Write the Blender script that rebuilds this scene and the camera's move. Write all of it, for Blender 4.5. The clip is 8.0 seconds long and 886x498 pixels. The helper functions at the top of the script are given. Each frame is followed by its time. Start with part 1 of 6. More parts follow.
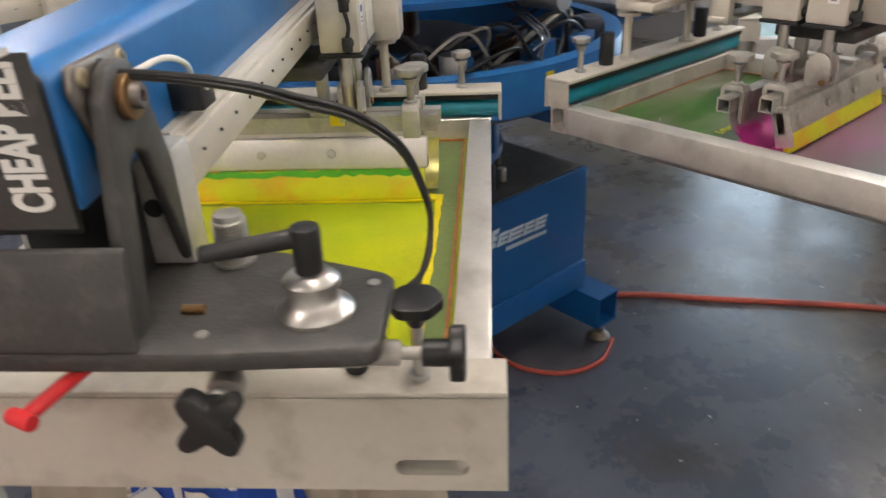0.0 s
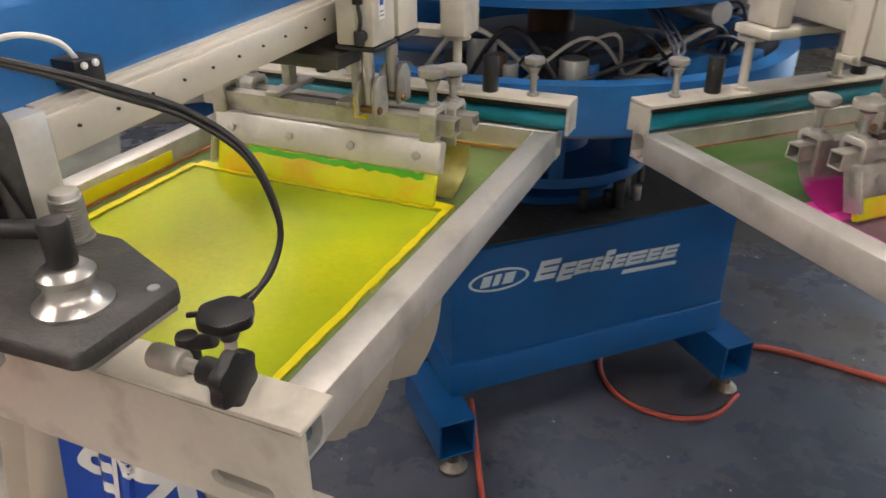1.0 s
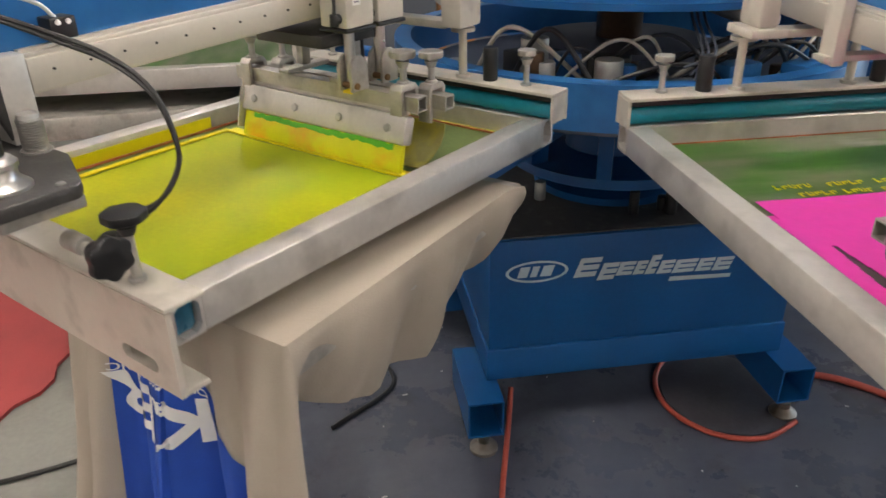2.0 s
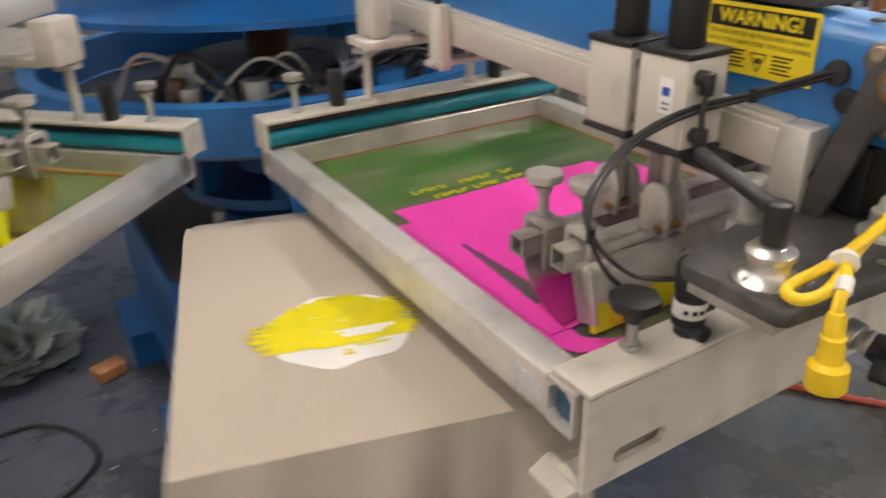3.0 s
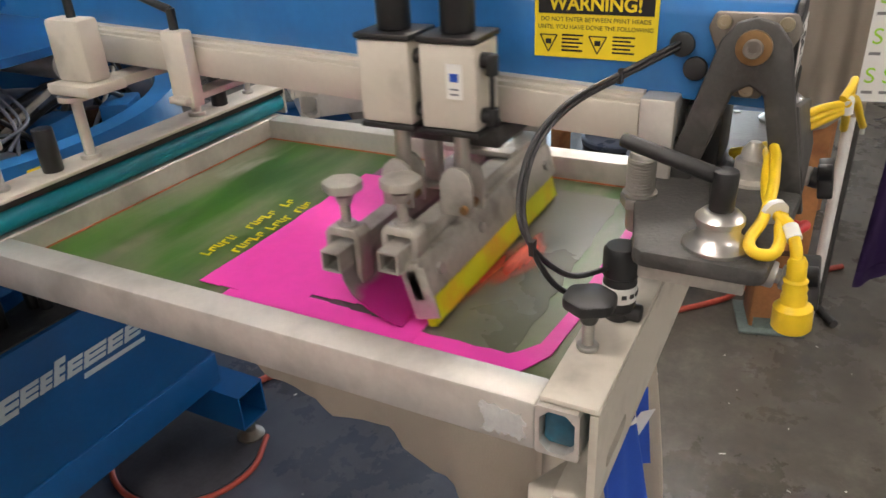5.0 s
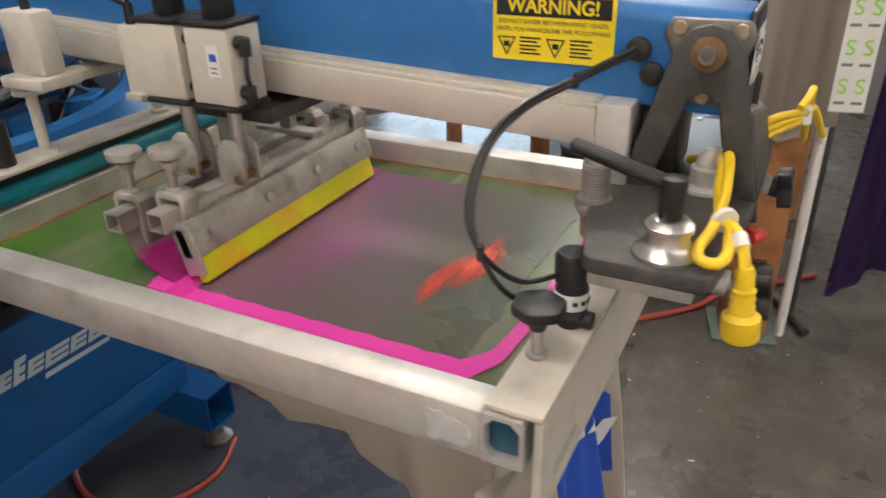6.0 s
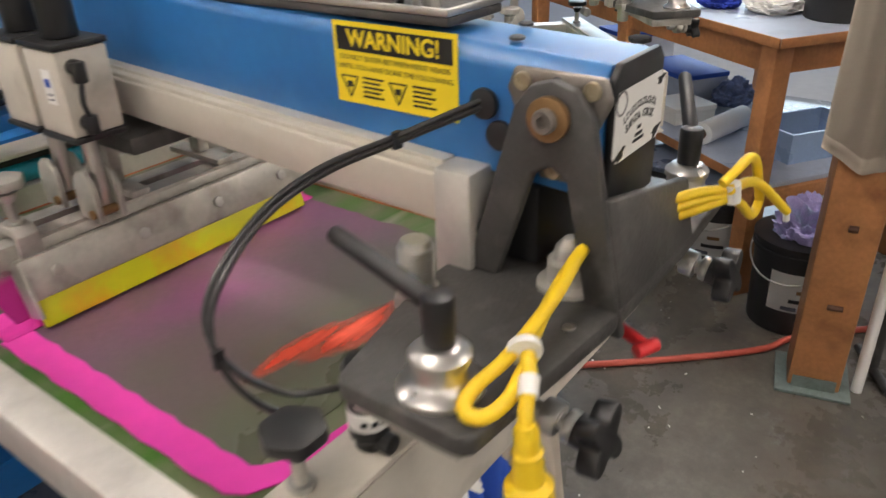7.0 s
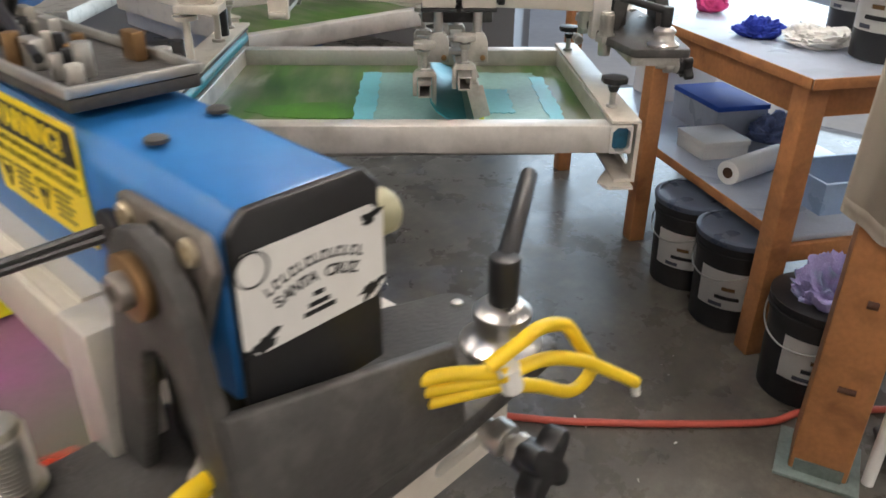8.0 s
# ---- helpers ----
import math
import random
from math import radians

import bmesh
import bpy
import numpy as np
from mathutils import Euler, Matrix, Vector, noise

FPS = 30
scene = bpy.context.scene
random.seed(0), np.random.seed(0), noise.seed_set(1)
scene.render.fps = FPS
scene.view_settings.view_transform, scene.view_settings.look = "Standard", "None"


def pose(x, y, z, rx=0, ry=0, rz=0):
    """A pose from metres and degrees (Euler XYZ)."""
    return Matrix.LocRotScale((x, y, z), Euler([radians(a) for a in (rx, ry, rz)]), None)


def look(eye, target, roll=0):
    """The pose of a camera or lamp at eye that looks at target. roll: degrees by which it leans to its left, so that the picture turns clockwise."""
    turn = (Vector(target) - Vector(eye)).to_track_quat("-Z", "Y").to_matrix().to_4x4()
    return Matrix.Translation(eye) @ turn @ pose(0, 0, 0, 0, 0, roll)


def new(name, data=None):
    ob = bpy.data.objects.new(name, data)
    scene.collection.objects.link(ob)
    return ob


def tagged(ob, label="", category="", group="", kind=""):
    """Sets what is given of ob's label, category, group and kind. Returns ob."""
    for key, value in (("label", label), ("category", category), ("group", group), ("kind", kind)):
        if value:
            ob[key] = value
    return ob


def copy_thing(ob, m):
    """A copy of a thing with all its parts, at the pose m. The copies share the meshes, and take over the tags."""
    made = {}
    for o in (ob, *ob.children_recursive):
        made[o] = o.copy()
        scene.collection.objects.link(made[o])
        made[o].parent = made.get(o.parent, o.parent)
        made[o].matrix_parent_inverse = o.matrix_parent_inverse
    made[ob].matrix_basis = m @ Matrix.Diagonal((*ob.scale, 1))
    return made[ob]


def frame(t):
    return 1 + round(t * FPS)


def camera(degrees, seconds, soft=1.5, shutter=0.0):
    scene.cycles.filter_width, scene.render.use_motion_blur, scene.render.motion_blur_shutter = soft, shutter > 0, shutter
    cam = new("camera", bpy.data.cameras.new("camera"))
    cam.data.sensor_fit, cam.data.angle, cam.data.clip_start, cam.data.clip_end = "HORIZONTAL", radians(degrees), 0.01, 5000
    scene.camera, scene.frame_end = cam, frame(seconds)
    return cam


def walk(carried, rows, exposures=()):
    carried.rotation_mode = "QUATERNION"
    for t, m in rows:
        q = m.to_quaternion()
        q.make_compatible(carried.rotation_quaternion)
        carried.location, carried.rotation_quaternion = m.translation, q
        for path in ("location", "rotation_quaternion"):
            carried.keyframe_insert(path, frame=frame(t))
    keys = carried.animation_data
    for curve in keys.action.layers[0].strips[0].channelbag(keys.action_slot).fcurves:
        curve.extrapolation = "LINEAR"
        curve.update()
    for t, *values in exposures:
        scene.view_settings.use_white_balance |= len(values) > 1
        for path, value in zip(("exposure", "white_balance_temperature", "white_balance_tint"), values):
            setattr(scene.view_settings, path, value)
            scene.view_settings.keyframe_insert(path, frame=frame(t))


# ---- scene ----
cam = camera(61.7, 8.0, 1.5, 0.4)
PATH = [
    (0, (0.301, 0.318, 1.472), (1.457, 1.668, 0.555), -2.7),
    (0.5, (0.474, 0.213, 1.466), (1.314, 1.776, 0.543), -1.3),
    (1, (0.598, 0.21, 1.478), (1.246, 1.85, 0.535), -0.1),
    (1.2, (0.625, 0.205, 1.48), (1.179, 1.881, 0.54), 0.3),
    (2.3, (0.912, -0.046, 1.456), (1.129, 1.729, 0.56), -1.4),
    (2.5, (0.938, -0.048, 1.465), (1.318, 1.694, 0.561), -1.6),
    (3, (0.977, 0.016, 1.469), (1.886, 1.555, 0.569), -1.7),
    (3.5, (0.978, 0.125, 1.465), (2.284, 1.361, 0.589), -0.3),
    (4, (0.959, 0.169, 1.462), (2.397, 1.255, 0.594), 0.1),
    (4.5, (0.920, 0.235, 1.462), (2.469, 1.149, 0.588), -1.6),
    (4.7, (0.888, 0.248, 1.472), (2.424, 1.146, 0.562), -3.2),
    (5.8, (0.866, 0.281, 1.438), (2.502, 1.031, 0.567), -0.8),
    (6, (0.898, 0.240, 1.460), (2.481, 1.054, 0.547), -1.5),
    (6.5, (1.000, 0.132, 1.459), (2.487, 1.109, 0.545), -1.7),
    (7, (1.166, 0.100, 1.464), (2.572, 1.174, 0.533), -1.9),
    (7.5, (1.346, 0.098, 1.457), (2.715, 1.210, 0.514), -1.0),
    (8, (1.472, 0.057, 1.468), (2.786, 1.241, 0.535), 0.6),
]
walk(cam, [(t, look(eye, target, roll)) for t, eye, target, roll in PATH])

# ---- world and light ----
world = bpy.data.worlds.new("world")
scene.world = world
world.use_nodes = True
wn = world.node_tree.nodes
sky = wn.new("ShaderNodeTexSky")
sky.sky_type, sky.sun_disc = "NISHITA", False
sky.sun_elevation, sky.sun_rotation = radians(40), radians(100)
wn["Background"].inputs["Strength"].default_value = 0.12
world.node_tree.links.new(sky.outputs[0], wn["Background"].inputs["Color"])
scene.view_settings.exposure = 0.18


# ---- materials ----
def mat(name, color, rough=0.5, metal=0.0, vary=0.12, scale=6.0, fine=60.0, bump=0.05, spots=None, coat=0.0, rrough=0.12):
    """A paint, metal or plastic with wear at two scales. spots: (colour, amount, scale) of stains."""
    m = bpy.data.materials.new(name)
    m.use_nodes = True
    nt = m.node_tree
    nodes, link = nt.nodes, nt.links.new
    bsdf = nodes["Principled BSDF"]
    bsdf.inputs["Metallic"].default_value = metal
    bsdf.inputs["Coat Weight"].default_value = coat
    co = nodes.new("ShaderNodeTexCoord")
    big, small = nodes.new("ShaderNodeTexNoise"), nodes.new("ShaderNodeTexNoise")
    for n, sc, det in ((big, scale, 6), (small, fine, 4)):
        n.inputs["Scale"].default_value, n.inputs["Detail"].default_value = sc, det
        link(co.outputs["Object"], n.inputs["Vector"])
    ramp = nodes.new("ShaderNodeValToRGB")
    c = Vector(color[:3])
    ramp.color_ramp.elements[0].position, ramp.color_ramp.elements[1].position = 0.3, 0.7
    ramp.color_ramp.elements[0].color = (*(c * (1 - vary)), 1)
    ramp.color_ramp.elements[1].color = (*(c * (1 + vary)), 1)
    mix = nodes.new("ShaderNodeMath")
    mix.operation = "MULTIPLY_ADD"
    mix.inputs[1].default_value, mix.inputs[2].default_value = 0.35, 0.0
    link(small.outputs["Fac"], mix.inputs[0])
    add = nodes.new("ShaderNodeMath")
    add.operation = "MULTIPLY_ADD"
    add.inputs[1].default_value = 0.65
    link(big.outputs["Fac"], add.inputs[0])
    link(mix.outputs[0], add.inputs[2])
    link(add.outputs[0], ramp.inputs["Fac"])
    out = ramp.outputs["Color"]
    if spots:
        col, amount, sscale = spots
        sn = nodes.new("ShaderNodeTexNoise")
        sn.inputs["Scale"].default_value, sn.inputs["Detail"].default_value, sn.inputs["Roughness"].default_value = sscale, 5, 0.5
        link(co.outputs["Object"], sn.inputs["Vector"])
        sr = nodes.new("ShaderNodeValToRGB")
        sr.color_ramp.elements[0].position, sr.color_ramp.elements[1].position = 0.54 - amount * 0.2, 0.78 - amount * 0.1
        link(sn.outputs["Fac"], sr.inputs["Fac"])
        mx = nodes.new("ShaderNodeMix")
        mx.data_type = "RGBA"
        link(sr.outputs["Color"], mx.inputs["Factor"])
        link(out, mx.inputs["A"])
        mx.inputs["B"].default_value = (*col, 1)
        out = mx.outputs["Result"]
    link(out, bsdf.inputs["Base Color"])
    rr = nodes.new("ShaderNodeMapRange")
    rr.inputs["To Min"].default_value, rr.inputs["To Max"].default_value = max(0.02, rough - rrough), min(1, rough + rrough)
    link(big.outputs["Fac"], rr.inputs["Value"])
    link(rr.outputs["Result"], bsdf.inputs["Roughness"])
    if bump:
        b = nodes.new("ShaderNodeBump")
        b.inputs["Strength"].default_value, b.inputs["Distance"].default_value = bump, 0.002
        link(small.outputs["Fac"], b.inputs["Height"])
        link(b.outputs["Normal"], bsdf.inputs["Normal"])
    return m


def glow(name, color, strength):
    m = bpy.data.materials.new(name)
    m.use_nodes = True
    b = m.node_tree.nodes["Principled BSDF"]
    b.inputs["Base Color"].default_value = (*color, 1)
    b.inputs["Emission Color"].default_value = (*color, 1)
    b.inputs["Emission Strength"].default_value = strength
    return m


BLUE = mat("blue_paint", (0.018, 0.13, 0.36), 0.32, 0, 0.10, 4, 90, 0.04, ((0.03, 0.17, 0.42), 0.1, 14))
BLUE_DARK = mat("dark_blue_paint", (0.003, 0.082, 0.265), 0.38, 0, 0.12, 3, 90, 0.04)
BLACK_PAINT = mat("black_crackle_paint", (0.046, 0.044, 0.042), 0.5, 0, 0.25, 8, 260, 0.3, ((0.09, 0.085, 0.08), 0.05, 40))
BLACK = mat("black_plastic", (0.012, 0.012, 0.013), 0.42, 0, 0.2, 20, 120, 0.05)
ALU = mat("brushed_aluminium", (0.66, 0.63, 0.59), 0.42, 0.55, 0.10, 9, 140, 0.06, ((0.42, 0.40, 0.37), 0.12, 12))
ALU_DULL = mat("dull_aluminium", (0.46, 0.44, 0.40), 0.45, 0.55, 0.16, 14, 160, 0.12, ((0.25, 0.23, 0.20), 0.2, 25))
CREAM = mat("cream_grey_paint", (0.56, 0.52, 0.45), 0.38, 0, 0.06, 6, 120, 0.05, ((0.36, 0.33, 0.28), 0.05, 18))
RAIL = mat("anodised_rail", (0.58, 0.54, 0.47), 0.4, 0.25, 0.06, 8, 140, 0.04)
CHROME = mat("chrome", (0.62, 0.60, 0.57), 0.32, 1.0, 0.06, 30, 100, 0.0)
STEEL = mat("zinc_steel", (0.5, 0.49, 0.46), 0.38, 0.9, 0.15, 30, 200, 0.1)
BRASS = mat("brass", (0.23, 0.135, 0.06), 0.42, 0.7, 0.2, 30, 200, 0.1)
PLATE_STEEL = mat("oiled_steel_plate", (0.20, 0.18, 0.16), 0.42, 0.6, 0.25, 14, 160, 0.1, ((0.12, 0.09, 0.06), 0.2, 20))
YELLOW_ZINC = mat("yellow_zinc", (0.42, 0.36, 0.25), 0.38, 0.7, 0.15, 30, 200, 0.1)
TEAL = mat("teal_rubber", (0.008, 0.22, 0.30), 0.35, 0, 0.2, 10, 90, 0.1)
RUBBER = mat("rubber_hose", (0.018, 0.018, 0.019), 0.35, 0, 0.15, 20, 120, 0.05)
CLOTH = mat("sand_cotton", (0.44, 0.385, 0.315), 0.92, 0, 0.06, 5, 420, 0.35, rrough=0.03)
WHITE = mat("white_paint", (0.78, 0.77, 0.74), 0.55, 0, 0.05, 10, 120, 0.03)
YELLOW = mat("yellow_label", (0.80, 0.62, 0.02), 0.4, 0, 0.06, 12, 90, 0.02)
CORD = mat("yellow_cord", (0.82, 0.56, 0.015), 0.45, 0, 0.08, 20, 160, 0.1)
RED = mat("red_plastic", (0.62, 0.02, 0.025), 0.42, 0, 0.1, 20, 90, 0.05)
RED_HOSE = mat("dusty_red_hose", (0.42, 0.07, 0.045), 0.55, 0, 0.2, 8, 120, 0.1)
PINK_INK = mat("pink_ink", (0.80, 0.055, 0.43), 0.38, 0, 0.08, 10, 60, 0.25)
YELLOW_INK = mat("yellow_ink", (0.72, 0.62, 0.005), 0.4, 0, 0.10, 12, 80, 0.1)
YELLOW_BLADE = mat("yellow_polyurethane", (0.66, 0.66, 0.01), 0.35, 0, 0.08, 20, 60, 0.05, ((0.80, 0.30, 0.02), 0.35, 16))
GREEN_INK = mat("green_ink_smear", (0.10, 0.45, 0.02), 0.4, 0, 0.15, 20, 60, 0.1)
RED_GLUE = mat("red_tape_edge", (0.46, 0.15, 0.06), 0.5, 0, 0.45, 30, 90, 0.1)
WOOD = mat("stained_timber", (0.40, 0.175, 0.065), 0.5, 0, 0.28, 5, 70, 0.2, ((0.16, 0.06, 0.025), 0.12, 9))
TABLE_TOP = mat("pale_laminate", (0.36, 0.41, 0.50), 0.3, 0, 0.1, 6, 90, 0.03, ((0.3, 0.34, 0.42), 0.1, 9))
COPPER = mat("oily_bronze", (0.10, 0.055, 0.03), 0.35, 0.6, 0.3, 12, 90, 0.1)
GREY = mat("grey_steel_disc", (0.10, 0.11, 0.14), 0.35, 0.4, 0.15, 6, 90, 0.05)
SHIRT_BLUE = mat("blue_transfer", (0.012, 0.07, 0.42), 0.7, 0, 0.1, 10, 300, 0.1)


# ---- mesh helpers ----
def box(bm, x0, x1, y0, y1, z0, z1, bevel=0.0, m=None):
    r = bmesh.ops.create_cube(bm, size=1.0)
    t = Matrix.LocRotScale(((x0 + x1) / 2, (y0 + y1) / 2, (z0 + z1) / 2), None, (x1 - x0, y1 - y0, z1 - z0))
    bmesh.ops.transform(bm, matrix=(m @ t) if m else t, verts=r["verts"])
    if bevel:
        edges = list({e for v in r["verts"] for e in v.link_edges})
        bmesh.ops.bevel(bm, geom=edges, offset=bevel, segments=2, affect="EDGES", profile=0.5)
    return bm


def rod(bm, a, b, r, r2=None, seg=20, bevel=0.0):
    """A round bar from a to b."""
    a, b = Vector(a), Vector(b)
    d = b - a
    q = d.to_track_quat("Z", "Y").to_matrix().to_4x4()
    res = bmesh.ops.create_cone(bm, cap_ends=True, segments=seg, radius1=r, radius2=r if r2 is None else r2, depth=d.length)
    bmesh.ops.transform(bm, matrix=Matrix.Translation((a + b) / 2) @ q, verts=res["verts"])
    if bevel:
        rims = [e for e in {e for v in res["verts"] for e in v.link_edges} if any(len(f.verts) > 4 for f in e.link_faces)]
        bmesh.ops.bevel(bm, geom=rims, offset=bevel, segments=2, affect="EDGES", profile=0.5)
    return bm


def lathe(bm, rings, seg=24, m=None):
    """A turned body from (radius, height) rings, closed at both ends."""
    loops = []
    for r, z in rings:
        loops.append([bm.verts.new((r * math.cos(a), r * math.sin(a), z)) for a in [2 * math.pi * i / seg for i in range(seg)]])
    for lo, hi in zip(loops, loops[1:]):
        for i in range(seg):
            bm.faces.new((lo[i], lo[(i + 1) % seg], hi[(i + 1) % seg], hi[i]))
    bm.faces.new(list(reversed(loops[0])))
    bm.faces.new(loops[-1])
    if m:
        bmesh.ops.transform(bm, matrix=m, verts=[v for lp in loops for v in lp])
    return bm


def plate(bm, pts, z0, z1, bevel=0.0, m=None):
    """An outline in x and y, thick from z0 to z1."""
    lo = [bm.verts.new((x, y, z0)) for x, y in pts]
    hi = [bm.verts.new((x, y, z1)) for x, y in pts]
    n = len(pts)
    faces = [bm.faces.new(list(reversed(lo))), bm.faces.new(hi)]
    for i in range(n):
        faces.append(bm.faces.new((lo[i], lo[(i + 1) % n], hi[(i + 1) % n], hi[i])))
    if m:
        bmesh.ops.transform(bm, matrix=m, verts=lo + hi)
    bmesh.ops.recalc_face_normals(bm, faces=faces)
    if bevel:
        bmesh.ops.bevel(bm, geom=list({e for f in faces for e in f.edges}), offset=bevel, segments=2, affect="EDGES", profile=0.5)
    return bm


def spline(pts, n=10):
    """A smooth line through the points."""
    p = [Vector(q) for q in pts]
    p = [2 * p[0] - p[1]] + p + [2 * p[-1] - p[-2]]
    out = []
    for i in range(1, len(p) - 2):
        for k in range(n):
            t = k / n
            a, b, c, d = p[i - 1], p[i], p[i + 1], p[i + 2]
            out.append(0.5 * (2 * b + (c - a) * t + (2 * a - 5 * b + 4 * c - d) * t * t + (3 * b - a - 3 * c + d) * t ** 3))
    return out + [p[-2]]


def sweep(bm, pts, r, seg=8, n=10):
    """A round hose along a smooth line."""
    line = spline(pts, n)
    loops, up = [], Vector((0.13, 0.21, 0.97))
    for i, p in enumerate(line):
        d = (line[min(i + 1, len(line) - 1)] - line[max(i - 1, 0)]).normalized()
        s = d.cross(up).normalized()
        w = s.cross(d)
        loops.append([bm.verts.new(p + r * (math.cos(a) * s + math.sin(a) * w)) for a in [2 * math.pi * k / seg for k in range(seg)]])
    for lo, hi in zip(loops, loops[1:]):
        for k in range(seg):
            bm.faces.new((lo[k], lo[(k + 1) % seg], hi[(k + 1) % seg], hi[k]))
    bm.faces.new(list(reversed(loops[0])))
    bm.faces.new(loops[-1])
    return bm


def BM():
    return bmesh.new()


def part(name, bm, material, parent, label="", smooth=40):
    me = bpy.data.meshes.new(name)
    bmesh.ops.recalc_face_normals(bm, faces=bm.faces)
    if smooth:
        for f in bm.faces:
            f.smooth = True
        lim = radians(smooth)
        for e in bm.edges:
            if len(e.link_faces) != 2 or e.calc_face_angle(0) > lim:
                e.smooth = False
    bm.to_mesh(me)
    bm.free()
    me.materials.append(material)
    ob = new(name, me)
    ob.parent = parent
    if label:
        tagged(ob, label)
    return ob


def thing(name, label, category, m=None, group="", kind=""):
    ob = new(name)
    ob.matrix_basis = m or Matrix()
    return tagged(ob, label, category, group, kind)


def words(name, text, size, m, material, parent, depth=0.0006, bold=0.0):
    cu = bpy.data.curves.new(name, "FONT")
    cu.body, cu.size, cu.align_x, cu.align_y, cu.extrude, cu.offset = text, size, "CENTER", "CENTER", depth, bold
    tmp = bpy.data.objects.new(name, cu)
    scene.collection.objects.link(tmp)
    me = bpy.data.meshes.new_from_object(tmp)
    bpy.data.objects.remove(tmp)
    me.transform(m)
    me.materials.append(material)
    ob = new(name, me)
    ob.parent = parent
    return ob


def blob(bm, cx, cy, rx, ry, z, turn=0.0, seed=1, rough=0.12, n=40, t=0.0012):
    r = random.Random(seed)
    ph = [r.random() * 6.28 for _ in range(4)]
    pts = []
    for i in range(n):
        a = 2 * math.pi * i / n
        k = 1 + rough * (math.sin(3 * a + ph[0]) + 0.6 * math.sin(5 * a + ph[1]) + 0.5 * math.sin(9 * a + ph[2]))
        x, y = rx * k * math.cos(a), ry * k * math.sin(a)
        c, s = math.cos(radians(turn)), math.sin(radians(turn))
        pts.append((cx + c * x - s * y, cy + s * x + c * y))
    plate(bm, pts, z, z + t)


def ragged(x0, x1, y0, y1, amp, seed, n=24):
    """A rectangle's outline with uneven sides."""
    r = random.Random(seed)
    pts = []
    for i in range(n):
        pts.append((x0 + (x1 - x0) * i / n, y0 + amp * (r.random() - 0.5)))
    for i in range(n):
        pts.append((x1 + amp * (r.random() - 0.5), y0 + (y1 - y0) * i / n))
    for i in range(n):
        pts.append((x1 - (x1 - x0) * i / n, y1 + amp * (r.random() - 0.5)))
    for i in range(n):
        pts.append((x0 + amp * (r.random() - 0.5), y1 - (y1 - y0) * i / n))
    return pts


# ---- the press: plan ----
CX, CY = 1.64, 2.04


def around(degrees, dz=0.0):
    """The place of a print head: x to its right, y towards the column."""
    return pose(CX, CY, dz, 0, 0, degrees)


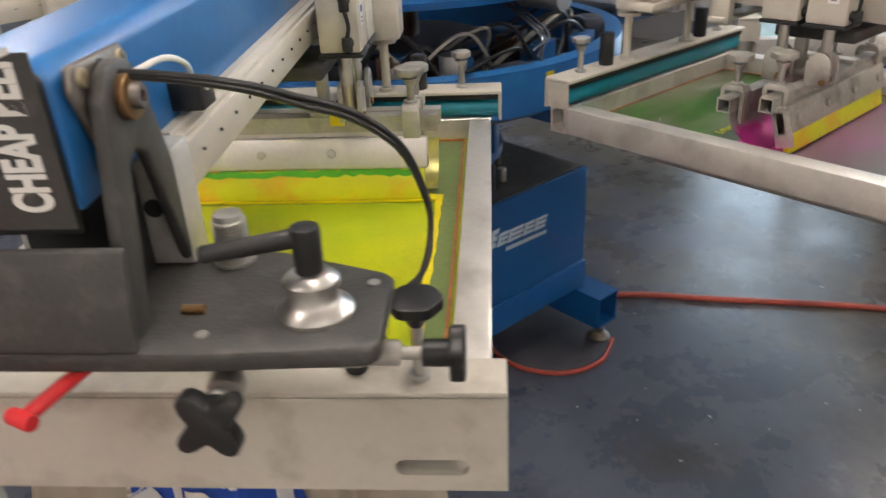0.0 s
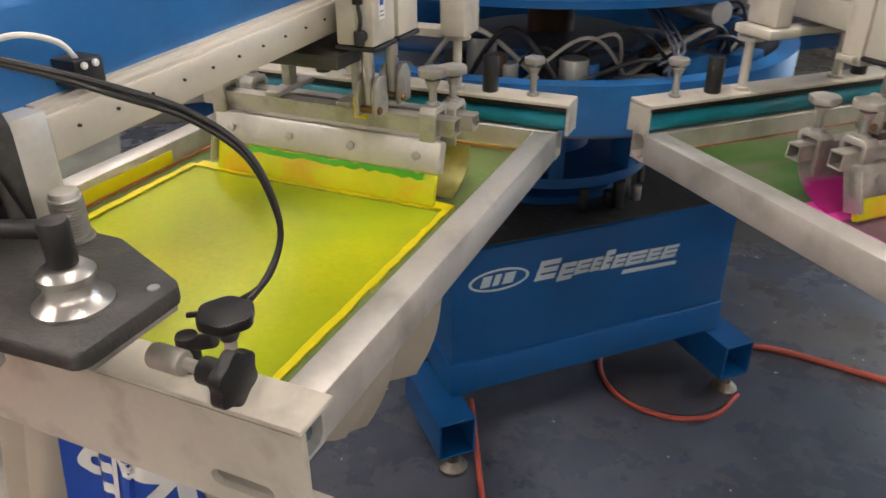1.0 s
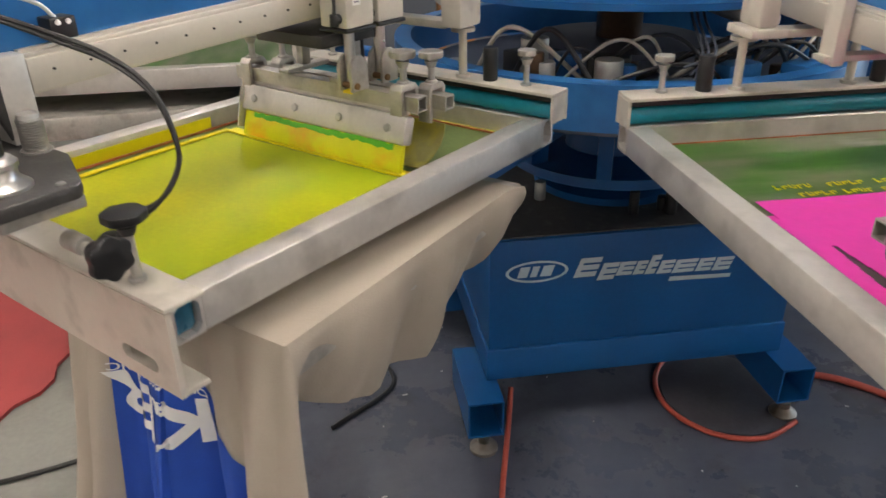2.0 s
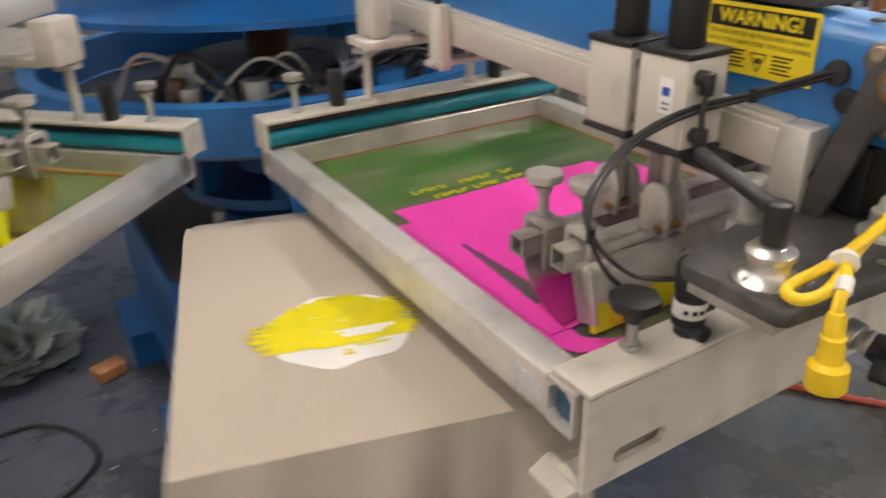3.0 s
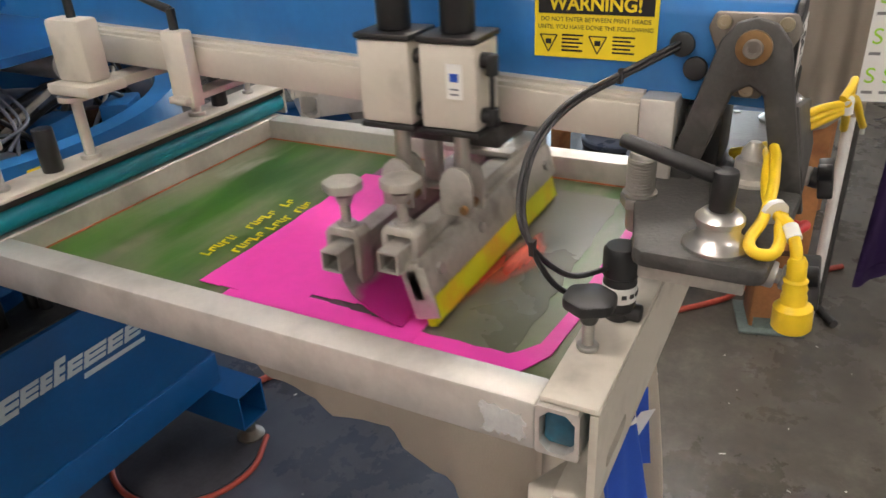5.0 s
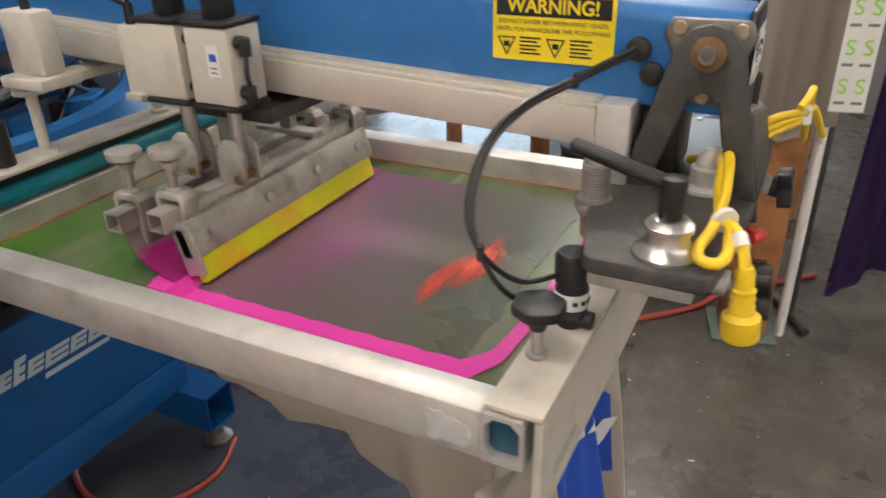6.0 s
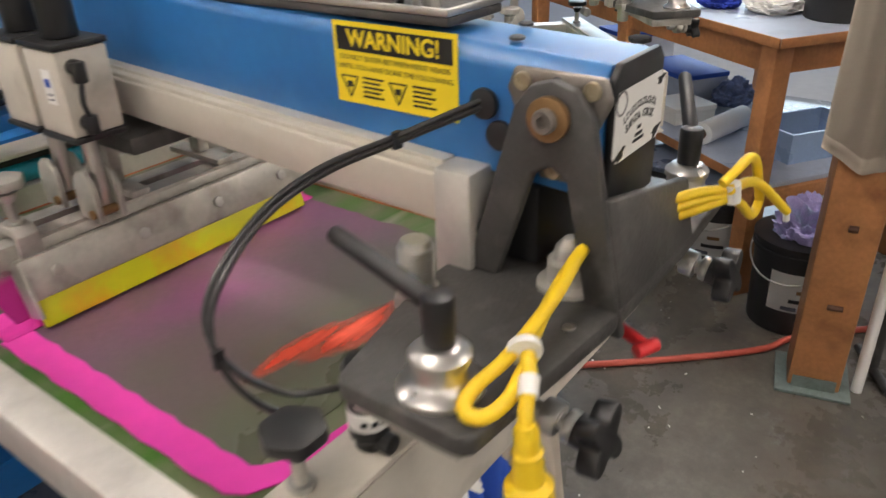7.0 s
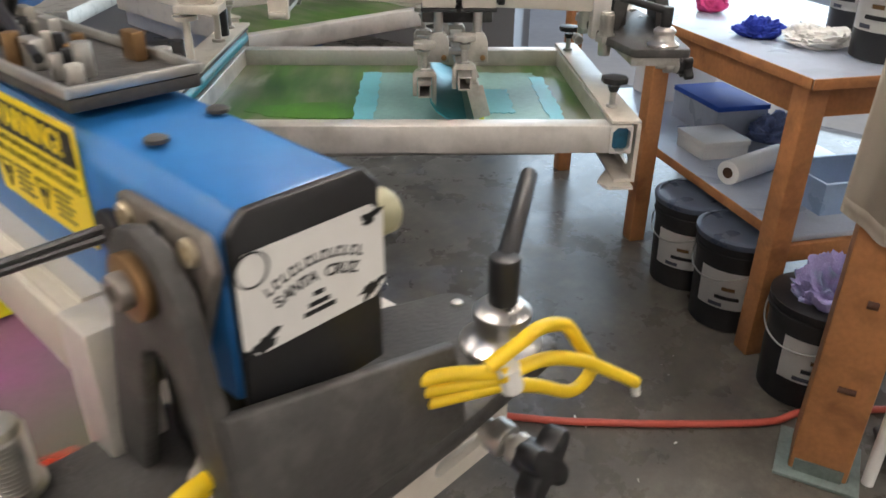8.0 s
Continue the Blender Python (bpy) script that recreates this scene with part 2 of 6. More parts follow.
# ---- floor, walls, ceiling ----
def floor_material():
    """Blue-grey floor paint, scuffed, and worn through to brown concrete towards the work table."""
    m = bpy.data.materials.new("painted_concrete")
    m.use_nodes = True
    nt = m.node_tree
    nodes, link = nt.nodes, nt.links.new
    bsdf = nodes["Principled BSDF"]
    co = nodes.new("ShaderNodeTexCoord")

    def noise_at(scale, detail, rough):
        n = nodes.new("ShaderNodeTexNoise")
        n.inputs["Scale"].default_value, n.inputs["Detail"].default_value, n.inputs["Roughness"].default_value = scale, detail, rough
        link(co.outputs["Object"], n.inputs["Vector"])
        return n.outputs["Fac"]

    def ramp(fac, stops):
        r = nodes.new("ShaderNodeValToRGB")
        while len(r.color_ramp.elements) < len(stops):
            r.color_ramp.elements.new(0.5)
        for e, (p, c) in zip(r.color_ramp.elements, stops):
            e.position, e.color = p, (*c, 1)
        link(fac, r.inputs["Fac"])
        return r.outputs["Color"]

    def blend(fac, a, b):
        x = nodes.new("ShaderNodeMix")
        x.data_type = "RGBA"
        link(fac, x.inputs["Factor"])
        link(a, x.inputs["A"])
        link(b, x.inputs["B"])
        return x.outputs["Result"]

    grain = noise_at(7.0, 9, 0.72)
    paint = ramp(grain, [(0.25, (0.060, 0.067, 0.092)), (0.5, (0.083, 0.092, 0.124)), (0.75, (0.105, 0.115, 0.145))])
    stone = ramp(grain, [(0.25, (0.046, 0.042, 0.037)), (0.5, (0.085, 0.077, 0.065)), (0.75, (0.150, 0.136, 0.114))])
    sep, lean, bare = nodes.new("ShaderNodeSeparateXYZ"), nodes.new("ShaderNodeMath"), nodes.new("ShaderNodeMath")
    link(co.outputs["Object"], sep.inputs[0])
    lean.operation, lean.inputs[1].default_value = "MULTIPLY_ADD", -0.45
    link(sep.outputs["Y"], lean.inputs[0])
    link(sep.outputs["X"], lean.inputs[2])
    bare.operation, bare.inputs[1].default_value = "MULTIPLY_ADD", 4.2
    link(noise_at(1.3, 8, 0.62), bare.inputs[0])
    link(lean.outputs[0], bare.inputs[2])
    worn = nodes.new("ShaderNodeMapRange")
    worn.inputs["From Min"].default_value, worn.inputs["From Max"].default_value = 3.60, 4.40
    link(bare.outputs[0], worn.inputs["Value"])
    base = blend(worn.outputs["Result"], paint, stone)
    dust = nodes.new("ShaderNodeRGB")
    dust.outputs[0].default_value = (0.22, 0.225, 0.24, 1)
    base = blend(ramp(noise_at(4.2, 10, 0.78), [(0.60, (0, 0, 0)), (0.72, (0.55, 0.55, 0.55))]), base, dust.outputs[0])
    dark = nodes.new("ShaderNodeRGB")
    dark.outputs[0].default_value = (0.030, 0.031, 0.036, 1)
    base = blend(ramp(noise_at(2.6, 9, 0.7), [(0.56, (0, 0, 0)), (0.70, (0.75, 0.75, 0.75))]), base, dark.outputs[0])
    link(base, bsdf.inputs["Base Color"])
    rr = nodes.new("ShaderNodeMapRange")
    rr.inputs["From Min"].default_value, rr.inputs["From Max"].default_value = 0.3, 0.7
    rr.inputs["To Min"].default_value, rr.inputs["To Max"].default_value = 0.17, 0.42
    link(noise_at(3.1, 8, 0.7), rr.inputs["Value"])
    link(rr.outputs["Result"], bsdf.inputs["Roughness"])
    bsdf.inputs["Specular IOR Level"].default_value = 0.36
    bp = nodes.new("ShaderNodeBump")
    bp.inputs["Strength"].default_value, bp.inputs["Distance"].default_value = 0.25, 0.002
    link(noise_at(30, 5, 0.6), bp.inputs["Height"])
    link(bp.outputs["Normal"], bsdf.inputs["Normal"])
    return m


FLOOR = floor_material()
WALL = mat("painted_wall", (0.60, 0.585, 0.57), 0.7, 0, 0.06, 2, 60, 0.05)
# north and east walls, darkened in colour to dim their reflection in the floor
DIMMED_WALL = mat("dimmed_wall", (0.16, 0.16, 0.17), 0.7, 0, 0.1, 2, 60, 0.05)
X0, X1, Y0, Y1, H = -3.5, 6.2, -3.5, 7.0, 3.4
bm = BM()
box(bm, X0 - 0.2, X1 + 0.2, Y0 - 0.2, Y1 + 0.2, -0.2, 0.0)
tagged(part("floor", bm, FLOOR, None, "", 0), "dark grey sealed concrete floor with scuffs", "floor", kind="structure")
bm = BM()
box(bm, X0 + 0.01, 0.36, Y0 + 0.01, Y1 - 0.01, 0.0003, 0.004)
tagged(part("floor_bare", bm, mat("bare_concrete", (0.30, 0.30, 0.265), 0.55, 0, 0.15, 2, 60, 0.15, ((0.16, 0.155, 0.14), 0.2, 3)), None, "", 0), "pale bare concrete floor strip", "floor", kind="structure")
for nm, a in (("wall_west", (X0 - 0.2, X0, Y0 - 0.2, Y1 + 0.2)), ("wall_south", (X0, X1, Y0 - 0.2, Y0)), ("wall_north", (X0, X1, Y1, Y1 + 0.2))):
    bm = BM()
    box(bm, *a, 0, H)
    tagged(part(nm, bm, WALL if nm != "wall_north" else DIMMED_WALL, None, "", 0), "plain grey workshop wall", "wall", kind="structure")
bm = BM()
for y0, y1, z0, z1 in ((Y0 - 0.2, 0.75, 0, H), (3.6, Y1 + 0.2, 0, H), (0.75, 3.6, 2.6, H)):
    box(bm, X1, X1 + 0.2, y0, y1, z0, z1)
tagged(part("wall_east", bm, DIMMED_WALL, None, "", 0), "workshop wall with a wide open doorway", "wall", kind="structure")
bm = BM()
box(bm, X0 - 0.2, X1 + 0.2, Y0 - 0.2, Y1 + 0.2, H, H + 0.2)
tagged(part("ceiling", bm, WALL, None, "", 0), "plain grey workshop ceiling", "ceiling", kind="structure")

bm = BM()
box(bm, X1 + 0.2, 60.0, -50.0, 50.0, -0.22, -0.02)
tagged(part("ground", bm, mat("pale_yard_concrete", (0.46, 0.45, 0.42), 0.8, 0, 0.12, 0.6, 14, 0.2), None, "", 0), "pale concrete yard outside the doorway", "ground", kind="structure")

TUBE = glow("fluorescent_tube", (1.0, 0.91, 0.835), 70.0)
for x in (-1.8, 0.7, 3.1, 5.2):
    for y in (-2.3, 0.9, 3.9):
        if x > 3 and y > 3:
            continue
        lamp = thing("ceiling_light", "white fluorescent strip light on the ceiling", "ceiling light", pose(x, y, H), "ceiling lights")
        bm = BM()
        box(bm, -0.09, 0.09, -0.65, 0.65, -0.06, -0.001, 0.005)
        part("housing", bm, WHITE, lamp)
        for u in (-0.045, 0.045):
            bm = BM()
            rod(bm, (u, -0.6, -0.08), (u, 0.6, -0.08), 0.018, seg=12)
            part("tube", bm, TUBE, lamp)
area = new("window_daylight", bpy.data.lights.new("window_daylight", "AREA"))
area.data.shape, area.data.size, area.data.size_y, area.data.energy, area.data.color = "RECTANGLE", 2.8, 2.58, 85, (0.66, 0.84, 1.0)
area.matrix_basis = look((X1 + 0.12, 2.175, 1.30), (X1 - 2, 2.175, 1.30))


# ---- the print heads ----
SC = -0.018          # middle of the screen beside the arm's middle


def knob_lobes(bm, m, r=0.022, t=0.012, lobes=4, dent=0.26):
    pts = []
    for i in range(lobes * 8):
        a = 2 * math.pi * i / (lobes * 8)
        k = r * (1 - dent + dent * math.cos(lobes * a))
        pts.append((k * math.cos(a), k * math.sin(a)))
    plate(bm, pts, 0, t, 0.002, m)


def lever(parent, u, v, z, turn, length=0.085, rise=0.028):
    """A clamping lever with its chrome seat."""
    base = pose(u, v, z)
    bm = BM()
    lathe(bm, [(0.0275, 0), (0.0275, 0.003), (0.0255, 0.0045), (0.0195, 0.009), (0.0175, 0.012), (0.0172, 0.020), (0.0195, 0.0215), (0.0195, 0.026), (0.0145, 0.031), (0.011, 0.032)], 28, base)
    seat = part("lever_seat", bm, CHROME, parent, "chrome lever seat")
    bm = BM()
    rod(bm, (u, v, z + 0.030), (u, v, z + 0.066), 0.0098, 0.0105, 18, 0.003)
    d = Vector((math.cos(radians(turn)), math.sin(radians(turn)), 0))
    a, b = Vector((u, v, z + 0.058)), Vector((u, v, z + 0.058)) + d * length + Vector((0, 0, rise))
    rod(bm, a, b, 0.0070, 0.0062, 14, 0.003)
    part("lever_handle", bm, BLACK, parent, "black lever handle")


def slotted(bm, a, b, z0, z1, slots, s0, s1):
    """A wall along x with round-ended slots through it, one closed sheet 7 mm thick."""
    cuts, r = [a], (s1 - s0) / 2
    for p, q in slots:
        cuts += [p + r * (1 - math.cos(radians(k * 15))) for k in range(7)] + [q - r * (1 - math.cos(radians(90 - k * 15))) for k in range(7)]
    cuts.append(b)
    rows = []
    for x in cuts:
        h = 0.0
        for p, q in slots:
            if p <= x <= q:
                d = min(x - p, q - x)
                h = r if d >= r else math.sqrt(max(0.0, r * r - (r - d) ** 2))
        m = (s0 + s1) / 2
        rows.append((x, m - h, m + h))
    for (x, l0, u0), (x2, l1, u1) in zip(rows, rows[1:]):
        for y, flip in ((-1.662, 0), (-1.655, 1)):
            for p, q, p2, q2 in ((z0, l0, z0, l1), (u0, z1, u1, z1)):
                f = [bm.verts.new((x, y, p)), bm.verts.new((x2, y, p2)), bm.verts.new((x2, y, q2)), bm.verts.new((x, y, q))]
                bm.faces.new(f if not flip else f[::-1])
        for p, p2 in ((z0, z0), (z1, z1), (l0, l1), (u0, u1)):
            if p in (z0, z1) or (p, p2) != ((s0 + s1) / 2, (s0 + s1) / 2):
                bm.faces.new([bm.verts.new((x, -1.662, p)), bm.verts.new((x2, -1.662, p2)), bm.verts.new((x2, -1.655, p2)), bm.verts.new((x, -1.655, p))])
    for x in (a, b):
        bm.faces.new([bm.verts.new((x, -1.662, z0)), bm.verts.new((x, -1.655, z0)), bm.verts.new((x, -1.655, z1)), bm.verts.new((x, -1.662, z1))])
    bmesh.ops.remove_doubles(bm, verts=bm.verts, dist=0.00005)


def tee_knob(parent, u, v, z, h=0.05, r=0.020, material=None):
    """A hand knob on an upright screw."""
    bm = BM()
    rod(bm, (u, v, z), (u, v, z + h), 0.0055, seg=12)
    rod(bm, (u, v, z + 0.0), (u, v, z + 0.006), 0.010, seg=12, bevel=0.002)
    part("screw", bm, STEEL, parent, "steel screw")
    bm = BM()
    knob_lobes(bm, pose(u, v, z + h + (0.004 if material is None else 0.003)), r, 0.0105, 6, 0.04)
    lathe(bm, [(0.007, 0), (0.011, 0.010)], 14, pose(u, v, z + h - 0.012))
    part("knob", bm, material or BLACK, parent, "black hand knob")


def rise(bm):
    """Heads climb a little towards the column."""
    for v in bm.verts:
        v.co.z += 0.042 * (v.co.y + 1.66)


def print_head(degrees, dz, label, sides=(-1, 1), du=0.0, pz=0.0):
    """dz lifts the arm and rail, pz the clamp plate; du sets the arm aside."""
    hd = thing("print_head", label, "print head", around(degrees) @ pose(0, -0.010 if degrees < 0 else 0, 0), "print heads of the press")
    # arm: a long blue box with a rounded top edge
    bm = BM()
    x0, x1, z0, z1, c = -0.034, 0.051, 1.252 + dz, 1.346 + dz, 0.011
    prof = [(x0, z0), (x1, z0), (x1, z1 - c), (x1 - c, z1), (x0 + c, z1), (x0, z1 - c)]
    plate(bm, [(x, z) for x, z in prof], -1.740, -0.10, 0.004, Matrix(((1, 0, 0, 0), (0, 0, 1, 0), (0, 1, 0, 0), (0, 0, 0, 1))))
    rise(bm)
    part("arm", bm, BLUE, hd, "blue painted steel arm")
    bm = BM()
    prof = [(x0 + 0.002, z0 - 0.016), (x1 - 0.002, z0 - 0.016), (x1 - 0.002, z1 - c), (x1 - c, z1 - 0.002), (x0 + c, z1 - 0.002), (x0 + 0.002, z1 - c)]
    plate(bm, prof, -1.747, -1.741, 0.002, Matrix(((1, 0, 0, 0), (0, 0, 1, 0), (0, 1, 0, 0), (0, 0, 0, 1))))
    part("end_cap", bm, BLACK, hd, "black end cap")
    # rail under the arm
    bm = BM()
    box(bm, -0.060, 0.072, -1.6175, -0.80, 1.211 + dz, 1.2500 + dz, 0.003)
    box(bm, -0.0560, 0.0680, -1.6175, -0.80, 1.2495 + dz, 1.2545 + dz, 0.001)
    box(bm, -0.0480, 0.0600, -1.6175, -0.80, 1.2540 + dz, 1.2580 + dz)
    rise(bm)
    part("rail", bm, RAIL, hd, "pale aluminium squeegee rail")
    bm = BM()
    for s in (0.073,):
        for k in range(16):
            v = -1.59 + 0.044 * k
            rod(bm, (s, v, 1.234 + dz + 0.042 * (v + 1.66)), (s + (0.002 if s > 0 else -0.002), v, 1.234 + dz + 0.042 * (v + 1.66)), 0.0016, seg=8)
    tagged(part("rail_screws", bm, BLACK, hd, "small dark screws"), kind="stuff")
    bm = BM()
    prof = [(-0.063, 1.163), (-0.030, 1.163), (-0.030, 1.212), (0.028, 1.212), (0.028, 1.163), (0.074, 1.163), (0.074, 1.259), (-0.063, 1.259)]
    plate(bm, [(x, z + dz) for x, z in prof], -1.652, -1.618, 0.003, Matrix(((1, 0, 0, 0), (0, 0, 1, 0), (0, 1, 0, 0), (0, 0, 0, 1))))
    part("rail_end", bm, ALU, hd, "square aluminium rail end")
    for u in (-0.047, 0.051):
        bm = BM()
        rod(bm, (u, -1.6521, 1.212 + dz), (u, -1.6535, 1.212 + dz), 0.0075, seg=16)
        part("rail_bolt", bm, BLACK, hd, "dark socket bolt")
    # pivot and its arched bracket, on both sides
    for s in sides:
        face = x0 if s < 0 else x1
        flip = Matrix(((0, 0, s, face + s * 0.002), (1, 0, 0, 0.008 if degrees < 0 else -0.008), (0, 1, 0, dz - 0.007), (0, 0, 0, 1)))
        bm = BM()
        tri = [(-1.736, 1.345), (-1.668, 1.345), (-1.662, 1.330), (-1.690, 1.268), (-1.714, 1.268), (-1.742, 1.330)]
        plate(bm, tri, 0, 0.007, 0.003, flip)
        part("pivot_plate", bm, PLATE_STEEL, hd, "oiled steel pivot plate")
        for y, z in ((-1.728, 1.336), (-1.676, 1.336), (-1.702, 1.276)):
            bm = BM()
            lathe(bm, [(0.0066, 0.0072), (0.0066, 0.0082), (0.0058, 0.0095), (0.003, 0.0095), (0.003, 0.0078)], 16, flip @ pose(y, z, 0))
            part("plate_bolt", bm, YELLOW_ZINC, hd, "flat zinc bolt")
        bm = BM()
        lathe(bm, [(0.0085, 0.004), (0.0085, 0.030), (0.0075, 0.032), (0.004, 0.032), (0.004, 0.028)], 20, flip @ pose(-1.705, 1.318, 0))
        part("pivot_bolt", bm, PLATE_STEEL, hd, "dark steel pivot bolt")
        bm = BM()
        rod(bm, flip @ Vector((-1.702, 1.3385, 0.0065)), flip @ Vector((-1.702, 1.3385, 0.0078)), 0.0038, seg=12)
        part("plate_hole", bm, BLACK, hd, "dark empty hole")
        bm = BM()
        rod(bm, flip @ Vector((-1.705, 1.318, 0.020)), flip @ Vector((-1.705, 1.318, 0.026)), 0.0155, seg=20, bevel=0.001)
        part("bushing", bm, BRASS, hd, "brass bushing")
        bm = BM()
        arch = [(-1.640, 1.160), (-1.655, 1.160), (-1.692, 1.275), (-1.705, 1.283), (-1.718, 1.275), (-1.742, 1.165), (-1.768, 1.165), (-1.735, 1.322), (-1.722, 1.338), (-1.705, 1.343), (-1.688, 1.338), (-1.676, 1.322), (-1.628, 1.160)]
        plate(bm, arch, 0.010, 0.020, 0.003, flip)
        part("arched_bracket", bm, BLACK_PAINT, hd, "black arched pivot bracket")
    bm = BM()
    box(bm, -0.030, 0.046, -1.692, -1.656, 1.1635 + pz, 1.2475 + dz, 0.004)
    part("pivot_block", bm, BLACK, hd, "black block under the arm")
    # black clamp plate with a folded front wall
    bm = BM()
    e = -0.182 if degrees < 0 else -0.222
    pts = [(e, -1.752), (e + 0.006, -1.760), (-0.06, -1.772), (0.08, -1.772), (0.190, -1.766), (0.196, -1.758), (0.196, -1.672), (0.188, -1.664), (0.10, -1.628), (-0.10, -1.628), (e + 0.006, -1.656), (e, -1.664)]
    plate(bm, pts, 1.146 + pz, 1.162 + pz, 0.004)
    part("clamp_plate", bm, BLACK_PAINT, hd, "black crackle-painted clamp plate")
    bm = BM()
    l, r = (-0.126, 0.040) if degrees < 0 else (-0.052, 0.088)
    wall = [(l, 0.0), (r, 0.0), (r, 0.068), (l, 0.068)] if degrees < 0 else [(l, 0.0), (r, 0.0), (r, 0.050), (l, 0.080)]
    plate(bm, wall, 0, 0.007, 0.002, Matrix(((1, 0, 0, 0), (0, 0.2, 1, -1.773), (0, 1, 0, 1.1625 + pz), (0, 0, 0, 1))))
    part("front_wall", bm, BLACK_PAINT, hd, "folded black front wall")
    bm = BM()
    box(bm, e + 0.012, 0.18, -1.745, -1.66, 1.130 + pz, 1.145 + pz, 0.002)
    part("spacer", bm, ALU_DULL, hd, "bare aluminium spacer")
    # studs
    for u, v in (((-0.099, -1.622), (0.066, -1.645)) if degrees < 0 else ((-0.108, -1.635), (0.092, -1.635))):
        bm = BM()
        rod(bm, (u, v, 1.125 + pz), (u, v, 1.205 + pz), 0.0118, seg=20, bevel=0.003)
        for k in range(12):
            lathe(bm, [(0.0118, 0), (0.0136, 0.0011), (0.0136, 0.0014), (0.0118, 0.0026)], 20, pose(u, v, 1.166 + pz + k * 0.0028))
        rod(bm, (u, v, 1.150 + pz), (u, v, 1.1615 + pz), 0.0185, seg=6, bevel=0.002)
        rod(bm, (u, v, 1.1625 + pz), (u, v, 1.165 + pz), 0.0165, seg=20)
        part("threaded_stud", bm, STEEL, hd, "zinc threaded stud with a nut")
    if degrees < 0:
        lever(hd, -0.142, -1.706, 1.162 + pz, 60)
        lever(hd, 0.146, -1.720, 1.162 + pz, 192, 0.07, -0.006)
    else:
        lever(hd, -0.190, -1.718, 1.162 + pz, 87, 0.085, 0.022)
        lever(hd, 0.165, -1.736, 1.162 + pz, 27, 0.085, 0.032)
    # star knobs under the front edge
    for u in (-0.118, 0.088 if degrees < 0 else 0.142):
        bm = BM()
        rod(bm, (u, -1.735, 1.128 + dz), (u, -1.782, 1.122 + dz), 0.007, seg=12)
        rod(bm, (u, -1.750, 1.126 + dz), (u, -1.764, 1.124 + dz), 0.0125, seg=16, bevel=0.002)
        rod(bm, (u, -1.768, 1.124 + dz), (u, -1.776, 1.123 + dz), 0.0115, seg=16, bevel=0.002)
        part("knob_screw", bm, STEEL, hd, "zinc knob screw")
        bm = BM()
        knob_lobes(bm, pose(u, -1.784, 1.122 + dz, 82, 0, 0) @ pose(0, 0, 0, 0, 0, 40), 0.027, 0.016, 4)
        rod(bm, (u, -1.776, 1.123 + dz), (u, -1.790, 1.121 + dz), 0.012, seg=14)
        part("star_knob", bm, BLACK, hd, "black four-lobed star knob")
    # side clamp screws at the plate's ends
    for s, e in ((1, 0.196),):
        bm = BM()
        v, z = (-1.682, 1.137) if degrees < 0 else (-1.645, 1.112)
        rod(bm, (e - s * 0.03, v, z), (e + s * 0.040, v, z), 0.0055, seg=12)
        rod(bm, (e - s * 0.03, v, z), (e + s * 0.002, v, z), 0.0105, seg=18, bevel=0.003)
        part("side_screw", bm, ALU_DULL, hd, "zinc clamp screw")
    # rivets on the plate
    for u, v in ((0.182, -1.682), (0.075, -1.750), (-0.09, -1.752)):
        bm = BM()
        rod(bm, (u, v, 1.161 + pz), (u, v, 1.1635 + pz), 0.0048, seg=12, bevel=0.001)
        part("rivet", bm, STEEL, hd, "worn rivet head")
    # red release handle
    bm = BM()
    h = Vector((-0.030, -1.800, 1.132 + dz)) if degrees < 0 else Vector((-0.002, -1.776, 1.122))
    sweep(bm, [h + Vector((0.025, 0.065, 0.006)), h + Vector((0.012, 0.032, 0.003)), h], 0.0055, 10, 4)
    rod(bm, h + Vector((-0.011, 0.004, 0)), h + Vector((0.009, -0.005, 0)), 0.006, seg=10, bevel=0.002)
    part("release_handle", bm, RED, hd, "red release handle")
    # front screen holder: a channel with a slot near each end
    a, b = -0.313, 0.281
    bm = BM()
    box(bm, a, b, -1.662, -1.612, 1.076, 1.082, 0.002)
    part("front_holder", bm, CREAM, hd, "cream channel that holds the screen")
    bm = BM()
    slotted(bm, a, b, 0.972, 1.0755, [(a + 0.034, a + 0.100), (b - 0.100, b - 0.034)], 0.990, 1.008)
    part("holder_wall", bm, CREAM, hd, "cream slotted front wall")
    bm = BM()
    box(bm, a, b, -1.655, -1.625, 0.972, 0.978, 0.001)
    plate(bm, [(a - 0.02, -1.655), (a + 0.06, -1.655), (a + 0.06, -1.625), (a + 0.01, -1.60), (a - 0.02, -1.61)], 0.966, 0.9715)
    part("holder_lip", bm, CREAM, hd, "cream lower lip")
    bm = BM()
    box(bm, a + 0.018, b - 0.018, -1.6535, -1.6500, 1.020, 1.070, 0.001)
    part("clamp_bladder", bm, TEAL, hd, "teal air bladder in the channel")
    for u, v in ((-0.235, -1.628), (0.206, -1.640) if degrees < 0 else (0.199, -1.628)):
        tee_knob(hd, u, v, 1.082, 0.066 if degrees < 0 else 0.040, 0.0235)
    # rear screen holder
    ra, rb = a - 0.006, b + 0.006
    bm = BM()
    box(bm, ra, rb, -0.896, -0.838, 1.119, 1.125, 0.0015)
    box(bm, ra, rb, -0.844, -0.838, 1.070, 1.119)
    for e0, e1 in ((ra, ra + 0.005), (rb - 0.005, rb)):
        box(bm, e0, e1, -0.890, -0.845, 1.072, 1.1185)
    part("rear_holder", bm, CREAM, hd, "cream rear screen holder")
    bm = BM()
    box(bm, ra + 0.006, rb - 0.006, -0.892, -0.858, 1.110, 1.118)
    part("gasket", bm, BLACK, hd, "black gasket strip")
    bm = BM()
